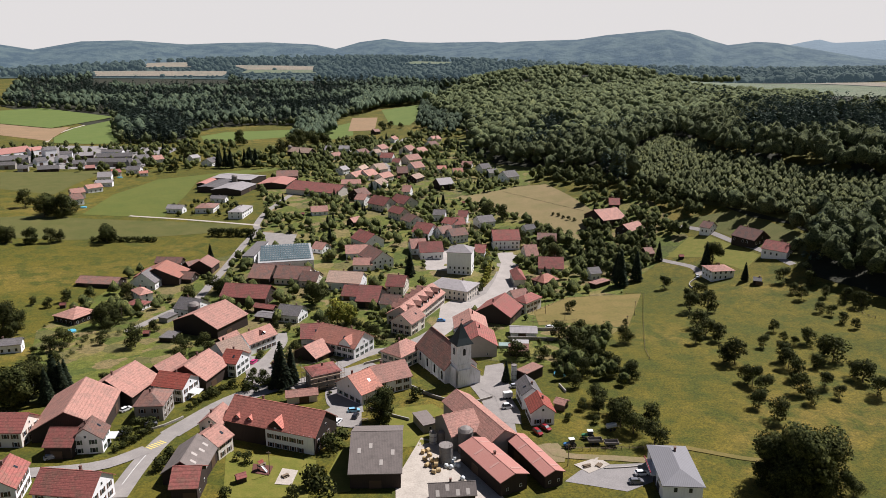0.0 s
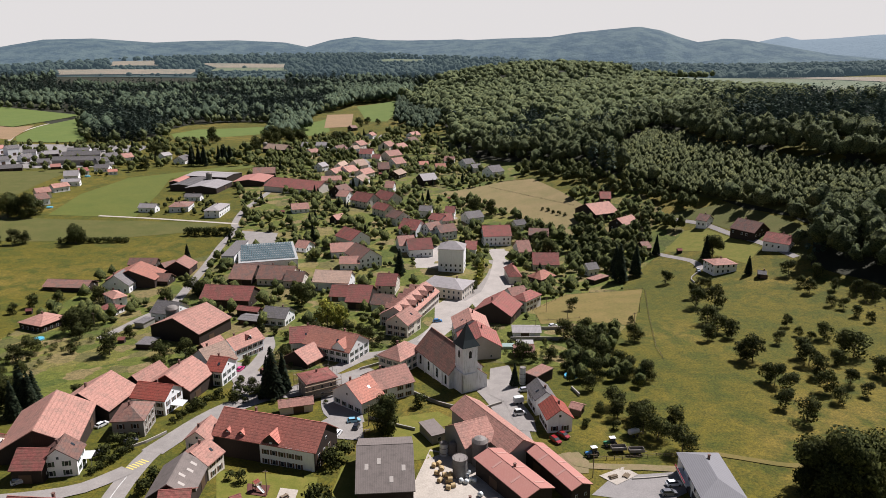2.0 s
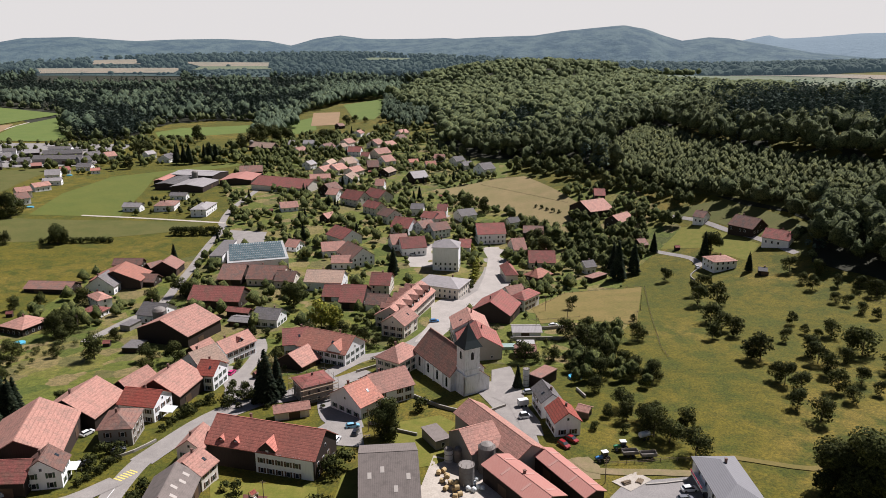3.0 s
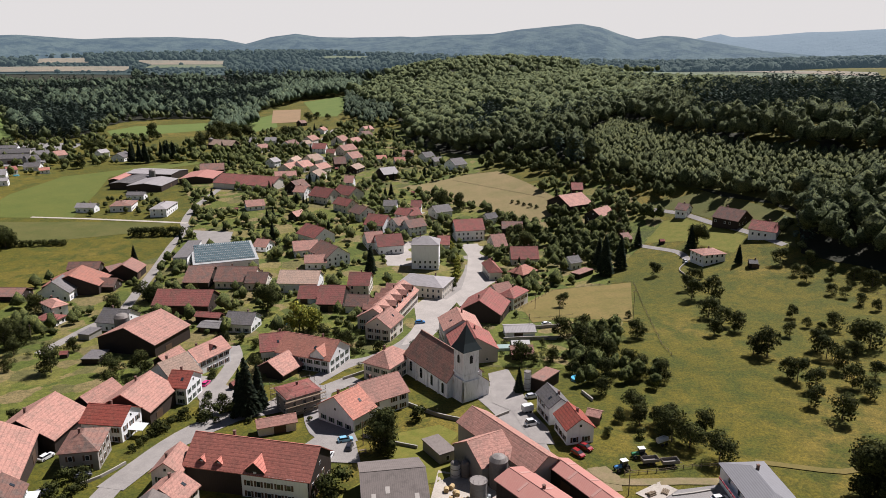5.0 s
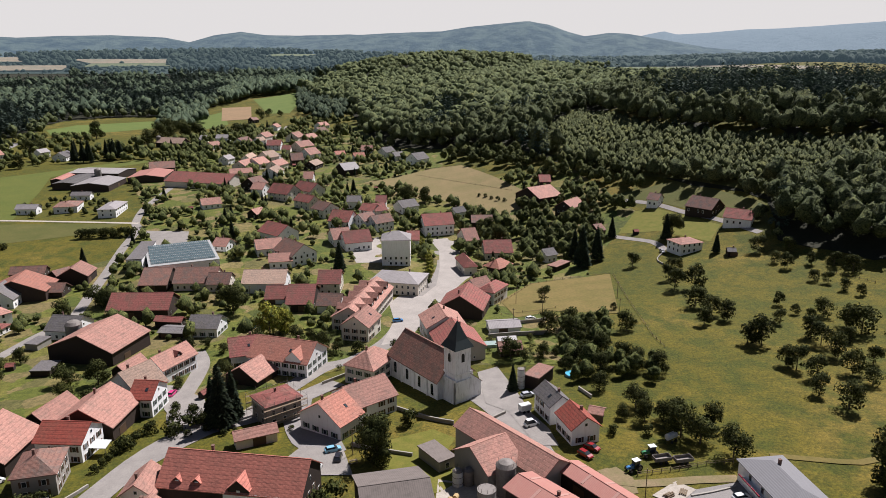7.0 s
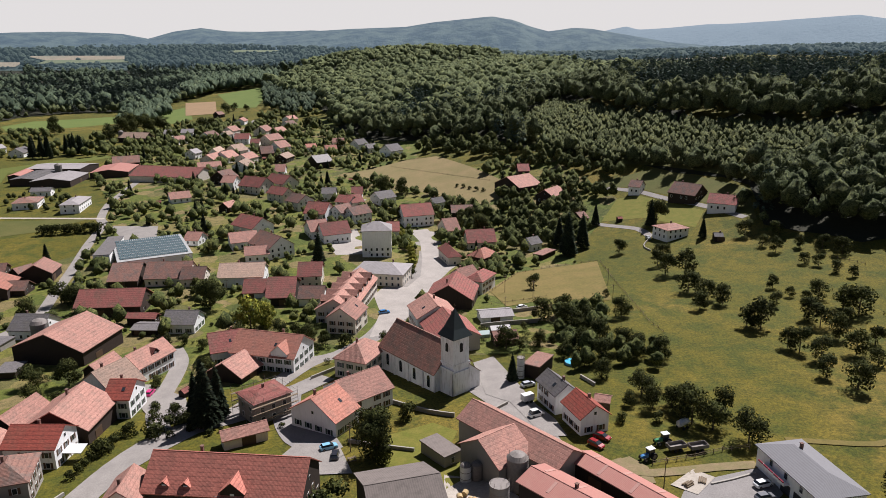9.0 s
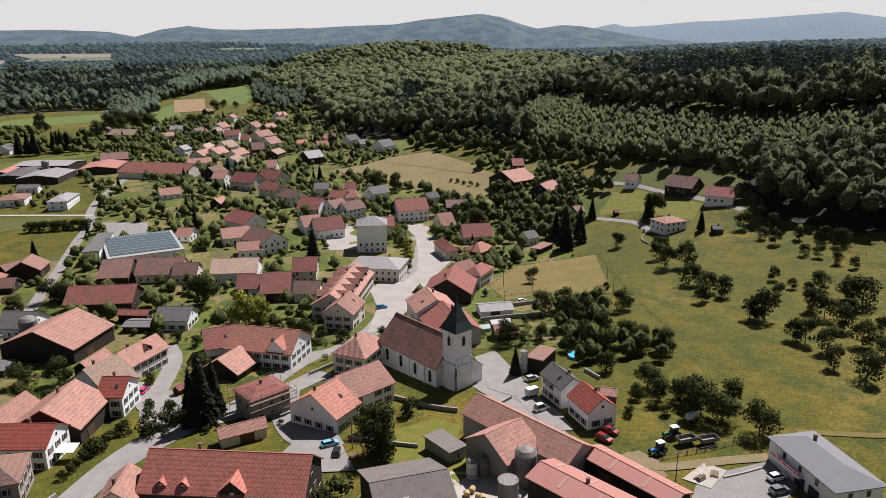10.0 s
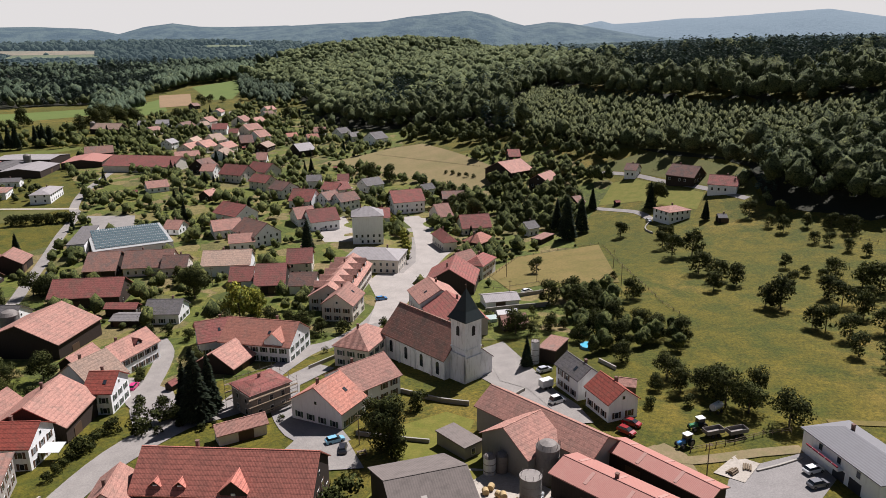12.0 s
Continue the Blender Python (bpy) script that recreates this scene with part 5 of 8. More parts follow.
house(-171.9, 87.5, -11, 11.0, 8.2, 2.8, 4.0, "rust", "white", "hip")
house(-191.6, 158.9, 5, 16.7, 9.0, 3.1, 6.0, "brown", "wood", "barn")
house(-166.0, 152.1, 94, 13.9, 14.6, 4.2, 8.4, "salmon", "wood", "barn")
house(-173.3, 151.6, 57, 9.1, 11.5, 3.0, 6.6, "brown", "wood", "barn")
house(-144.9, 180.8, 97, 36.3, 7.7, 5.5, 5.9, "grey", "white", "flat")
house(-123.2, 175.3, 111, 41.7, 33.2, 5.0, 5.5, "solar", "white", "flat")
house(-104.7, 138.8, -2, 20.2, 15.5, 3.4, 9.0, "brown", "cream", "house")
house(-123.5, 141.3, -2, 13.5, 20.1, 3.1, 8.7, "brown", "wood", "barn")
house(-93.4, 134.3, -2, 10.8, 12.7, 3.6, 7.5, "brown", "cream", "house")
house(-72.1, 131.9, -2, 20.1, 15.4, 4.6, 9.1, "tan", "white", "house")
house(-64.3, 115.2, -2, 9.7, 13.3, 2.5, 6.6, "rust", "white", "barn")
house(-52.2, 107.8, -2, 12.0, 21.8, 3.8, 9.3, "rust", "wood", "barn")
house(-39.7, 100.5, -6, 10.6, 11.9, 3.4, 7.1, "brown", "white", "barn")
house(-42.3, 127.7, -2, 10.8, 15.0, 5.2, 9.6, "rust", "cream", "house")
house(-65.2, 175.4, -52, 19.8, 15.5, 5.1, 10.5, "brown", "white", "house")
house(-71.1, 166.5, 8, 12.1, 10.8, 3.5, 6.7, "salmon", "white", "house")
house(-81.3, 189.4, 18, 14.4, 13.7, 3.6, 7.6, "salmon", "white", "house")
house(-79.9, 213.8, -44, 19.0, 15.5, 4.6, 9.5, "rust", "white", "house")
house(-106.6, 196.8, -18, 9.0, 11.0, 2.6, 6.0, "salmon", "white", "house")
house(-35.5, 201.0, 18, 15.7, 15.5, 4.5, 9.7, "rust", "white", "house")
house(-45.0, 208.6, 20, 11.0, 15.3, 4.0, 8.7, "salmon", "white", "house")
house(-23.0, 239.8, 34, 13.4, 12.1, 5.0, 9.0, "brown", "white", "house")
house(-45.4, 243.9, -22, 14.1, 15.5, 4.3, 9.9, "rust", "white", "house")
house(-3.4, 207.1, -2, 7.5, 13.0, 4.6, 8.6, "rust", "white", "house")
house(11.0, 233.6, 12, 18.8, 15.5, 6.3, 11.9, "rust", "white", "house")
house(28.1, 212.4, 16, 8.8, 15.5, 3.1, 8.7, "salmon", "cream", "house")
house(41.4, 185.5, 2, 15.6, 15.5, 3.5, 8.8, "rust", "cream", "house")
house(22.4, 158.0, -80, 18.5, 7.4, 4.5, 8.0, "rust", "cream", "hip")
house(38.2, 154.5, 47, 12.8, 10.4, 3.5, 7.0, "orange", "wood", "hip")
house(39.2, 242.5, -2, 13.3, 12.4, 3.8, 7.3, "brown", "wood", "barn")
house(29.1, 103.6, 56, 14.2, 8.8, 6.0, 8.8, "rust", "white", "hip")
house(23.9, 114.0, 34, 9.8, 8.7, 5.1, 8.1, "salmon", "white", "house")
house(15.6, 87.5, 74, 18.7, 18.9, 4.8, 10.4, "rust", "wood", "barn")
house(4.9, 55.5, -80, 14.5, 15.0, 7.8, 11.8, "salmon", "white", "house")
house(9.2, 40.0, -80, 17.0, 16.5, 5.6, 10.4, "rust", "stone", "barn")
house(28.3, 63.4, 4, 12.5, 9.2, 2.3, 3.6, "slate", "white", "barn")
house(26.9, 37.8, 5, 8.4, 7.1, 2.3, 4.3, "salmon", "wood", "barn")
house(32.1, 11.4, 52, 10.1, 5.4, 4.0, 4.4, "brown", "wood", "flat")
house(32.0, -10.5, -75, 10.8, 7.5, 5.5, 8.3, "grey", "white", "house")
house(36.1, -22.3, -77, 10.3, 8.7, 4.6, 7.8, "red", "white", "house")
house(43.5, -13.6, -26, 4.4, 5.0, 2.4, 3.5, "salmon", "wood", "barn")
house(16.8, -34.8, -55, 31.4, 11.0, 5.4, 8.7, "salmon", "stone", "barn")
house(10.5, -39.8, 32, 10.9, 13.9, 5.4, 9.6, "salmon", "stone", "barn")
house(22.9, -59.1, -53, 22.6, 9.8, 4.9, 6.4, "rustmetal", "wood", "barn")
house(34.6, -53.8, -58, 22.8, 6.8, 4.4, 5.6, "rustmetal", "wood", "barn")
house(-11.1, -58.7, 10, 15.1, 27.0, 5.3, 10.9, "eternit", "wood", "barn")
house(13.0, -74.9, 13, 12.9, 6.9, 3.9, 6.1, "eternit", "wood", "barn")
house(-1.2, -32.5, -58, 9.5, 5.2, 3.0, 3.4, "eternit", "stone", "flat")
house(-45.4, -45.8, -12, 33.3, 14.6, 6.5, 11.9, "clay", "wood", "big")
house(-66.1, -47.3, 87, 10.0, 8.1, 6.0, 9.0, "salmon", "cream", "house")
house(-62.3, -58.9, 77, 8.0, 10.8, 4.9, 8.1, "salmon", "cream", "house")
house(-63.1, -71.2, 98, 15.3, 12.0, 4.0, 8.0, "eternit", "wood", "barn")
house(-58.5, -81.3, 12, 7.9, 11.3, 4.5, 8.0, "rust", "wood", "barn")
house(-115.4, -45.6, 109, 26.2, 21.8, 5.0, 11.0, "salmon", "wood", "barn")
house(-106.5, -64.4, 8, 8.9, 11.5, 4.5, 8.0, "rust", "wood", "barn")
house(-100.5, -61.7, 106, 8.5, 10.4, 5.0, 8.9, "brown", "white", "house")
house(-114.7, -20.8, 86, 17.8, 20.3, 4.8, 10.3, "salmon", "wood", "barn")
house(-94.5, -34.8, 101, 12.4, 10.3, 6.0, 9.0, "brown", "stone", "hip")
house(-95.3, -18.0, -7, 13.1, 11.3, 5.8, 9.2, "red", "white", "house")
house(-94.3, -3.0, 83, 17.1, 17.9, 4.9, 10.1, "salmon", "wood", "barn")
house(-107.0, -2.3, 75, 13.9, 10.9, 4.5, 8.5, "salmon", "wood", "barn")
house(-84.0, 8.0, -7, 7.5, 11.4, 6.1, 9.6, "red", "white", "house")
_home = house(-86.5, 36.1, 62, 15.9, 9.8, 5.5, 9.3, "salmon", "white", "house")
dormer(_home, 1.0, -1, 3.0, 6.9, 1.3, 0.7, ROOF["rust"], WALL["wood"], 2.6)
house(-90.7, 17.1, 57, 11.6, 15.5, 5.5, 10.9, "tan", "white", "house")
house(-100.4, 37.6, 69, 11.2, 6.6, 3.5, 6.0, "salmon", "wood", "barn")
house(-130.1, -59.9, 8, 16.2, 11.6, 5.5, 9.5, "rust", "cream", "house")
house(-105.9, -90.6, 112, 13.3, 9.4, 5.5, 9.0, "rust", "white", "house")
house(-85.8, -90.9, 1, 17.2, 11.4, 5.5, 9.8, "rust", "white", "house")
house(-192.3, 65.5, -17, 14.9, 14.6, 3.5, 6.0, "salmon", "wood", "hip")
house(-193.3, 19.6, 25, 13.0, 7.1, 3.8, 5.8, "grey", "white", "house")
house(-153.5, -12.5, 34, 7.5, 7.0, 3.0, 4.8, "salmon", "white", "house")
house(-213.2, 120.3, 0, 25.2, 11.8, 2.3, 4.9, "brown", "wood", "barn")
house(-131.3, 44.6, 90, 8.7, 6.9, 2.4, 2.7, "grey", "wood", "flat")
house(-45.1, -1.8, 36, 11.6, 10.1, 6.5, 7.8, "rust", "stone", "scaffold")
house(-48.2, -17.3, 22, 11.6, 5.1, 2.8, 4.5, "salmon", "cream", "barn")
house(74.0, -55.8, -86, 21.3, 11.5, 5.2, 7.6, "newgrey", "white", "newhouse")
house(131.9, 153.3, 16, 13.8, 12.1, 5.0, 6.8, "salmon", "white", "hip")
house(147.7, 135.7, -15, 4.3, 5.9, 2.3, 3.6, "grey", "wood", "barn")
house(159.5, 197.4, -51, 16.4, 15.5, 3.3, 8.4, "brown", "wood", "house")
house(167.8, 172.2, -36, 14.6, 13.1, 3.6, 7.6, "rust", "white", "house")
house(140.9, 225.2, -40, 7.5, 10.4, 3.7, 6.9, "brown", "white", "house")
house(80.3, 275.6, 33, 20.7, 23.8, 4.3, 9.9, "salmon", "wood", "barn")
house(88.5, 300.0, -2, 8.2, 13.0, 3.6, 7.6, "rust", "wood", "house")
house(94.9, 246.4, 49, 17.8, 12.4, 4.4, 8.1, "salmon", "wood", "house")
house(100.8, 203.9, 25, 6.0, 9.7, 2.8, 5.7, "brown", "wood", "barn")
house(65.8, 169.1, 25, 7.5, 8.9, 3.9, 6.7, "grey", "white", "house")
house(68.4, 152.7, 46, 13.0, 5.7, 2.6, 3.0, "salmon", "wood", "flat")
house(-53.8, 397.8, 35, 15.0, 16.1, 4.8, 9.6, "slate", "wood", "barn")
house(-160.0, 367.0, -20, 54.5, 27.0, 4.0, 9.6, "rust", "cream", "barn")
house(-241.0, 371.4, 89, 35.0, 28.3, 4.5, 6.5, "slate", "wood", "hall")
house(-211.7, 402.1, 94, 36.5, 27.9, 4.0, 6.0, "rustmetal", "wood", "hall")
house(-264.2, 386.9, 88, 44.4, 17.9, 4.5, 5.5, "grey", "wood", "hall")
house(-256.5, 419.2, -10, 43.2, 28.1, 5.0, 6.5, "slate", "wood", "hall")
house(-278.5, 401.6, 93, 41.4, 9.4, 4.5, 5.5, "rustmetal", "wood", "hall")
house(-254.3, 289.0, -2, 14.3, 8.3, 3.5, 6.1, "slate", "white", "house")
house(-231.8, 296.5, 100, 19.2, 15.3, 4.0, 6.0, "brown", "white", "hip")
house(-198.1, 283.7, 93, 25.2, 12.1, 5.0, 7.0, "slate", "white", "hip")
house(-236.5, 329.4, -2, 14.2, 7.5, 3.2, 5.4, "grey", "white", "house")
house(-249.1, 585.5, -21, 32.8, 15.1, 4.6, 9.6, "tan", "wood", "barn")
house(-211.8, 430.7, 16, 20.8, 16.4, 4.7, 9.4, "brown", "wood", "barn")
house(-166.2, 466.0, 69, 11.5, 10.8, 4.9, 8.2, "slate", "white", "house")
house(-143.1, 430.6, 70, 19.0, 13.9, 4.7, 8.9, "salmon", "cream", "house")
house(-133.5, 440.0, 61, 15.2, 15.5, 4.5, 9.2, "salmon", "white", "house")
house(-130.7, 473.5, 53, 13.9, 15.5, 4.8, 10.0, "tan", "cream", "house")
house(-147.5, 470.3, 82, 19.0, 8.8, 5.1, 8.2, "tan", "white", "house")
house(-139.1, 396.8, 16, 18.1, 11.3, 3.9, 7.2, "salmon", "white", "house")
house(-115.2, 428.1, 67, 17.5, 12.4, 4.6, 8.6, "salmon", "cream", "house")
house(-112.5, 392.3, 81, 19.0, 13.0, 4.8, 8.7, "tan", "white", "house")
house(-118.4, 345.5, 61, 13.9, 15.5, 4.0, 9.2, "brown", "wood", "house")
house(-110.3, 325.0, -16, 9.9, 13.0, 5.1, 9.0, "salmon", "white", "house")
house(-91.5, 312.7, -33, 19.0, 15.5, 4.8, 10.3, "rust", "cream", "house")
house(-75.8, 322.5, -40, 18.6, 15.5, 4.6, 9.6, "rust", "cream", "house")
house(-72.6, 286.3, -41, 15.5, 10.7, 5.0, 8.9, "rust", "cream", "house")
house(-58.8, 266.9, -46, 13.0, 13.6, 5.0, 9.0, "brown", "white", "house")
house(-41.6, 289.1, -2, 9.6, 10.7, 4.7, 7.9, "grey", "white", "house")
house(-30.0, 266.4, -31, 11.1, 11.0, 5.0, 8.5, "rust", "white", "house")
house(-80.4, 362.9, -2, 7.9, 13.9, 4.8, 9.4, "salmon", "white", "house")
house(-137.0, 547.4, -3, 14.5, 14.4, 5.2, 10.0, "rust", "white", "house")
house(-108.3, 537.9, 51, 19.0, 15.5, 4.3, 9.4, "salmon", "cream", "house")
house(-95.1, 488.1, 52, 14.7, 15.5, 4.2, 9.5, "salmon", "white", "house")
house(-102.8, 456.4, 16, 11.1, 15.5, 4.3, 9.9, "brown", "wood", "house")
house(-85.1, 429.9, 72, 17.0, 11.8, 3.8, 7.2, "tan", "wood", "house")
house(-124.4, 603.0, 71, 17.2, 15.5, 4.6, 9.5, "salmon", "cream", "house")
house(-101.6, 641.6, 55, 14.5, 13.2, 3.5, 7.7, "brown", "white", "house")
house(-66.8, 479.5, 20, 9.8, 9.2, 3.9, 6.7, "orange", "white", "house")
house(-48.4, 463.1, 18, 10.6, 8.9, 3.7, 6.9, "orange", "white", "house")
house(-42.6, 499.3, -3, 10.9, 10.5, 3.5, 7.1, "salmon", "white", "house")
house(-23.4, 473.2, 39, 11.8, 13.6, 4.2, 8.4, "grey", "white", "house")
house(-13.7, 448.3, 37, 11.3, 10.3, 3.9, 7.2, "grey", "white", "house")
house(3.7, 423.3, 42, 14.6, 15.5, 4.2, 9.1, "grey", "white", "house")
house(-204.1, 614.8, -3, 13.9, 11.5, 4.3, 8.0, "slate", "white", "house")
house(-224.6, 614.3, -3, 7.6, 12.1, 3.5, 7.7, "slate", "white", "house")
house(-202.2, 563.9, 65, 15.3, 12.3, 3.9, 7.7, "salmon", "white", "house")
house(-176.6, 584.8, 70, 19.0, 14.4, 4.0, 8.6, "brown", "white", "house")
house(-137.0, 290.8, 24, 13.2, 12.0, 2.8, 6.3, "salmon", "white", "house")
house(-101.1, 261.5, 60, 9.7, 8.4, 3.0, 5.9, "salmon", "wood", "house")
house(-161.2, 693.5, 85, 19.0, 11.6, 3.8, 7.3, "salmon", "white", "house")
house(-159.6, 614.7, 71, 17.5, 14.2, 4.6, 9.1, "salmon", "cream", "house")
house(-159.2, 584.4, 59, 11.5, 10.1, 4.8, 8.2, "tan", "white", "house")
house(-108.0, 593.1, 64, 17.5, 13.2, 4.2, 8.4, "salmon", "cream", "house")
house(-120.5, 516.9, -3, 8.9, 10.8, 4.7, 8.4, "rust", "cream", "house")
house(-104.1, 681.9, 57, 15.8, 12.3, 3.6, 7.5, "salmon", "white", "house")
house(-200.4, 765.2, 49, 10.1, 11.7, 3.8, 7.2, "brown", "wood", "house")
house(-23.4, 287.3, -2, 7.5, 12.4, 4.9, 8.7, "rust", "white", "house")
house(-25.1, 267.8, 22, 8.6, 13.8, 4.8, 8.8, "rust", "cream", "house")
house(-32.3, 243.7, 43, 11.3, 11.9, 4.9, 8.7, "brown", "white", "house")
house(-7.0, 279.9, 32, 13.3, 12.8, 3.9, 7.7, "grey", "white", "house")
house(26.0, 263.0, 33, 9.1, 8.4, 4.0, 6.9, "grey", "white", "house")
house(-555.9, 495.6, 73, 38.9, 17.7, 4.6, 9.9, "rustmetal", "white", "hall")
house(-541.4, 513.7, 73, 17.0, 10.2, 5.4, 8.8, "rustmetal", "white", "hall")
house(-519.5, 508.3, 60, 13.0, 10.8, 7.5, 10.7, "grey", "white", "hall")
house(-521.2, 450.9, 33, 31.1, 13.3, 4.6, 8.8, "grey", "stone", "hall")
house(-462.5, 426.0, 31, 19.8, 11.1, 2.5, 5.7, "grey", "wood", "hall")
house(-435.7, 501.8, 23, 37.8, 12.3, 5.3, 8.9, "grey", "stone", "hall")
house(-423.3, 472.9, 8, 48.2, 9.9, 4.9, 8.4, "grey", "stone", "hall")
house(-453.8, 527.2, 8, 24.5, 8.0, 5.9, 8.1, "grey", "white", "hall")
house(-406.2, 506.3, 51, 13.7, 10.9, 4.3, 7.9, "grey", "stone", "hall")
house(-390.4, 509.0, 58, 12.1, 12.3, 3.5, 7.6, "salmon", "white", "house")
house(-381.3, 447.0, 8, 14.5, 10.6, 3.5, 6.7, "grey", "white", "house")
house(-363.8, 433.3, 32, 9.0, 7.0, 2.9, 5.1, "orange", "white", "house")
house(-385.1, 401.0, 23, 13.1, 12.7, 4.0, 8.3, "slate", "white", "house")
house(-369.3, 374.4, 19, 15.7, 7.7, 3.8, 6.1, "slate", "white", "house")
house(-363.9, 348.5, 61, 14.6, 8.9, 4.0, 7.0, "salmon", "white", "house")
house(-360.8, 320.5, 51, 11.8, 9.9, 4.8, 8.2, "salmon", "cream", "house")
house(-346.4, 297.1, 58, 9.7, 11.8, 4.6, 8.5, "brown", "white", "house")
house(-389.2, 425.3, 57, 9.7, 7.9, 3.6, 6.5, "rust", "white", "house")
house(-354.1, 523.5, 64, 11.4, 10.5, 4.5, 7.6, "slate", "white", "house")
house(-327.5, 508.0, 89, 19.0, 14.1, 3.5, 7.7, "grey", "white", "house")
house(-504.6, 423.8, 24, 14.3, 9.5, 4.1, 7.2, "grey", "stone", "hall")
house(-481.5, 476.0, 62, 11.1, 13.6, 3.7, 7.7, "grey", "white", "hall")
house(-452.7, 462.0, 29, 11.9, 10.1, 3.0, 6.3, "grey", "stone", "hall")
house(-493.7, 501.2, 30, 13.0, 8.0, 5.2, 8.1, "grey", "white", "hall")
house(-400.1, 477.2, 53, 12.1, 13.4, 4.0, 7.9, "grey", "white", "hall")
house(-482.9, 416.3, 30, 10.0, 8.6, 3.1, 6.2, "grey", "stone", "hall")
house(-468.3, 499.8, 28, 14.3, 10.9, 5.0, 8.4, "slate", "wood", "hall")
house(-491.9, 454.6, 58, 11.3, 10.8, 4.4, 7.8, "grey", "white", "hall")
house(-429.6, 445.7, 32, 9.5, 8.1, 2.3, 5.0, "rustmetal", "wood", "hall")


# ---------- church ----------
CH_EAVE, CH_RIDGE, CH_TOWER, CH_TIP = 6.4, 12.1, 15.7, 22.3


def church():
    u, n = Vector((0.554, -0.832, 0)), Vector((0.832, 0.554, 0))     # along the nave towards the tower; across it
    corner = Vector((-13.7, 24.9, 0))
    g = -5.4
    m = Matrix((( u.x, n.x, 0, corner.x), (u.y, n.y, 0, corner.y), (0, 0, 1, g), (0, 0, 0, 1))) @ Matrix.Scale(1.176, 4)
    ch = thing("church", m, "white village church with brown tile roof and pointed dark tower", "church")
    L, W, eave, ridge = 22.1, 11.4, CH_EAVE, CH_RIDGE
    stone = plaster("limewashed_church_wall", (0.9, 0.89, 0.87), (0.72, 0.71, 0.7), 0.7)
    slate = plain("dark_slate_spire", (0.022, 0.03, 0.03), 0.55, 0, 0.3, 1.5)
    LOUVRE = plain("dark_louvres", (0.03, 0.028, 0.025), 0.8)

    def gabled(x0, x1, y0, y1, e, r):
        bm = bmesh.new()
        rows = [[bm.verts.new(p) for p in ((x, y0, -3), (x, y1, -3), (x, y1, e), (x, (y0 + y1) / 2, r), (x, y0, e))] for x in (x0, x1)]
        p, q = rows
        bm.faces.new(p[::-1])
        bm.faces.new(q)
        for i, j in ((0, 4), (1, 2), (2, 3), (3, 4), (0, 1)):
            bm.faces.new((p[i], p[j], q[j], q[i]))
        return bm

    part("nave_wall", gabled(0, L, 0, W, eave, ridge - 0.2), stone, ch)
    bm = bmesh.new()
    y, h = W / 2, ridge
    for s in (-1, 1):
        solid(bm, [(-0.5, y, h), (L + 0.4, y, h), (L + 0.4, y + s * (W / 2 + 0.5), eave - 0.45), (-0.5, y + s * (W / 2 + 0.5), eave - 0.45)][::s], 0.25)
    box(bm, -0.5, y - 0.16, h - 0.1, L + 0.4, y + 0.16, h + 0.12)
    part("nave_roof", bm, tile_material("old_church_tiles", (0.31, 0.15, 0.108), (0.16, 0.088, 0.066), worn=0.75, moss=(0.15, 0.105, 0.08)), ch, "old red-brown tile roof")
    # arched windows along the nave
    for side, yy, turn in ((0, 0.0, 180), (1, W, 0)):
        for k in range(4):
            bm = bmesh.new()
            pts = [(-0.5, -1.5), (0.5, -1.5), (0.5, 0.9)] + [(0.5 * math.cos(a), 0.9 + 0.6 * math.sin(a)) for a in (0.6, 1.2, 1.57, 1.94, 2.54)] + [(-0.5, 0.9)]
            solid(bm, [(px, pz, 0.09) for px, pz in pts], 0.12)
            w = part("window", bm, GLASS, ch, "tall arched leaded window")
            w.matrix_local = pose(3.0 + k * 5.6, yy, eave * 0.53, 0, 0, turn) @ pose(0, 0, 0, -90) @ pose(0, 0, 0, 0, 0, 180)
    # buttresses between them
    for k in range(4):
        bm = bmesh.new()
        box(bm, 0.15 + k * 5.8, -0.35, -2, 0.55 + k * 5.8, 0.02, eave - 1.2)
        part("buttress", bm, stone, ch)
    # tower
    x0, x1, y0, y1 = L + 0.1, L + 4.6, 2.0, 6.9
    bm = bmesh.new()
    box(bm, x0, y0, -3, x1, y1, CH_TOWER)
    box(bm, x0 - 0.12, y0 - 0.12, CH_TOWER * 0.56, x1 + 0.12, y1 + 0.12, CH_TOWER * 0.56 + 0.3)
    box(bm, x0 - 0.2, y0 - 0.2, CH_TOWER - 0.35, x1 + 0.2, y1 + 0.2, CH_TOWER)
    part("tower_wall", bm, stone, ch)
    bm = bmesh.new()
    cx, cy, r = (x0 + x1) / 2, (y0 + y1) / 2, 2.95
    base = [bm.verts.new((cx + sx * r, cy + sy * r, CH_TOWER - 0.1)) for sx, sy in ((-1, -1), (1, -1), (1, 1), (-1, 1))]
    mid = [bm.verts.new((cx + sx * r * 0.62, cy + sy * r * 0.62, CH_TOWER + 1.9)) for sx, sy in ((-1, -1), (1, -1), (1, 1), (-1, 1))]
    tip = bm.verts.new((cx, cy, CH_TIP))
    bm.faces.new(base[::-1])
    for i in range(4):
        j = (i + 1) % 4
        bm.faces.new((base[i], base[j], mid[j], mid[i]))
        bm.faces.new((mid[i], mid[j], tip))
    spire = part("spire", bm, slate, ch, "dark slate spire")
    bm = bmesh.new()
    cylinder(bm, cx, cy, CH_TIP - 0.2, CH_TIP + 1.2, 0.06, 0.04, 6)
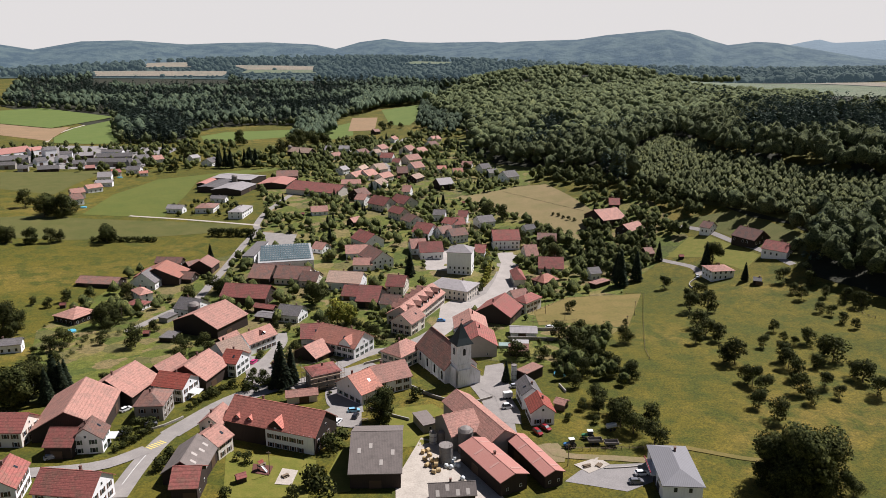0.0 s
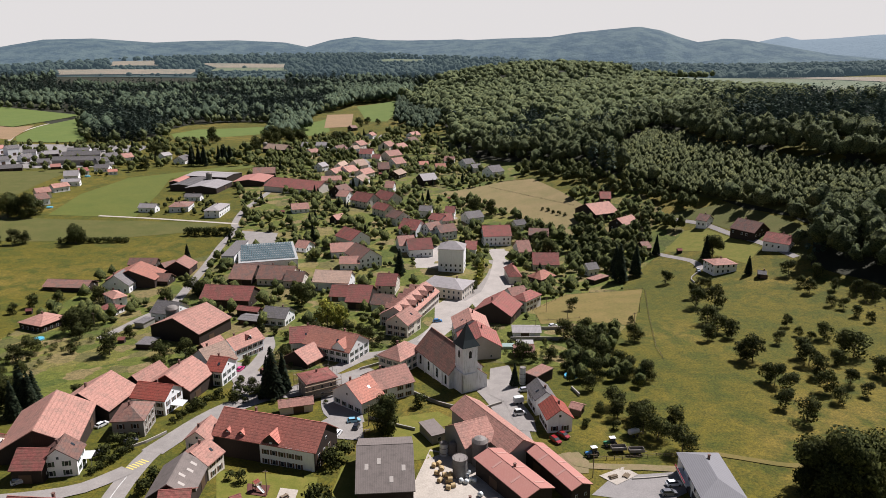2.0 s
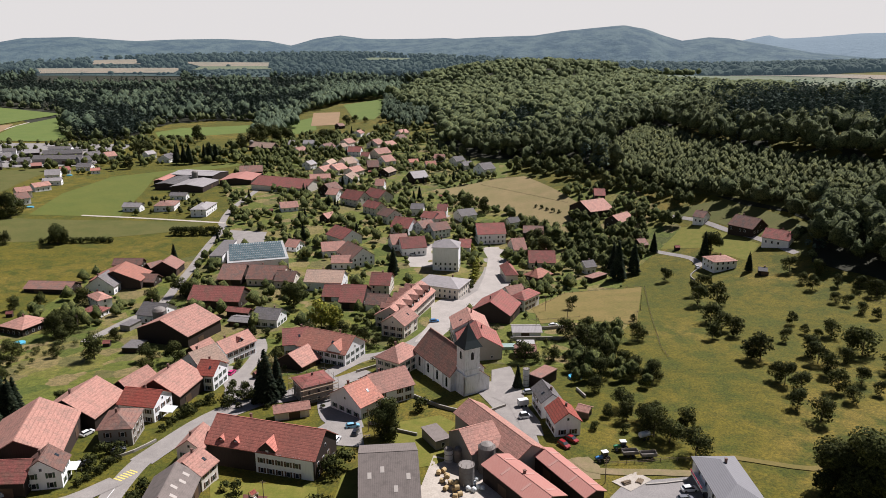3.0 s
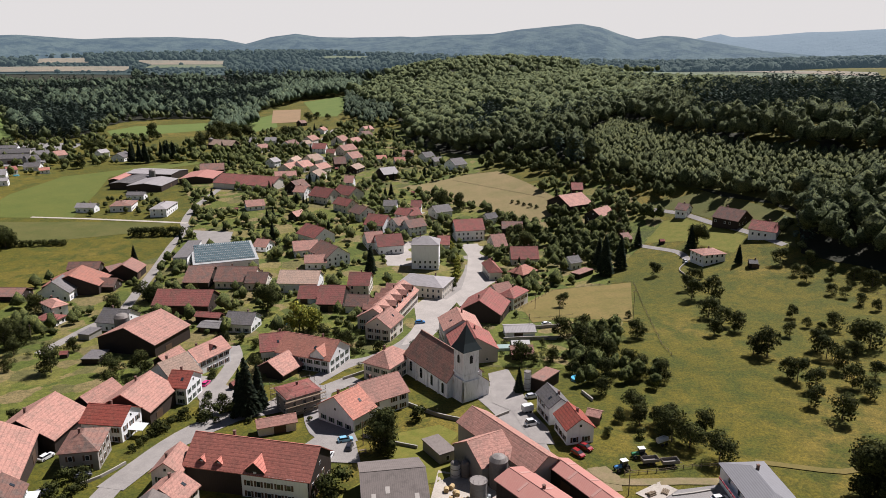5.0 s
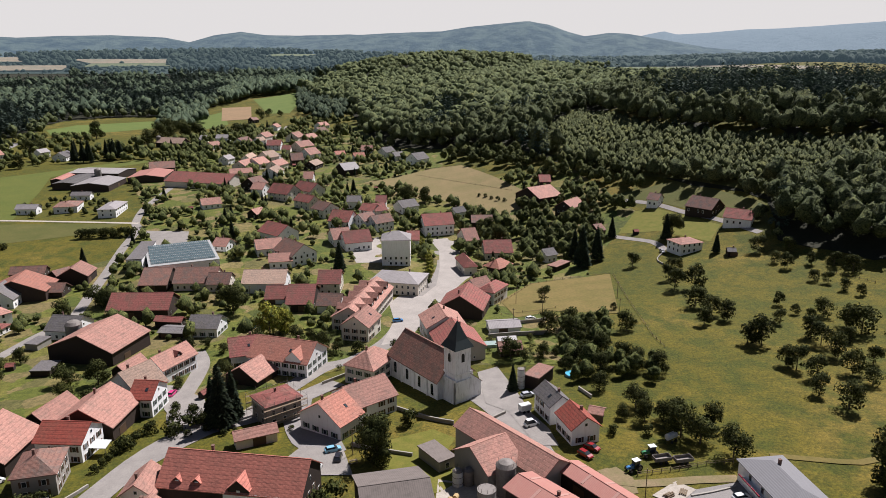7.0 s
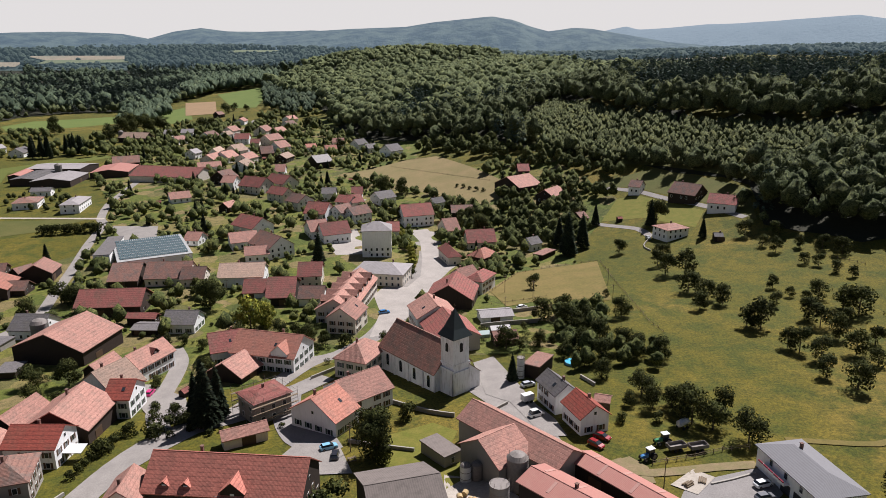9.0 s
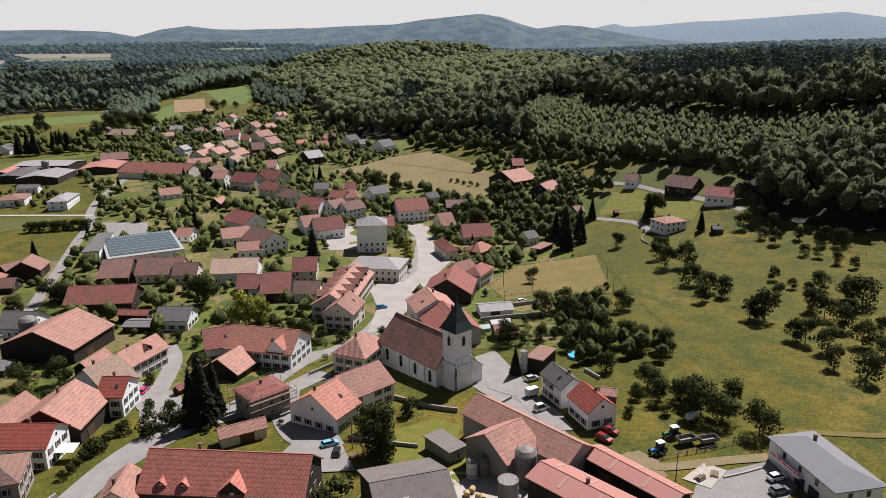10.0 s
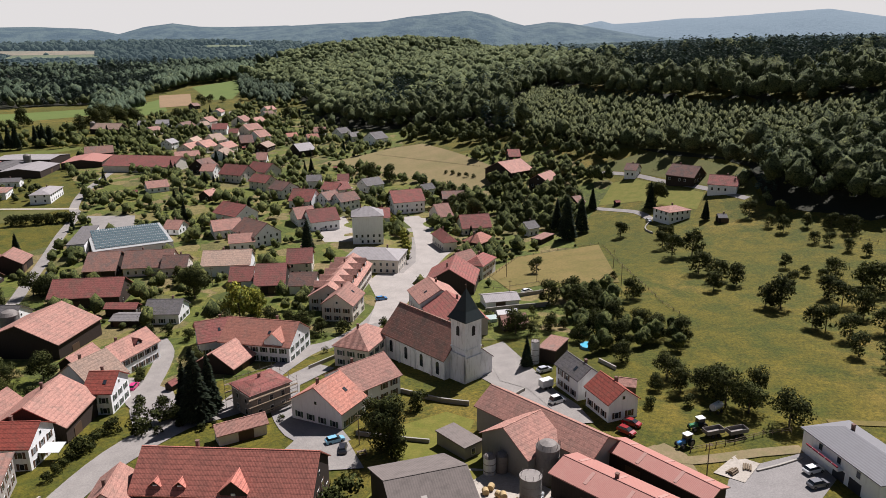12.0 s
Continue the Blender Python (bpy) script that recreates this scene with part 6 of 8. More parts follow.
    box(bm, cx - 0.35, cy - 0.04, CH_TIP + 0.6, cx + 0.35, cy + 0.04, CH_TIP + 0.7)
    part("finial", bm, SHUTTER, spire)
    for (px, py, turn) in ((cx, y0, 180), (x1, cy, -90), (cx, y1, 0), (x0, cy, 90)):
        bm = bmesh.new()
        pts = [(-0.45, -1.1), (0.45, -1.1), (0.45, 0.6), (0.3, 1.0), (0, 1.15), (-0.3, 1.0), (-0.45, 0.6)]
        solid(bm, [(a, b, 0.1) for a, b in pts], 0.13)
        w = part("belfry_opening", bm, LOUVRE, ch, "louvred arched belfry opening")
        w.matrix_local = pose(px, py, CH_TOWER - 2.6, 0, 0, turn) @ pose(0, 0, 0, -90) @ pose(0, 0, 0, 0, 0, 180)
    # low block at the tower's foot
    bm = bmesh.new()
    a = [(x0, y1 - 0.02, -3), (x1, y1 - 0.02, -3), (x1, y1 - 0.02, 8.2), (x0, y1 - 0.02, 8.2)]
    b = [(x0, y1 + 3.4, -3), (x1, y1 + 3.4, -3), (x1, y1 + 3.4, 5.4), (x0, y1 + 3.4, 5.4)]
    va, vb = [bm.verts.new(p) for p in a], [bm.verts.new(p) for p in b]
    bm.faces.new(va[::-1])
    bm.faces.new(vb)
    for i in range(4):
        bm.faces.new((va[i], va[(i + 1) % 4], vb[(i + 1) % 4], vb[i]))
    part("stair_annexe", bm, stone, ch)
    bm = bmesh.new()
    solid(bm, [(x0 - 0.2, y1 - 0.05, 8.35), (x1 + 0.25, y1 - 0.05, 8.35), (x1 + 0.25, y1 + 3.7, 5.3), (x0 - 0.2, y1 + 3.7, 5.3)], 0.15)
    part("annexe_roof", bm, ROOF["brown"], ch)
    bm = bmesh.new()
    box(bm, x0 - 0.4, y0 - 0.5, -3, x1 + 0.35, y0 + 0.02, CH_TOWER * 0.5)
    box(bm, x1 - 0.02, y0 - 0.5, -3, x1 + 0.35, y1, CH_TOWER * 0.5 - 0.6)
    part("tower_plinth", bm, stone, ch)


church()
HOUSES.append((0.2, 15.8, radians(-56), 17.5, 9))


# ---------- farm and street things ----------
STEEL = plain("galvanised_steel", (0.21, 0.185, 0.165), 0.65, 0.1, 0.45)
CEMENT = plain("grey_silo_concrete", (0.22, 0.21, 0.195), 0.85, 0, 0.3)
TYRE = plain("black_rubber", (0.02, 0.02, 0.02), 0.8)
WHITE_METAL = plain("white_enamel", (0.6, 0.6, 0.58), 0.4)
TIMBER = plain("weathered_timber", (0.2, 0.15, 0.1), 0.9, 0, 0.4)
STRAW_BALE = plain("pressed_straw", (0.45, 0.33, 0.17), 0.95, 0, 0.35, 5.0)
WRAP = plain("white_bale_wrap", (0.6, 0.63, 0.62), 0.4, 0, 0.15)
POOL = plain("turquoise_water", (0.1, 0.42, 0.55), 0.1, 0, 0.2)
PANEL, _nt, _b = material("solar_glass", 0.15)
_b.inputs["Base Color"].default_value, _b.inputs["Specular IOR Level"].default_value = (0.09, 0.125, 0.13, 1), 0.5
PAINT = {}


def paint(name, c):
    if name not in PAINT:
        m, nt, b = material("car_paint_" + name, 0.25)
        b.inputs["Base Color"].default_value = (*c, 1)
        b.inputs["Coat Weight"].default_value = 0.6
        PAINT[name] = m
    return PAINT[name]


COLOURS = {"white": (0.75, 0.75, 0.73), "silver": (0.42, 0.43, 0.45), "black": (0.02, 0.02, 0.025), "red": (0.26, 0.016, 0.02), "blue": (0.06, 0.2, 0.42), "light_blue": (0.2, 0.42, 0.55), "pink": (0.5, 0.04, 0.16), "grey": (0.14, 0.14, 0.15), "green": (0.06, 0.22, 0.1)}
WHEEL_BM = bmesh.new()
bmesh.ops.create_cone(WHEEL_BM, cap_ends=True, segments=14, radius1=0.32, radius2=0.32, depth=0.22, matrix=pose(0, 0, 0, 90))
WHEEL = mesh_of("wheel", WHEEL_BM, TYRE)
HUB_BM = bmesh.new()
bmesh.ops.create_cone(HUB_BM, cap_ends=True, segments=12, radius1=0.19, radius2=0.16, depth=0.25, matrix=pose(0, 0, 0, 90))
RIM = mesh_of("rim", HUB_BM, STEEL)


def lofted(bm, rows):
    """A closed body out of rectangles (x, half width, low, high)."""
    rings = [[bm.verts.new(p) for p in ((x, -w, lo), (x, w, lo), (x, w * k, hi), (x, -w * k, hi))] for x, w, lo, hi, k in rows]
    for a, b in zip(rings, rings[1:]):
        for i in range(4):
            j = (i + 1) % 4
            bm.faces.new((a[i], a[j], b[j], b[i]))
    bm.faces.new(rings[0][::-1])
    bm.faces.new(rings[-1])


def car(x, y, yaw, colour, van=False):
    c = thing("car", pose(x, y, ground(x, y) + 0.18, 0, 0, yaw), f"{colour.replace('_', ' ')} parked {'van' if van else 'car'} with dark windows", "car", "parked cars")
    bm = bmesh.new()
    lofted(bm, [(-2.15, 0.74, 0.35, 0.8, 0.95), (-1.95, 0.86, 0.25, 0.98, 0.94), (1.2, 0.88, 0.25, 0.96, 0.94), (1.9, 0.84, 0.25, 0.82, 0.92), (2.15, 0.7, 0.35, 0.66, 0.9)])
    body = part("body", bm, paint(colour, COLOURS[colour]), c)
    top = 1.95 if van else 1.45
    bm = bmesh.new()
    lofted(bm, [(-1.9, 0.78, 0.95, 1.0, 0.98), (-1.5, 0.78, 0.95, top - 0.04, 0.82), (0.3, 0.78, 0.95, top - 0.02, 0.82), (1.15, 0.78, 0.93, 1.0, 0.98)])
    part("glazing", bm, GLASS, c, "dark tinted glass")
    bm = bmesh.new()
    lofted(bm, [(-1.55, 0.64, top - 0.05, top + 0.01, 0.95), (0.32, 0.64, top - 0.03, top + 0.02, 0.95)])
    part("roof", bm, paint(colour, COLOURS[colour]), c)
    for sx in (-1.3, 1.35):
        for sy in (-0.8, 0.8):
            w = part("wheel", WHEEL, None, c)
            w.matrix_local = pose(sx, sy, 0.32)
            part("rim", RIM, None, w)
    for sy in (-0.6, 0.6):
        l = part("headlight", box_mesh("headlight", FRAME, 2.02, sy - 0.16, 0.55, 2.12, sy + 0.16, 0.68), None, c)
    return c


def tractor(x, y, yaw, colour, cab):
    t = thing("tractor", pose(x, y, ground(x, y) + 0.12, 0, 0, yaw), f"{colour} farm tractor with {cab} cab roof", "tractor", "farm vehicles")
    bm = bmesh.new()
    lofted(bm, [(0.2, 0.42, 0.8, 1.6, 0.9), (1.9, 0.38, 0.8, 1.45, 0.85), (2.2, 0.34, 0.85, 1.3, 0.85)])
    part("bonnet", bm, paint(colour, COLOURS[colour]), t)
    bm = bmesh.new()
    lofted(bm, [(-1.2, 0.7, 1.0, 2.6, 0.9), (0.3, 0.7, 1.0, 2.6, 0.9)])
    part("cab", bm, GLASS, t)
    bm = bmesh.new()
    box(bm, -1.35, -0.75, 2.6, 0.45, 0.75, 2.75)
    part("cab_roof", bm, paint(cab, COLOURS[cab]), t)
    for sx, r in ((-0.9, 0.85), (1.5, 0.55)):
        for sy in (-0.85, 0.85):
            w = part("wheel", WHEEL, None, t)
            w.matrix_local = pose(sx, sy, r) @ Matrix.Diagonal((r / 0.32, 2.0, r / 0.32, 1))
            part("rim", RIM, None, w)
    return t


def trailer(x, y, yaw, load):
    t = thing("trailer", pose(x, y, ground(x, y) + 0.12, 0, 0, yaw), f"farm trailer with {load}", "trailer", "farm vehicles")
    bm = bmesh.new()
    if load == "white tank":
        bmesh.ops.create_cone(bm, cap_ends=True, segments=16, radius1=0.85, radius2=0.85, depth=3.6, matrix=pose(0, 0, 1.6, 0, 90))
        bmesh.ops.bevel(bm, geom=[e for e in bm.edges if e.calc_length() < 0.6 and len(e.link_faces) == 2 and e.calc_face_angle(0) > 1], offset=0.25, segments=2, affect="EDGES")
        part("tank", bm, WHITE_METAL, t)
    elif load == "white box":
        box(bm, -1.6, -0.95, 0.7, 1.6, 0.95, 2.5)
        part("box_body", bm, WHITE_METAL, t)
    else:
        for a in ((-2.2, -1.05, 0.9, 2.2, 1.05, 1.0), (-2.2, -1.05, 1.0, 2.2, -0.98, 1.8), (-2.2, 0.98, 1.0, 2.2, 1.05, 1.8), (-2.2, -0.98, 1.0, -2.12, 0.98, 1.8), (2.12, -0.98, 1.0, 2.2, 0.98, 1.8)):
            q = bmesh.new()
            box(q, *a)
            part("side_board" if a[5] > 1.5 else "bed", q, STEEL, t)
        bm.free()
    bm = bmesh.new()
    box(bm, -1.8, -0.06, 0.6, 3.2, 0.06, 0.72)
    part("drawbar", bm, STEEL, t)
    for sx in (-0.7, 0.7):
        for sy in (-0.95, 0.95):
            w = part("wheel", WHEEL, None, t)
            w.matrix_local = pose(sx, sy, 0.42) @ Matrix.Diagonal((1.3, 1.3, 1.3, 1))
    return t


def silo(x, y, r, h, mat, label, domed=True):
    s = thing("silo", pose(x, y, ground(x, y)), label, "silo")
    bm = bmesh.new()
    cylinder(bm, 0, 0, -1, h, r, r, 28)
    part("drum", bm, mat, s)
    bm = bmesh.new()
    if domed:
        cylinder(bm, 0, 0, h, h + r * 0.35, r * 1.03, r * 0.7, 28)
        cylinder(bm, 0, 0, h + r * 0.35, h + r * 0.55, r * 0.7, r * 0.15, 28)
    else:
        cylinder(bm, 0, 0, h, h + 0.25, r * 1.05, r * 1.05, 28)
    part("cap", bm, STEEL, s)
    for k in range(int(h / 1.6)):
        bm = bmesh.new()
        cylinder(bm, 0, 0, 0.8 + k * 1.6, 0.95 + k * 1.6, r + 0.03, r + 0.03, 28)
        part("hoop", bm, STEEL, s)
    bm = bmesh.new()
    for sy in (-0.22, 0.22):
        box(bm, r + 0.08, sy - 0.03, 0, r + 0.14, sy + 0.03, h + 1.0)
    for k in range(int(h / 0.5)):
        box(bm, r + 0.09, -0.22, 0.4 + k * 0.5, r + 0.13, 0.22, 0.44 + k * 0.5)
    part("ladder", bm, STEEL, s)
    bm = bmesh.new()
    for a in range(8):
        cylinder(bm, math.cos(a * 0.785) * r * 0.9, math.sin(a * 0.785) * r * 0.9, h, h + 1.1, 0.04, 0.04, 5)
    part("railing", bm, STEEL, s)
    return s


def bale(x, y, z, yaw, kind):
    if kind == "straw":
        b = thing("hay_bale", pose(x, y, ground(x, y) + z, 0, 0, yaw), "round straw bale stacked in the farmyard", "bale", "bales in the farmyard")
        bm = bmesh.new()
        bmesh.ops.create_cone(bm, cap_ends=True, segments=16, radius1=0.65, radius2=0.65, depth=1.2, matrix=pose(0, 0, 0.65, 90))
        part("bale_body", bm, STRAW_BALE, b)
    else:
        b = thing("wrapped_bale", pose(x, y, ground(x, y) + z, 0, 0, yaw), "white plastic-wrapped silage bale", "bale", "wrapped bales")
        bm = bmesh.new()
        bmesh.ops.create_cone(bm, cap_ends=True, segments=16, radius1=0.65, radius2=0.65, depth=1.2, matrix=pose(0, 0, 0.65, 90))
        bmesh.ops.bevel(bm, geom=[e for e in bm.edges if len(e.link_faces) == 2 and e.calc_face_angle(0) > 1], offset=0.15, segments=2, affect="EDGES")
        part("bale_body", bm, WRAP, b, smooth=True)
    return b


POST = box_mesh("post", TIMBER, -0.07, -0.07, -0.4, 0.07, 0.07, 1.25)


def fence(points, every=2.6, rails=2, label="weathered timber post and rail fence along the meadow"):
    pts = []
    for (x0, y0), (x1, y1) in zip(points, points[1:]):
        n = max(1, round(math.dist((x0, y0), (x1, y1)) / every))
        pts += [(x0 + (x1 - x0) * k / n, y0 + (y1 - y0) * k / n) for k in range(n)]
    pts.append(points[-1])
    f = thing("fence", pose(pts[0][0], pts[0][1], ground(*pts[0])), label, "fence")
    ox, oy, oz = pts[0][0], pts[0][1], ground(*pts[0])
    for x, y in pts:
        p = part("post", POST, None, f)
        p.matrix_local = pose(x - ox, y - oy, ground(x, y) - oz)
    for k in range(rails):
        h = 0.55 + 0.5 * k
        for (x0, y0), (x1, y1) in zip(pts, pts[1:]):
            a, b = Vector((x0 - ox, y0 - oy, ground(x0, y0) - oz + h)), Vector((x1 - ox, y1 - oy, ground(x1, y1) - oz + h))
            d = (b - a).normalized()
            bm = bmesh.new()
            s, u = Vector((-d.y, d.x, 0)) * 0.03, Vector((0, 0, 0.05))
            lo, hi = [bm.verts.new(a + o) for o in (s + u, -s + u, -s - u, s - u)], [bm.verts.new(b + o) for o in (s + u, -s + u, -s - u, s - u)]
            for i in range(4):
                bm.faces.new((lo[i], lo[(i + 1) % 4], hi[(i + 1) % 4], hi[i]))
            part("rail", bm, TIMBER, f)
    return f


def pole(x, y, h=8.0):
    p = thing("utility_pole", pose(x, y, ground(x, y)), "slim wooden utility pole with a short crossarm", "utility pole", "utility poles")
    bm = bmesh.new()
    cylinder(bm, 0, 0, -0.5, h, 0.13, 0.09, 8)
    part("shaft", bm, TIMBER, p)
    bm = bmesh.new()
    box(bm, -0.7, -0.06, h - 0.6, 0.7, 0.06, h - 0.48)
    part("crossarm", bm, TIMBER, p)
    return p


def stone_wall(points, h, label, mat=None):
    pts = smooth_line([(*p, 0) for p in points], 3.0)
    ox, oy, oz = pts[0][0], pts[0][1], ground(pts[0][0], pts[0][1])
    w = thing("garden_wall", pose(ox, oy, oz), label, "wall")
    bm = bmesh.new()
    rings = []
    for i, p in enumerate(pts):
        a, b = pts[max(i - 1, 0)], pts[min(i + 1, len(pts) - 1)]
        d = Vector((b[0] - a[0], b[1] - a[1], 0)).normalized()
        s = Vector((-d.y, d.x, 0)) * 0.2
        base = Vector((p[0] - ox, p[1] - oy, ground(p[0], p[1]) - oz))
        rings.append([bm.verts.new(base + o) for o in (s + Vector((0, 0, -0.6)), s + Vector((0, 0, h)), -s + Vector((0, 0, h)), -s + Vector((0, 0, -0.6)))])
    for a, b in zip(rings, rings[1:]):
        for i in range(4):
            bm.faces.new((a[i], a[(i + 1) % 4], b[(i + 1) % 4], b[i]))
    bm.faces.new(rings[0][::-1])
    bm.faces.new(rings[-1])
    part("masonry", bm, mat or WALL["stone"], w)
    return w


def pool(x, y, r):
    p = thing("garden_pool", pose(x, y, ground(x, y) + 0.1), "small round blue garden pool on a lawn", "pool")
    bm = bmesh.new()
    cylinder(bm, 0, 0, -0.3, 0.7, r, r, 24)
    part("rim", bm, plain("pool_blue_sheet", (0.12, 0.35, 0.5), 0.4), p)
    bm = bmesh.new()
    cylinder(bm, 0, 0, 0.55, 0.72, r * 0.93, r * 0.93, 24)
    part("water", bm, POOL, p)


def garden_hut(x, y, yaw, roof="rust", l=2.6, w=2.2):
    h = thing("garden_hut", pose(x, y, ground(x, y), 0, 0, yaw), "small timber garden hut with a pitched roof", "hut")
    bm = bmesh.new()
    gable_wall(bm, l / 2, w / 2, 1.9, 2.7, 0.5)
    part("wall", bm, WALL["wood"], h)
    bm = bmesh.new()
    gable_roof(bm, l / 2 + 0.2, w / 2 + 0.25, 1.75, 2.75, 0.1, 0.03)
    part("roof", bm, ROOF[roof], h)
    d = part("door", box_mesh("door", DOOR, -0.35, -0.02, 0, 0.35, 0.05, 1.7), None, h)
    d.matrix_local = pose(0, w / 2, 0.05)


_bm = bmesh.new()
for _y in (-1.18, 1.18):
    for _x in (-0.49, 0.49):
        box(_bm, _x - 0.4, _y - 1.0, 0, _x + 0.4, _y + 1.0, 0.06)
PANEL_ME = mesh_of("solar_panel", _bm, PANEL)


def solar_array(x, y, z, yaw, nx, ny, dx, dy, tilt, label):
    a = thing("solar_array", pose(x, y, z, 0, 0, yaw), label, "solar panels")
    for j in range(ny):
        rail = bmesh.new()
        box(rail, -nx * dx / 2, -0.05, 0.02, nx * dx / 2, 0.05, 0.3)
        r = part("rail", rail, STEEL, a)
        r.matrix_local = pose(0, (j - (ny - 1) / 2) * dy, 0)
        for i in range(nx):
            p = part("solar_panel", PANEL_ME, None, a)
            p.matrix_local = pose((i - (nx - 1) / 2) * dx, (j - (ny - 1) / 2) * dy, 0.45, tilt)
    return a


def scaffold(x, y, z, yaw, l, w, h):
    s = thing("scaffold", pose(x, y, z, 0, 0, yaw), "grey tube scaffold with plank decks round a house", "scaffold")
    xs, ys = np.linspace(-l / 2, l / 2, 5), np.linspace(-w / 2, w / 2, 4)
    spots = [(px, sy) for px in xs for sy in (-w / 2, w / 2)] + [(sx, py) for py in ys[1:-1] for sx in (-l / 2, l / 2)]
    for px, py in spots:
        bm = bmesh.new()
        cylinder(bm, px, py, -0.3, h, 0.05, 0.05, 6)
        part("upright", bm, STEEL, s)
    for lev in (2.0, 4.0, 6.0):
        for sy in (-w / 2, w / 2):
            part("plank_deck", box_mesh("plank_deck", TIMBER, -l / 2, sy - 0.35, lev, l / 2, sy + 0.35, lev + 0.06), None, s)
            part("guard_rail", box_mesh("guard_rail", STEEL, -l / 2, sy - 0.03, lev + 1.0, l / 2, sy + 0.03, lev + 1.06), None, s)
        for sx in (-l / 2, l / 2):
            part("guard_rail", box_mesh("guard_rail", STEEL, sx - 0.03, -w / 2, lev + 1.0, sx + 0.03, w / 2, lev + 1.06), None, s)


def stripes(x, y, yaw, n, label):
    c = thing("crosswalk", pose(x, y, 0, 0, 0, yaw), label, "road marking")
    yellow = plain("yellow_road_paint", (0.62, 0.5, 0.14), 0.7)
    for k in range(n):
        bm = bmesh.new()
        px = (k - (n - 1) / 2) * 1.0
        q = c.matrix_world
        vs = []
        for sx, sy in ((-0.25, -1.5), (0.25, -1.5), (0.25, 1.5), (-0.25, 1.5)):
            wpt = q @ Vector((px + sx, sy, 0))
            vs.append(bm.verts.new((px + sx, sy, ground(wpt.x, wpt.y) + 0.19)))
        bm.faces.new(vs)
        part("stripe", bm, yellow, c)




def log_pile(x, y, yaw, n=6):
    """Short trunks piled on one another."""
    pile = thing("log_pile", pose(x, y, ground(x, y) + 0.2, 0, 0, yaw), "stack of pale cut logs on a concrete pad", "logs")
    bm = bmesh.new()
    cylinder(bm, 0, 0, -1.1, 1.1, 0.2, 0.18, 9)
    me = mesh_of("log", bm, TIMBER)
    for k in range(n):
        row, i = (0, k) if k < 4 else (1, k - 4)
        q = part("log", me, None, pile)
        q.matrix_local = pose(0.1 * (k % 3), (i - 1.5 + row * 0.5) * 0.42, 0.2 + row * 0.36, 0, 90, 0)
    return pile


def garden_table(x, y, yaw):
    t = thing("garden_table", pose(x, y, ground(x, y) + 0.1, 0, 0, yaw), "wooden garden table with two benches on the lawn", "table")
    part("tabletop", box_mesh("tabletop", TIMBER, -1.0, -0.4, 0.7, 1.0, 0.4, 0.76), None, t)
    for s in (-1, 1):
        part("bench", box_mesh("bench", TIMBER, -1.0, s * 0.75 - 0.15, 0.4, 1.0, s * 0.75 + 0.15, 0.45), None, t)
        part("leg", box_mesh("leg", TIMBER, s * 0.8 - 0.05, -0.85, 0.0, s * 0.8 + 0.05, 0.85, 0.7), None, t)
    return t


def awning(x, y, yaw, l=4.5, w=3.5, h=2.7):
    a = thing("awning", pose(x, y, ground(x, y), 0, 0, yaw), "white sloping awning on slim posts beside a house", "awning")
    bm = bmesh.new()
    solid(bm, [(-l / 2, -w / 2, h), (l / 2, -w / 2, h), (l / 2, w / 2, h + 0.5), (-l / 2, w / 2, h + 0.5)], 0.1)
    part("canopy", bm, WHITE_METAL, a)
    for sx in (-1, 1):
        for sy, top in ((-1, h - 0.06), (1, h + 0.42)):
            bm = bmesh.new()
            cylinder(bm, sx * (l / 2 - 0.15), sy * (w / 2 - 0.15), -0.2, top, 0.05, 0.05, 6)
            part("post", bm, STEEL, a)
    return a


def slide(x, y, yaw):
    t = thing("playground_slide", pose(x, y, ground(x, y) + 0.25, 0, 0, yaw), "small red roofed play tower with a slide", "slide")
    for sx in (-0.6, 0.6):
        for sy in (-0.6, 0.6):
            part("post", box_mesh("post", TIMBER, sx - 0.05, sy - 0.05, -0.3, sx + 0.05, sy + 0.05, 2.4), None, t)
    part("deck", box_mesh("deck", TIMBER, -0.7, -0.7, 1.2, 0.7, 0.7, 1.3), None, t)
    bm = bmesh.new()
    for s in (-1, 1):
        solid(bm, [(0, -0.85, 3.0), (0, 0.85, 3.0), (s * 0.85, 0.85, 2.35), (s * 0.85, -0.85, 2.35)][::-s], 0.06)
    part("roof", bm, ROOF["red"], t)
    bm = bmesh.new()
    solid(bm, [(0.7, -0.3, 1.3), (3.0, -0.3, 0.25), (3.0, 0.3, 0.25), (0.7, 0.3, 1.3)], 0.05)
    for sy in (-0.3, 0.3):
        solid(bm, [(0.7, sy - 0.03, 1.48), (3.0, sy - 0.03, 0.43), (3.0, sy + 0.03, 0.43), (0.7, sy + 0.03, 1.48)], 0.2)
    part("chute", bm, WHITE_METAL, t)
    return t


def greenhouse(x, y, yaw, l, w, h, tone):
    g = thing("greenhouse", pose(x, y, ground(x, y), 0, 0, yaw), "low pale garden greenhouse with a pitched cover", "greenhouse")
    bm = bmesh.new()
    gable_wall(bm, l / 2, w / 2, h * 0.6, h, 0.4)
    part("cover", bm, tone, g)
    for k in range(4):
        part("rib", box_mesh("rib", STEEL, -l / 2 + k * l / 3 - 0.04, -w / 2 - 0.03, -0.2, -l / 2 + k * l / 3 + 0.04, w / 2 + 0.03, h * 0.6), None, g)
    return g


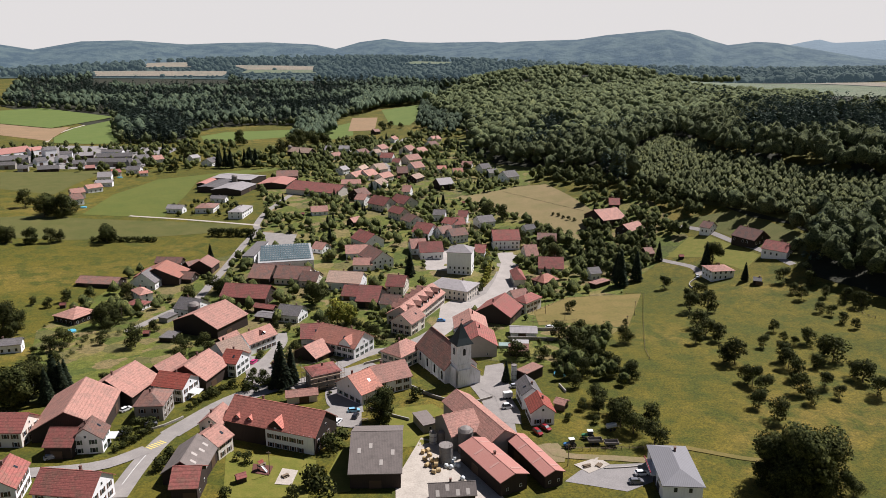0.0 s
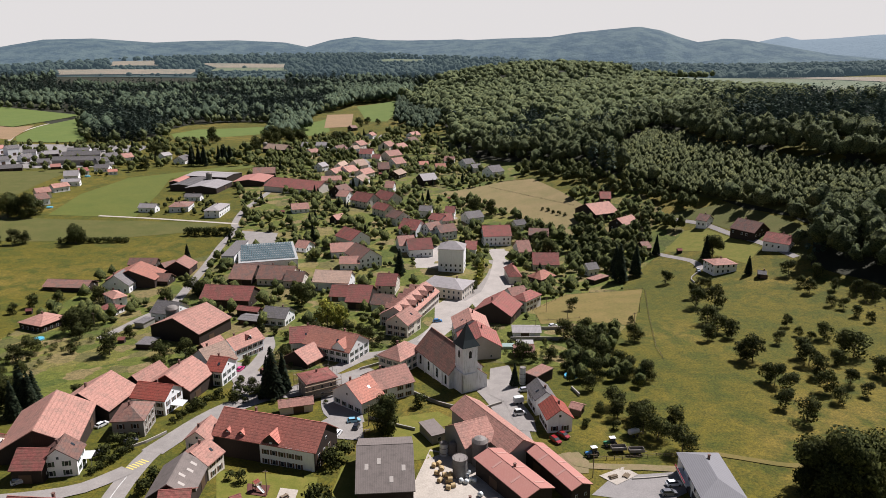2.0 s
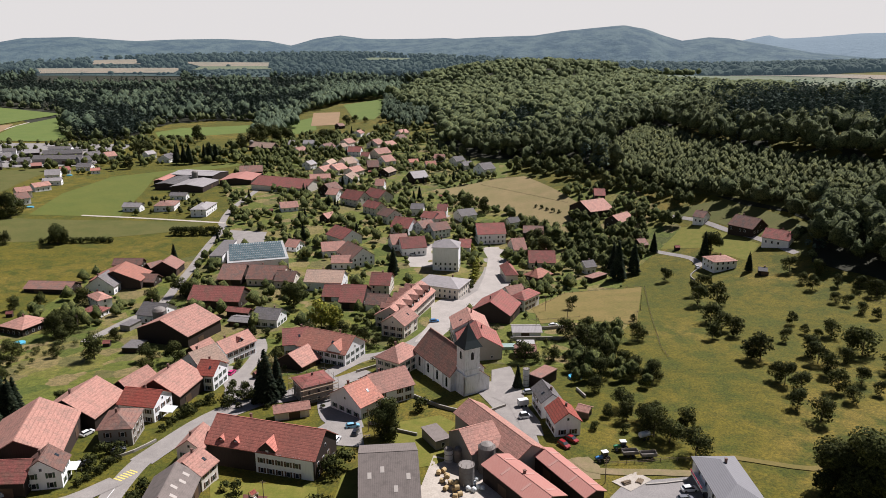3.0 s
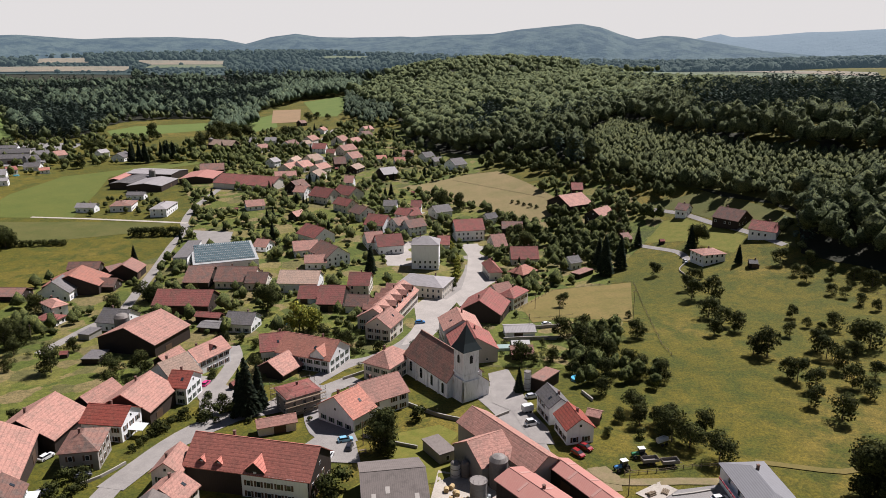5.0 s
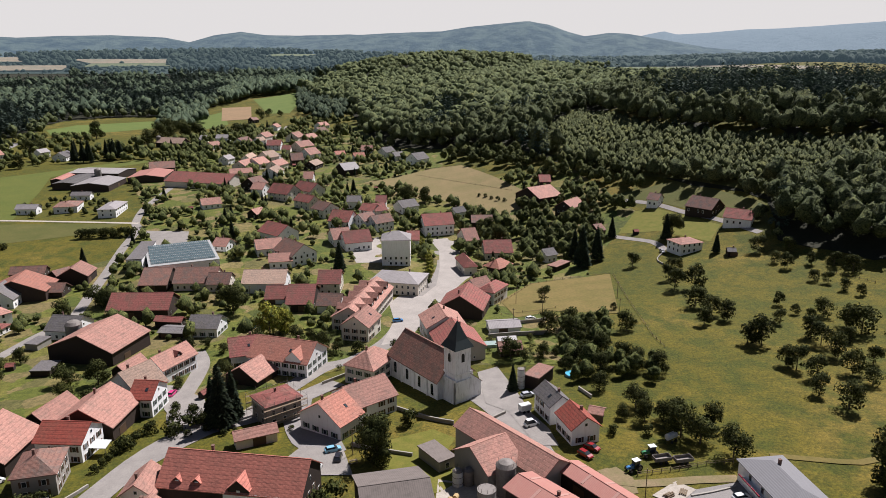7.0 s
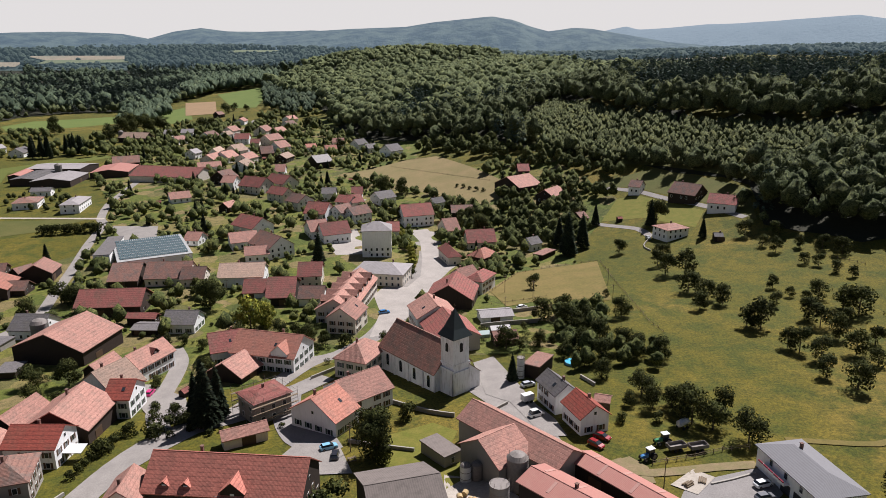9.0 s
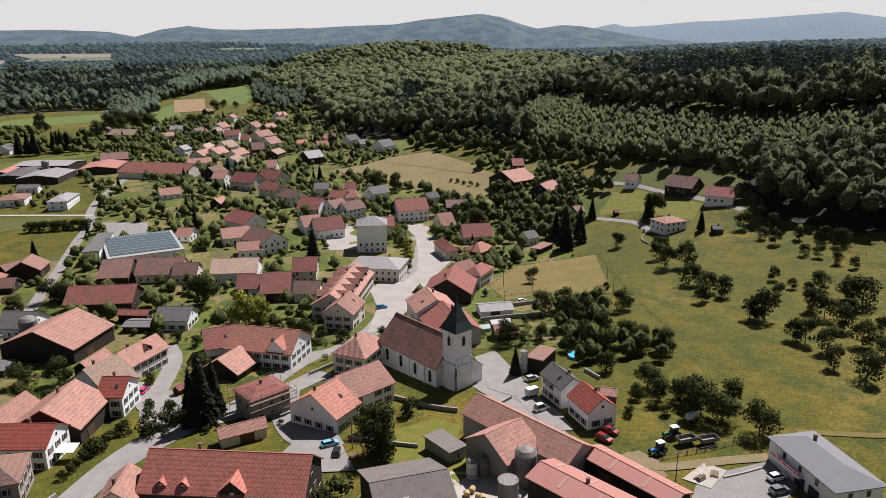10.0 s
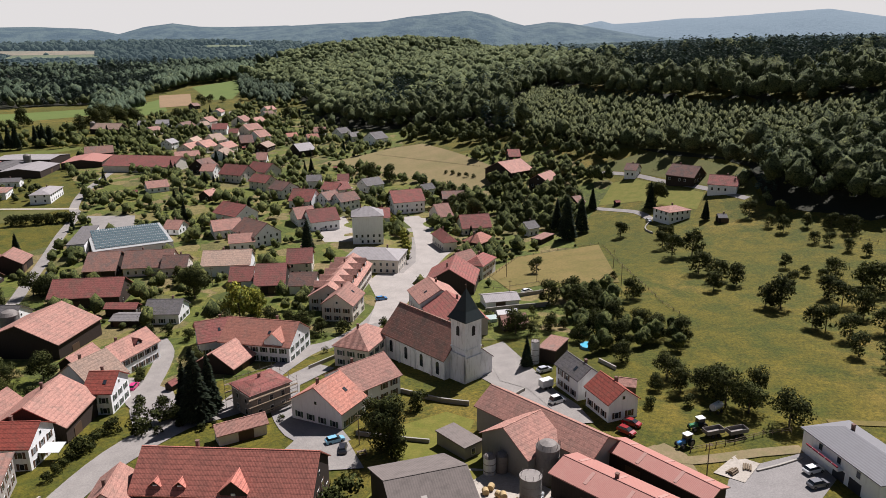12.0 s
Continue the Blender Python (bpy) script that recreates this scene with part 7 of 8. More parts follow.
# ---------- things in the yards and streets ----------
plant("fir", -135.6, -25.2, 15.5)
plant("broad", -150.5, -24.8, 13.0)
plant("broad", -150.8, -14.8, 9.0)
awning(-87.2, -19.4, -7)
awning(-96.6, -57.7, 10)
slide(-44.0, -67.0, -30)
FILM = plain("pale_green_plastic_cover", (0.32, 0.42, 0.38), 0.4)
greenhouse(20.8, 45.5, 5, 5.0, 3.4, 2.2, FILM)
greenhouse(27.5, 49.0, 5, 7.0, 4.0, 2.4, plain("pale_grey_plastic_cover", (0.42, 0.4, 0.38), 0.5))
stone_wall([(21.7, 54.7), (30.0, 55.2), (43.6, 54.5)], 1.6, "grey terrace wall between gardens")
stone_wall([(24.1, 70.0), (38.3, 69.0), (46.0, 70.5)], 1.4, "dark terrace wall above the gardens")
for hx, hy, hh in ((-91.7, -62.8, 2.6), (-91.2, -60.5, 2.4), (-90.5, -58.5, 2.9), (-89.8, -56.0, 2.6), (-89.4, -53.5, 3.2), (-89.0, -51.0, 2.6), (-88.6, -48.5, 2.8), (-89.6, -45.5, 2.4),
                   (-84.6, -29.5, 2.2), (-84.0, -26.6, 2.6), (-83.8, -23.8, 2.4), (-83.4, -21.0, 2.9), (-82.6, -18.5, 3.4), (-81.7, -16.1, 2.6), (-80.9, -13.0, 3.0), (-80.4, -9.9, 2.4), (-80.2, -6.5, 2.2),
                   (-76.0, 6.0, 2.6), (-77.0, 9.0, 2.2), (-80.5, 22.0, 2.4), (-81.0, 25.0, 2.8), (-82.0, 28.5, 2.4), (-40.0, -11.0, 1.6), (-44.0, -12.0, 1.4), (-58.0, -12.0, 1.8), (-55.0, -10.5, 1.4),
                   (43.8, 301.8, 2.6), (47.7, 298.1, 3.0), (51.5, 293.3, 2.4), (55.3, 288.5, 3.2), (59.0, 284.9, 2.8)):
    plant("bush", hx, hy, hh)
fence([(2.1, 375.9), (34.2, 339.3), (66.4, 303.2)], 5.0, 1, "thin wire fence on posts across the hay meadow")
fence([(1.6, 392.5), (20.0, 392.0), (39.1, 390.7)], 3.0, 2, "dark timber fence along the hay meadow")
car(-27.3, -24.6, 19, "light_blue")
car(-25.6, -28.8, 87, "black")
car(-30.3, -33.9, 78, "white")
car(27.1, 2.2, 19, "silver")
car(25.2, -15.9, 21, "white", True)
car(35.6, -33.0, -55, "red")
car(38.1, -29.8, -46, "red")
car(65.6, -53.6, 12, "white")
car(63.5, -58.1, 9, "grey")
car(-11.5, 79.9, 12, "blue")
car(-146.6, 142.7, 3, "white")
car(-80.9, 18.5, 82, "pink")
car(-108.0, -69.7, 42, "silver")
car(-96.4, -51.9, 45, "grey")
car(-91.0, -43.8, 29, "grey")
car(-106.2, -33.4, 67, "white")
car(-78.0, 152.9, 35, "grey")
car(-34.5, 194.2, 22, "silver")
car(121.8, 156.1, -88, "silver")
car(168.5, 168.6, -58, "white")
car(-165.8, 152.5, 68, "silver")
car(-96.9, 152.9, 28, "white")
car(40.3, 72.8, 25, "white")
tractor(45.6, -40.2, 200, "blue", "white")
tractor(51.5, -34.1, 190, "green", "white")
trailer(53.3, -37.4, 10, "grey steel sides")
trailer(58.2, -38.2, 8, "grey steel sides")
trailer(59.1, -27.7, 30, "white tank")
trailer(24.7, -7.7, 20, "white box")
silo(13.7, -47.5, 2.3, 7.4, STEEL, "tall galvanised steel feed silo beside the barn")
silo(8.6, -54.3, 2.0, 5.5, CEMENT, "grey concrete silo with an open top", False)
silo(3.2, -43.2, 1.25, 3.8, WHITE_METAL, "small white metal tank beside the barn")
silo(5.7, -43.0, 1.25, 3.8, STEEL, "small grey metal tank beside the barn")
silo(26.2, 8.6, 1.1, 6.2, WHITE_METAL, "white cylindrical tower beside a flat brown shed", False)
silo(-134.4, 74.6, 3.0, 7.4, CEMENT, "dark round silo with a pale cap")
silo(-252.8, 399.7, 2.6, 9, CEMENT, "dark round silo at the farm halls")
silo(-264.6, 589.3, 2.5, 10, STEEL, "grey tower silo at a far barn")
bale(1.0, -50.3, 0, 0, "straw")
bale(3.3, -51.7, 0, 37, "straw")
bale(2.3, -54.2, 0, 74, "straw")
bale(4.5, -54.9, 0, 111, "straw")
bale(3.5, -57.7, 0, 148, "straw")
bale(5.6, -58.0, 0, 185, "straw")
bale(6.3, -54.6, 0, 222, "straw")
bale(6.1, -61.1, 0, 259, "straw")
bale(7.2, -60.0, 0, 296, "straw")
bale(2.3, -49.0, 0, 333, "straw")
bale(3.6, -54.0, 1.25, 0, "straw")
bale(5.5, -57.0, 1.25, 50, "straw")
bale(6.4, -59.1, 1.25, 100, "straw")
bale(8.3, -55.6, 0, 0, "wrap")
bale(9.3, -54.2, 0, 40, "wrap")
bale(10.5, -54.7, 0, 80, "wrap")
bale(11.8, -56.4, 0, 120, "wrap")
bale(10.6, -57.9, 0, 160, "wrap")
bale(9.2, -57.5, 0, 200, "wrap")
bale(11.0, -52.9, 0, 240, "wrap")
bale(12.8, -56.9, 0, 280, "wrap")
bale(14.6, -63.5, 0, 320, "wrap")
fence([(45.7, -42.5), (49.4, -42.0), (56.3, -41.0), (63.7, -39.2), (70.5, -38.8)])
fence([(31.9, 97.8), (49.8, 126.9), (69.7, 132.8), (88.9, 133.9)], 4.0, 1)
fence([(89.7, 131.5), (83.9, 87.4), (79.2, 45.5), (79.6, 34.2)], 4.0, 1)
fence([(174.8, 94.3), (179.4, 85.6), (182.2, 79.4)], 4.0, 1)
fence([(30.0, 81.3), (43.1, 83.2), (52.8, 85.6)], 4.0, 1)
pole(80.8, 94.2, 7.5)
pole(74.4, 69.6, 7.5)
pole(38.3, 96.8, 7.5)
pole(32.5, 65.9, 7.5)
pole(-22.1, -26.7, 7.5)
pole(-168.1, 66.3, 7.5)
pole(44.6, -51.5, 7.5)
pole(-76.2, 114.0, 7.5)
pole(47.4, 85.3, 7.5)
pole(-40.4, -69.0, 7.5)
pole(-63.5, 75.6, 7.5)
stone_wall([(-13.7, 0.8), (-8.4, -4.0), (-2.0, -9.4), (4.4, -12.7)], 1.2, "grey rendered churchyard wall on a slope")
stone_wall([(-22.7, -21.9), (-15.4, -25.6), (-7.1, -29.0)], 1.0, "low grey wall below the lawn")
stone_wall([(10.8, -14.8), (15.1, -11.1), (19.2, -7.8)], 0.9, "low grey wall beside the church lane")
stone_wall([(43.1, 5.3), (45.4, -1.0)], 1.0, "low garden wall")
stone_wall([(-34.8, 20.2), (-26.3, 28.1), (-22.8, 31.3)], 1.1, "grey retaining wall along a ramp")
stone_wall([(-90.7, -48.6), (-86.5, -43.7), (-83.4, -36.5)], 0.8, "low garden wall by the street")
stone_wall([(128.6, 163.2), (116.3, 147.4), (115.9, 137.6)], 0.8, "pale wall beside a drive")
stone_wall([(55.1, -51.5), (60.6, -50.4), (66.6, -48.7)], 0.4, "low concrete kerb wall of a drive")
pool(-183.4, 48.6, 2.2)
pool(-69.2, 81.3, 1.8)
pool(43.7, 15.5, 2.4)
pool(-71.8, 79.5, 1.6)
pool(-379.8, 416.8, 2.5)
pool(-332.7, 286.1, 2.5)
garden_hut(-46.9, -74.1, 40)
garden_hut(100.0, 209.6, 20)
garden_hut(119.1, 190.9, 10)
garden_hut(-70.2, 15.1, 60)
garden_hut(-145.1, 48.3, 10)
garden_hut(-103.0, 441.0, 10)
garden_hut(-147.9, 283.4, 20)
garden_hut(-28.6, 337.4, 0)
garden_hut(-209.9, 80.9, 20)
garden_hut(-28.9, 258.6, 30)
solar_array(-123.2, 175.3, ground(-123.2, 175.3) + 5.35, 21, 15, 7, 2.02, 5.1, 7, "rows of dark solar panels on a flat workshop roof")
scaffold(-45.1, -1.8, ground(-45.1, -1.8), 36, 13.2, 11.7, 8.2)
stripes(-81.9, -57.0, 67, 6, "yellow painted crosswalk stripes on the village street")
log_pile(50.0, -51.3, 30)
log_pile(53.7, -50.3, 60, 4)
garden_table(-44.3, -64.6, 20)
garden_table(-35.5, -69.8, 50)
garden_table(-21.7, -31.1, 15)


# ---------- woods ----------
def free_of_houses(x, y, gap=1.0):
    for hx, hy, a, l, w in HOUSES:
        if (x - hx) ** 2 + (y - hy) ** 2 < (l + w + gap) ** 2:
            dx, dy = x - hx, y - hy
            u, v = dx * math.cos(a) + dy * math.sin(a), -dx * math.sin(a) + dy * math.cos(a)
            if abs(u) < l + gap and abs(v) < w + gap:
                return False
    return True


ROAD_POINTS = np.array(ROADS)


def free_of_roads(x, y, gap=1.5):
    d = np.hypot(ROAD_POINTS[:, 0] - x, ROAD_POINTS[:, 1] - y)
    return bool((d > ROAD_POINTS[:, 2] / 2 + gap).all())


def scatter(ring, spacing, rng, jitter=0.45, lines=0.0):
    xs, ys = [p[0] for p in ring], [p[1] for p in ring]
    X, Y = np.meshgrid(np.arange(min(xs), max(xs), spacing), np.arange(min(ys), max(ys), spacing))
    X = X + rng.uniform(-jitter, jitter, X.shape) * spacing
    Y = Y + rng.uniform(-jitter, jitter, Y.shape) * spacing
    keep = inside(X, Y, ring)
    return X[keep], Y[keep]


def stand(x, y, rng, templates, heights):
    """Joined trees: each takes a template of leaf clumps, turned and scaled."""
    out, turned = [], []
    k = rng.integers(0, len(templates), len(x))
    z = ground_of(x, y)
    a, h = rng.random(len(x)) * 6.283, rng.uniform(*heights, len(x))
    wide = rng.uniform(0.85, 1.2, len(x))
    for i in range(len(x)):
        q, nrm = templates[k[i]]
        c, s = math.cos(a[i]), math.sin(a[i])
        p, m = np.empty_like(q), nrm.copy()
        p[..., 0] = (q[..., 0] * c - q[..., 1] * s) * h[i] * wide[i] + x[i]
        p[..., 1] = (q[..., 0] * s + q[..., 1] * c) * h[i] * wide[i] + y[i]
        p[..., 2] = q[..., 2] * h[i] + z[i]
        m[..., 0], m[..., 1] = nrm[..., 0] * c - nrm[..., 1] * s, nrm[..., 0] * s + nrm[..., 1] * c
        out.append(p)
        turned.append(m)
    return np.concatenate(out), np.concatenate(turned)


def open_before(X, Y, rings, reach):
    """True where a tree would stand in a field or close in front of it."""
    d = np.hypot(X, Y + 200)
    hidden = np.zeros(X.shape, bool)
    for ring_ in rings:
        for k in np.arange(0, reach + 1, 60.0):
            hidden |= inside(X * (1 + k / d), Y + (Y + 200) * k / d, ring_)
    return hidden


def wood(name, quads, mat, label):
    ob = new(name, quads_mesh(name, quads, mat))
    return tagged(ob, label, "forest", kind="stuff")


def broad_templates(count, size, n=6, seed=11, wide=0.6):
    out = []
    for v in range(n):
        rng = np.random.default_rng(seed + v)
        q, nrm = leaves(rng, *crown_shape(rng, 1.0, wide, 0.1), count, size, 0.25)
        out.append((q, np.repeat(nrm[:, None], 4, 1)))
    return out


def fir_templates(count, size, n=4, seed=31, wide=0.34):
    out = []
    for v in range(n):
        q, nrm = conifer_quads(np.random.default_rng(seed + v), 1.0, wide, count, size)
        out.append((q, np.repeat(nrm[:, None], 4, 1)))
    return out


def lump_shell(rng, cs, rs, rings, slices, rough=0.09):
    """The outer skin of a heap of balls as seen from their middle: quads with the balls' own normals."""
    cs, rs = np.array(cs, float), np.array(rs, float)
    mid = (cs * rs[:, None] ** 2).sum(0) / (rs ** 2).sum()
    th = np.linspace(0.02, math.pi * 0.86, rings + 1)
    ph = np.linspace(0, 2 * math.pi, slices, endpoint=False)
    T, P = np.meshgrid(th, ph, indexing="ij")
    P = P + rng.uniform(-0.12, 0.12, P.shape)
    d = np.stack([np.sin(T) * np.cos(P), np.sin(T) * np.sin(P), np.cos(T)], -1)
    rel = cs - mid
    b = np.einsum("ijk,nk->ijn", d, rel)
    disc = b * b - (rel ** 2).sum(1) + rs ** 2
    reach = np.where(disc > 0, b + np.sqrt(np.maximum(disc, 0)), -1)
    best = reach.argmax(-1)
    r = np.maximum(reach.max(-1), rs.max() * 0.3) * (1 + rng.normal(size=T.shape) * rough * np.minimum(1, T))
    r[0] = r[0].mean()
    p = mid + d * r[..., None]
    nrm = p - cs[best] + d * rs[best][..., None] * 0.35
    nrm /= np.linalg.norm(nrm, axis=-1)[..., None]
    k = np.arange(slices)
    k1 = (k + 1) % slices

    def corners(a):
        return np.stack([a[:-1][:, k], a[1:][:, k], a[1:][:, k1], a[:-1][:, k1]], 2).reshape(-1, 4, 3)
    return corners(p), corners(nrm)


def dome_templates(count, size, n=6, seed=11, wide=0.5, low=0.35, rings=6, slices=11):
    """Crowns seen from afar: a lumpy dome on a clear stem with loose leaf clumps standing out of it."""
    out = []
    for v in range(n):
        rng = np.random.default_rng(seed + v)
        cs, rs = [(0, 0, low + (1 - low) * 0.45)], [wide * 0.4]
        for k in range(9):
            a = 6.283 * (k + rng.random() * 0.7) / 4.5
            o = wide * rng.uniform(0.22, 0.36)
            cs.append((math.cos(a) * o, math.sin(a) * o, low + (1 - low) * rng.uniform(0.2, 0.72)))
            rs.append(wide * rng.uniform(0.13, 0.24))
        cs.append((rng.normal() * 0.05, rng.normal() * 0.05, 1 - wide * 0.24))
        rs.append(wide * 0.24)
        p, pn = lump_shell(rng, cs, np.array(rs) * 0.84, rings, slices)
        q, nrm = leaves(rng, cs, rs, count, size, 0.35, 0.84)
        nrm = nrm + np.array((0, 0, 0.15))
        nrm = np.repeat((nrm / np.linalg.norm(nrm, axis=1)[:, None])[:, None], 4, 1)
        out.append((np.concatenate([p, q]), np.concatenate([pn, nrm])))
    return out


wrng = np.random.default_rng(77)
X, Y = scatter(WOOD_EAST, 7.8, wrng)
keep = ~inside(X, Y, PLANTATION) & ~inside(X, Y, PLATEAU_FIELD)
far_off = np.hypot(X, Y + 200)
keep &= wrng.random(len(X)) < np.clip(660 / far_off, 0.12, 1.0) ** 1.6
keep &= ~((X > 34 + 0.36 * (Y + 244)) & (far_off > 760) & (Y < 1560) & ~((X < 230) & (Y > 1080)))   # open plateau behind the crest
X, Y, far_off = X[keep], Y[keep], far_off[keep]
groups = np.array([noise.noise((x * 0.012, y * 0.012, 3.0)) for x, y in zip(X, Y)])
crest = ground_of(X, Y)
near = far_off < 760
fir = (groups + 0.5 * ((crest > 46) & (Y < 700) & (X > 170)) - 0.3 * (Y > 800) + wrng.normal(size=len(X)) * 0.12) > 0.33
BT, BT_FAR = dome_templates(210, 0.028, wide=0.54, rings=5, slices=8), dome_templates(48, 0.042, wide=0.68, rings=3, slices=7)
FT, FT_FAR = fir_templates(110, 0.04, wide=0.3), fir_templates(46, 0.06, wide=0.36)
low = open_before(X, Y, [PLATEAU_FIELD], 360)
wood("beech_wood", stand(X[low], Y[low], wrng, dome_templates(40, 0.06, 6, 141, 1.3, 0.0, 3, 7), (7, 11)), HAZED_WOOD_LEAF, "low broadleaf wood below the plateau field")
X, Y, fir, near = X[~low], Y[~low], fir[~low], near[~low]
wood("beech_wood", stand(X[~fir & near], Y[~fir & near], wrng, BT, (16, 26)), HAZED_WOOD_LEAF, "dense green beech wood on the hillside")
wood("beech_wood", stand(X[~fir & ~near], Y[~fir & ~near], wrng, BT_FAR, (18, 26)), HAZED_WOOD_LEAF, "far dense broadleaf wood on the hill")
wood("spruce_wood", stand(X[fir & near], Y[fir & near], wrng, FT, (20, 30)), HAZED_NEEDLE, "dark spruces among the hillside wood")
wood("spruce_wood", stand(X[fir & ~near], Y[fir & ~near], wrng, FT_FAR, (20, 29)), HAZED_NEEDLE, "dark spruce wood along the crest")
X, Y = scatter(PLANTATION, 3.7, wrng, 0.42)
wood("plantation", stand(X, Y, wrng, dome_templates(34, 0.052, 7, 51, 0.66, 0.1, 4, 6), (7.0, 10.0)), PLANTED, "even young plantation of small trees in rows")
for ring_, tall in ((VALLEY_TREES, (12, 22)), (CLEARING_EAST, (11, 19)), (CLEARING_NORTH, (18, 28))):
    X, Y = scatter(ring_, 9.5, wrng)
    wood("edge_trees", stand(X, Y, wrng, dome_templates(46, 0.042, 6, 71, 0.72, 0.1, 3, 7), tall), HAZED_VALLEY_LEAF, "broadleaf trees round the clearing at the valley head")
X, Y = scatter(WOOD_WEST, 11.0, wrng)
dist = np.hypot(X, Y + 200)
keep = (wrng.random(len(X)) < np.clip(1000 / dist, 0.16, 1.0) ** 1.5) & (~open_before(X, Y, FAR_FIELDS, 480) | (dist < 1900))
X, Y, dist = X[keep], Y[keep], dist[keep]
fir = np.array([noise.noise((x * 0.006, y * 0.006, 9.0)) for x, y in zip(X, Y)]) + wrng.normal(size=len(X)) * 0.15 > -0.14
WT = dome_templates(42, 0.042, 6, 71, 0.66, 0.2, 3, 7)
wood("beech_wood", stand(X[~fir], Y[~fir], wrng, WT, (17, 29)), HAZED_VALLEY_LEAF, "broad valley wood of mixed leaf trees")
wood("spruce_wood", stand(X[fir], Y[fir], wrng, fir_templates(44, 0.062, 4, 81, 0.38), (22, 34)), HAZED_NEEDLE, "dark conifers in the valley wood")
# loose trees along the wood's edge
ex, ey = [], []
for ring_ in (WOOD_WEST[:16], WOOD_EAST[:23]):
    for (ax, ay), (bx, by) in zip(ring_, ring_[1:]):
        for k in range(int(math.dist((ax, ay), (bx, by)) / (7 if ring_[0][0] < -500 else 16))):
            t = wrng.random()
            ex.append(ax + (bx - ax) * t + wrng.normal() * 5)
            ey.append(ay + (by - ay) * t + wrng.normal() * 5)
ex, ey = np.array(ex), np.array(ey)
wood("edge_trees", stand(ex, ey, wrng, dome_templates(90, 0.038, 5, 61, 0.8, 0.03, 4, 8), (7, 17)), HAZED_WOOD_LEAF, "uneven edge of the wood with lower leafy trees")
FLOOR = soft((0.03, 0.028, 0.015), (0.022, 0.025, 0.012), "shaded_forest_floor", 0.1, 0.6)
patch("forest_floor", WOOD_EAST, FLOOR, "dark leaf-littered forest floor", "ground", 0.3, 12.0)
patch("plantation_ground", PLANTATION, OLIVE, "grassy ground between the young trees", "ground", 0.7, 12.0)
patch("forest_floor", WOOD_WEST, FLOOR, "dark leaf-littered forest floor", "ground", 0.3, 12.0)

# ---------- gardens of the village ----------
grng = np.random.default_rng(9)
def in_open(x, y):
    px, py = np.array([x]), np.array([y])
    return any(inside(px, py, r)[0] for r in OPEN + [SQUARE, EMPTY])


SQUARE = [(-35, 65), (-14, 53), (9, 118), (24, 159), (-6, 176), (-35, 171), (-26, 118)]
VILLAGE = [(-147, -35), (-71, 12), (-24, 35), (47, 24), (71, 71), (82, 153), (129, 224), (112, 318), (24, 353), (24, 494), (-71, 659), (-224, 729), (-253, 565), (-224, 388), (-176, 282), (-159, 188), (-206, 141), (-200, 47)]
patch("garden_ground", VILLAGE, GARDEN, "village gardens of lawn, beds and rank grass", "ground", 0.1, 5.0)
gx_, gy_ = scatter(VILLAGE, 3.9, grng, 0.5)
far_bushes, far_trees, near_bushes = [], [], []
for x, y in zip(gx_, gy_):
    if free_of_houses(x, y, 1.0) and free_of_roads(x, y, 1.2) and not in_open(x, y):
        if noise.noise((x * 0.034, y * 0.034, 1.0)) < -0.13:
            continue
        q = grng.random()
        if y > 70 and q < 0.72:
            if q < 0.3:
                continue
            (far_bushes if q < 0.5 else far_trees).append((x, y))
        elif q < 0.5:
            near_bushes.append((x, y))
        elif q < 0.57:
            plant("orchard", x, y, grng.uniform(3.5, 6.0))
        elif q < 0.61:
            plant("broad", x, y, grng.uniform(6, 9))
        elif q > 0.985 and y > 170:
            plant("fir", x, y, grng.uniform(6, 12))
nb = np.array(near_bushes)
wood("garden_shrubs", stand(nb[:, 0], nb[:, 1], grng, broad_templates(330, 0.055, 5, 191, 1.35), (1.0, 2.8)), GARDEN_LEAF, "garden shrubs and hedges between the near houses")
fb, ft = np.array(far_bushes), np.array(far_trees)
wood("garden_shrubs", stand(fb[:, 0], fb[:, 1], grng, dome_templates(50, 0.07, 4, 91, 1.15, 0.0, 3, 6), (1.3, 3.4)), GARDEN_LEAF, "garden shrubs between the far village houses")
wood("garden_trees", stand(ft[:, 0], ft[:, 1], grng, dome_templates(95, 0.042, 5, 95, 0.85, 0.04, 3, 7), (3.5, 9)), GARDEN_LEAF, "garden and fruit trees between the far village houses")
for ring_, gap, tall, text in ((WOOD_FOOT, 7.5, (6, 13), "leafy trees along the foot of the wood"), (THICKET, 6.8, (5.5, 11), "thicket of tall garden trees between hillside houses"), (GARDEN_WOOD, 6.5, (5, 9), "overgrown garden trees behind the church"), (WORKS, 13.0, (4, 10), "trees between the halls of the works"), (OUTLYING, 6.5, (2.0, 5.5), "garden trees and hedges round three outlying houses")):
    gx_, gy_ = scatter(ring_, gap, grng, 0.5)
    keep = np.array([free_of_houses(x, y, 2.5) and free_of_roads(x, y, 1.5) and (ring_ is WORKS or not in_open(x, y)) for x, y in zip(gx_, gy_)]) & (grng.random(len(gx_)) < 0.85)
    wood("garden_trees", stand(gx_[keep], gy_[keep], grng, dome_templates(260, 0.032, 5, 99, 0.8, 0.04, 5, 9), tall), GARDEN_LEAF, text)

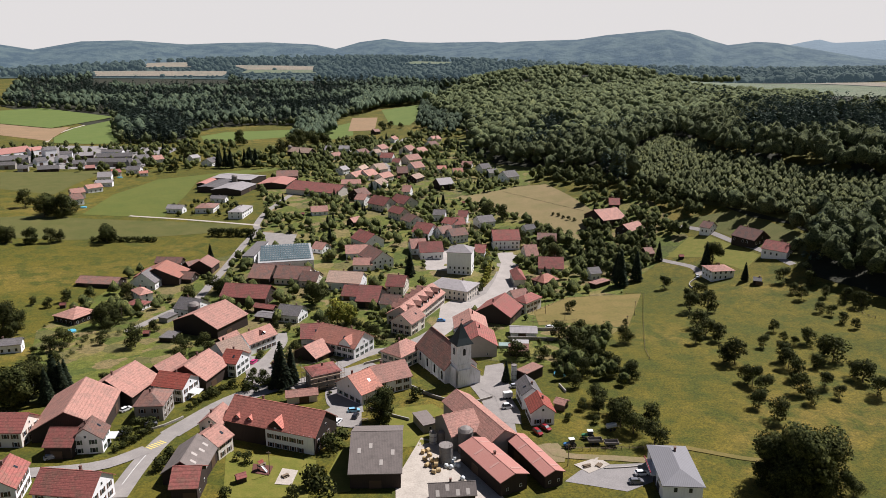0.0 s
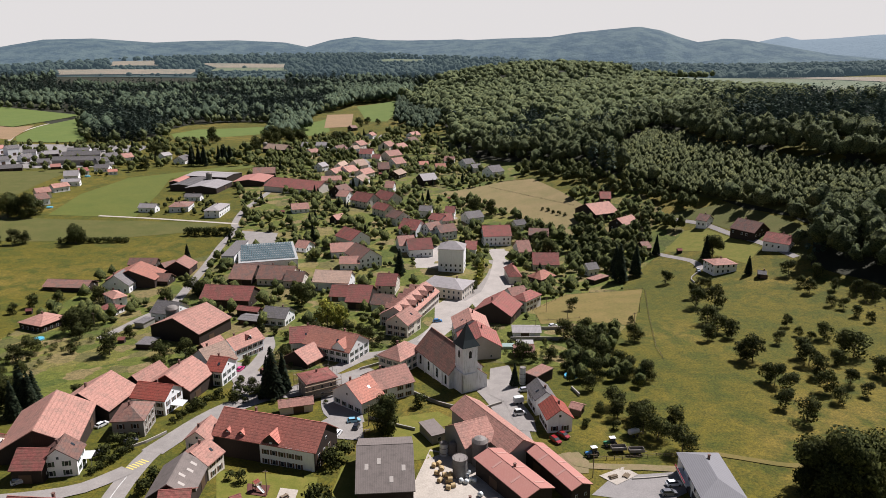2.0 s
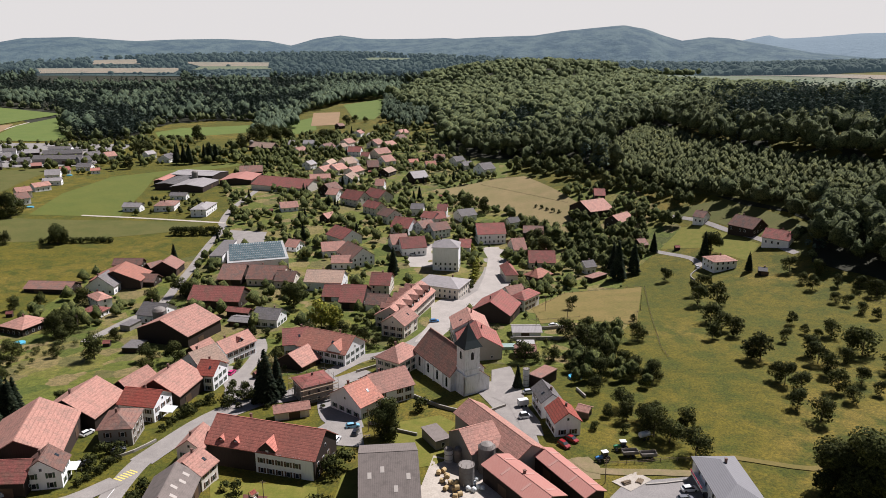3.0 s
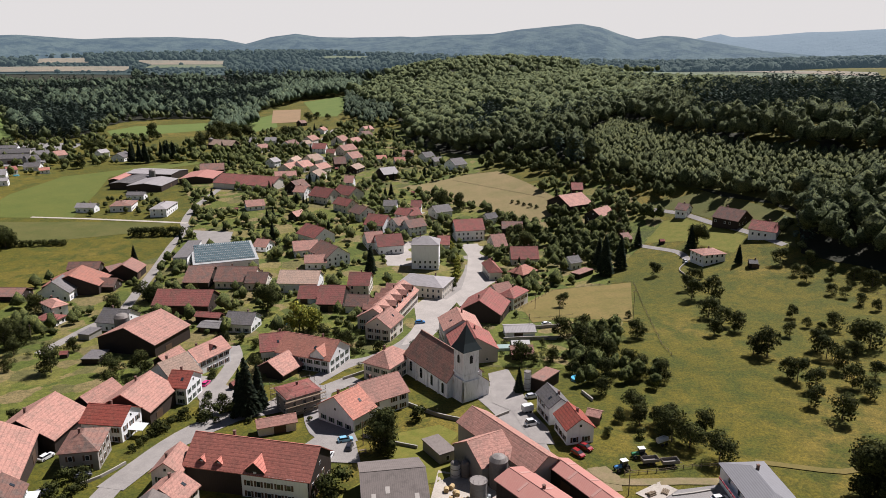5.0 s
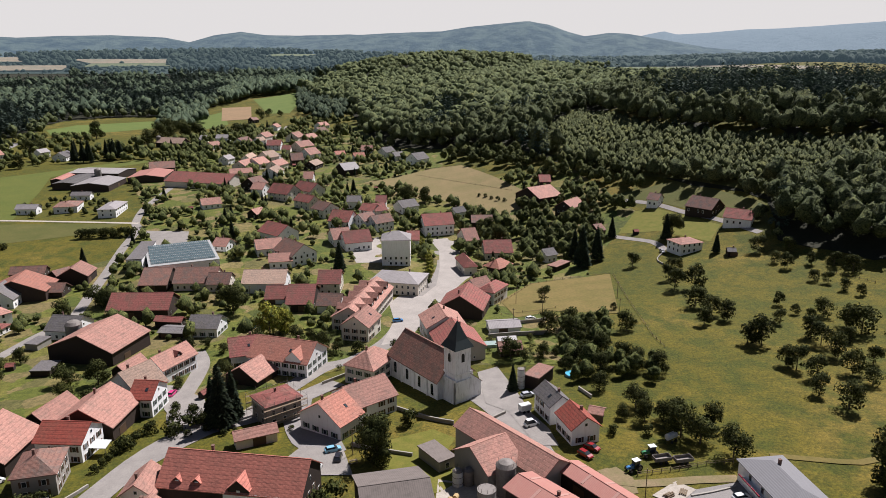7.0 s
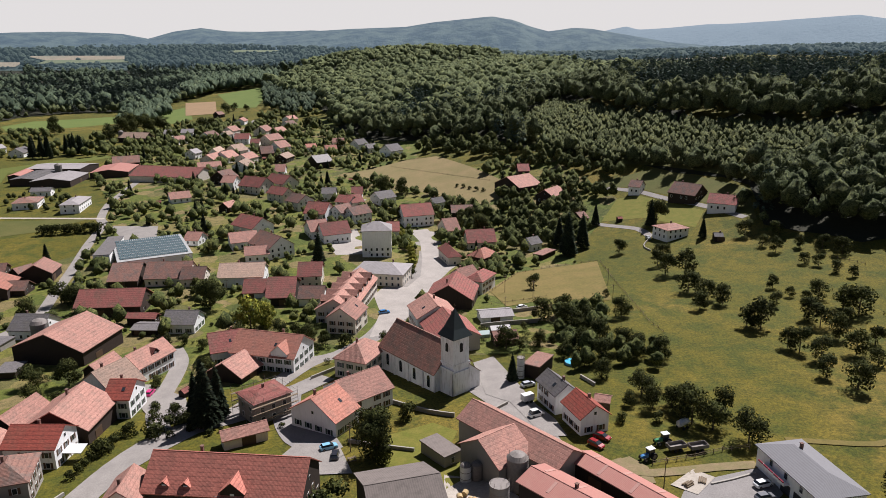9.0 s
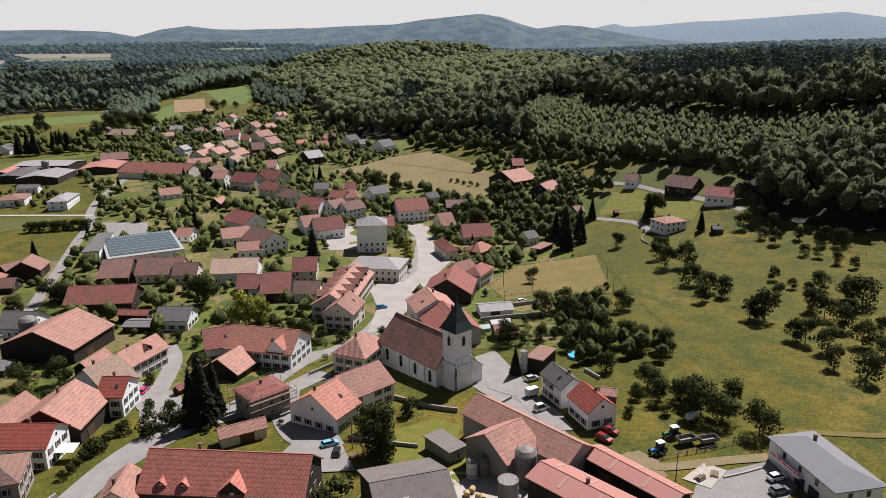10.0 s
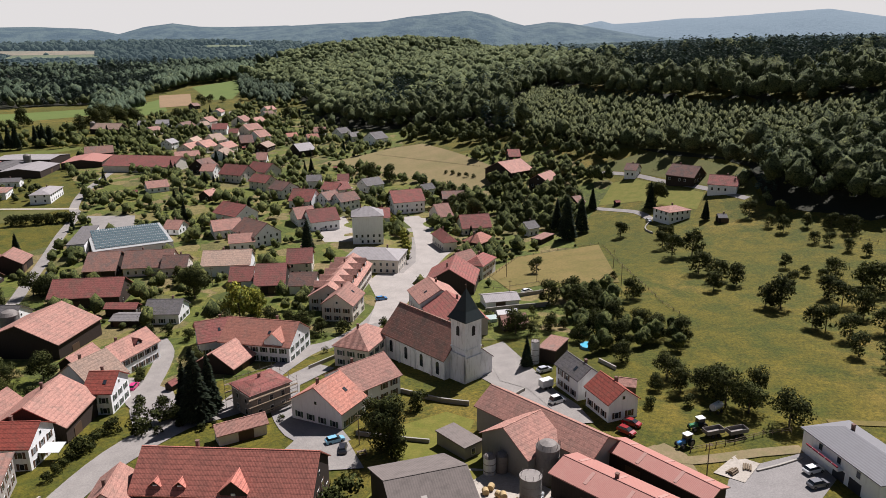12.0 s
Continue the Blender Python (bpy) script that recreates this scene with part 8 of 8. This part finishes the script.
gx_, gy_ = scatter(NORTH_GARDENS, 8.5, grng, 0.5)
keep = np.array([free_of_houses(x, y, 2.0) and free_of_roads(x, y, 1.5) and noise.noise((x * 0.02, y * 0.02, 4.0)) > -0.2 for x, y in zip(gx_, gy_)]) & (grng.random(len(gx_)) < 0.6)
wood("garden_trees", stand(gx_[keep], gy_[keep], grng, dome_templates(110, 0.038, 5, 111, 0.85, 0.05, 4, 8), (3.5, 12)), GARDEN_LEAF, "trees and hedges round the outlying houses")

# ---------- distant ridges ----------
def ridge_material(name, c1, c2, haze_glow):
    """Far wooded hills; the paling by kilometres of air is painted in as emission."""
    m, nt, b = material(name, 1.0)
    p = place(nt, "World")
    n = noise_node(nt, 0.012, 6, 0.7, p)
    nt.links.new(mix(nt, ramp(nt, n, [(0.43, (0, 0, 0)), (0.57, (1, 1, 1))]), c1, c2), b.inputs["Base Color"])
    b.inputs["Emission Color"].default_value, b.inputs["Emission Strength"].default_value = (*haze_glow, 1), 1.0
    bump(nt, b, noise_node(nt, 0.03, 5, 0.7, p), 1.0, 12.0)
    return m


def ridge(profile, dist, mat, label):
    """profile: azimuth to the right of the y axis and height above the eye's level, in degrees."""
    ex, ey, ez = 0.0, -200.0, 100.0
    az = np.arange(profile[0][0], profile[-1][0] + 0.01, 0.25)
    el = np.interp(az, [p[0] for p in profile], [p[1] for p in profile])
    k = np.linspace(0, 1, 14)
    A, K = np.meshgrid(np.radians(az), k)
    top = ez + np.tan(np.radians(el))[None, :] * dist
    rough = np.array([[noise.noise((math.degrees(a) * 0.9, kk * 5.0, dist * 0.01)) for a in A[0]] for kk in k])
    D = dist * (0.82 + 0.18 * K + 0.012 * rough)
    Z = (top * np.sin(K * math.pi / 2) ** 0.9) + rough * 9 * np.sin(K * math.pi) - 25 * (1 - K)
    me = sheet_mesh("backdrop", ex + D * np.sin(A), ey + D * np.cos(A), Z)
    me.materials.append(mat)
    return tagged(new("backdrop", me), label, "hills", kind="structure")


# far fields and woods emit a faint blue, standing in for haze
HAZY_FIELD = ridge_material("far_field_in_painted_haze", (0.21, 0.165, 0.11), (0.17, 0.15, 0.10), (0.03, 0.036, 0.042))
HAZY_GREEN = ridge_material("green_field_in_painted_haze", (0.09, 0.11, 0.05), (0.11, 0.12, 0.06), (0.03, 0.036, 0.042))
HAZY_WOOD = ridge_material("valley_wood_in_painted_haze", (0.036, 0.05, 0.034), (0.016, 0.026, 0.02), (0.024, 0.036, 0.042))
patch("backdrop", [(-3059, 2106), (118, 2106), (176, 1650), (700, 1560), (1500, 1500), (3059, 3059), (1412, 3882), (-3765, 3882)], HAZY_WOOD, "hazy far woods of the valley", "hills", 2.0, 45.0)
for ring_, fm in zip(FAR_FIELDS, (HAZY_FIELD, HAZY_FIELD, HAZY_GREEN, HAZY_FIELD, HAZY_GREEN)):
    patch("grain_field", ring_, fm, "far field in the valley, paled by painted haze", "field", 6.0, 40.0)
patch("grain_field", PLATEAU_FIELD, HAZY_GREEN, "wide green field on the plateau under painted haze", "field", 1.0, 30.0)
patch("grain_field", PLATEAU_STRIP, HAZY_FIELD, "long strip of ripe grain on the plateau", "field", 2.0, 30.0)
X, Y = scatter([(-3000, 2150), (118, 2150), (176, 1650), (900, 1580), (1500, 1540), (2600, 3000), (1412, 3700), (-3300, 3700)], 37.0, wrng)
keep = ~open_before(X, Y, FAR_FIELDS + [PLATEAU_FIELD], 0)
X, Y = X[keep], Y[keep]
low = open_before(X, Y, FAR_FIELDS, 480)
FAR_CROWNS = dome_templates(5, 0.1, 5, 171, 1.15, 0.0, 3, 6)
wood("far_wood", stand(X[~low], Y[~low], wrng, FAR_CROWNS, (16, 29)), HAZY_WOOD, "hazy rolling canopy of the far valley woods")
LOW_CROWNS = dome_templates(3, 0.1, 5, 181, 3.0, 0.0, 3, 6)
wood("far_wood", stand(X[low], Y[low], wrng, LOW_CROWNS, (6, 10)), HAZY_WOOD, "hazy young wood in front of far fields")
# blue emission carries the painted haze, stronger on the farther ridge
BLUE1 = ridge_material("near_ridge_in_painted_haze", (0.05, 0.064, 0.05), (0.012, 0.02, 0.02), (0.05, 0.076, 0.1))
BLUE2 = ridge_material("far_ridge_in_painted_haze", (0.04, 0.055, 0.06), (0.035, 0.05, 0.055), (0.12, 0.155, 0.185))
ridge([(16.6, 0.55), (18.3, 0.94), (19.3, 1.12), (20.2, 0.88), (22.3, 0.97), (24.8, 1.17), (27.2, 1.21), (30.4, 1.38), (34.4, 1.6), (38.6, 0.86)], 4850, BLUE2, "far mountain ridge in painted pale blue haze")
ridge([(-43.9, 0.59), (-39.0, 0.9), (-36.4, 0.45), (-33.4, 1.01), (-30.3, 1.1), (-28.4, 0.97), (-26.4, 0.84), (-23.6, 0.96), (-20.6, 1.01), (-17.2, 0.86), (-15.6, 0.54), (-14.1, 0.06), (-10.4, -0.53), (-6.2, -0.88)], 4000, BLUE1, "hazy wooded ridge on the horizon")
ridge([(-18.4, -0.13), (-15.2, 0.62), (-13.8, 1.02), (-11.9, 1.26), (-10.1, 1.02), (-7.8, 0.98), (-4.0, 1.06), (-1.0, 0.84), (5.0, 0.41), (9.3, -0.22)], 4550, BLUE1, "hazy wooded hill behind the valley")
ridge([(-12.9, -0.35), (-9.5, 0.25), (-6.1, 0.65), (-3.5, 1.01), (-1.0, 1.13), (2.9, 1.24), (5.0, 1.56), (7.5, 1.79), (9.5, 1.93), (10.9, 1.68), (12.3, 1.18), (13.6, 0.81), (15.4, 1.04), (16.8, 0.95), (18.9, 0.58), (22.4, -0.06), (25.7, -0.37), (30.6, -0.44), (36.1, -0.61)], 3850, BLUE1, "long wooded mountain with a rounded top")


# the pattern trees were only models for the planted ones
for kinds in TREES.values():
    for t, _ in kinds:
        for o in (*t.children_recursive, t):
            bpy.data.objects.remove(o)
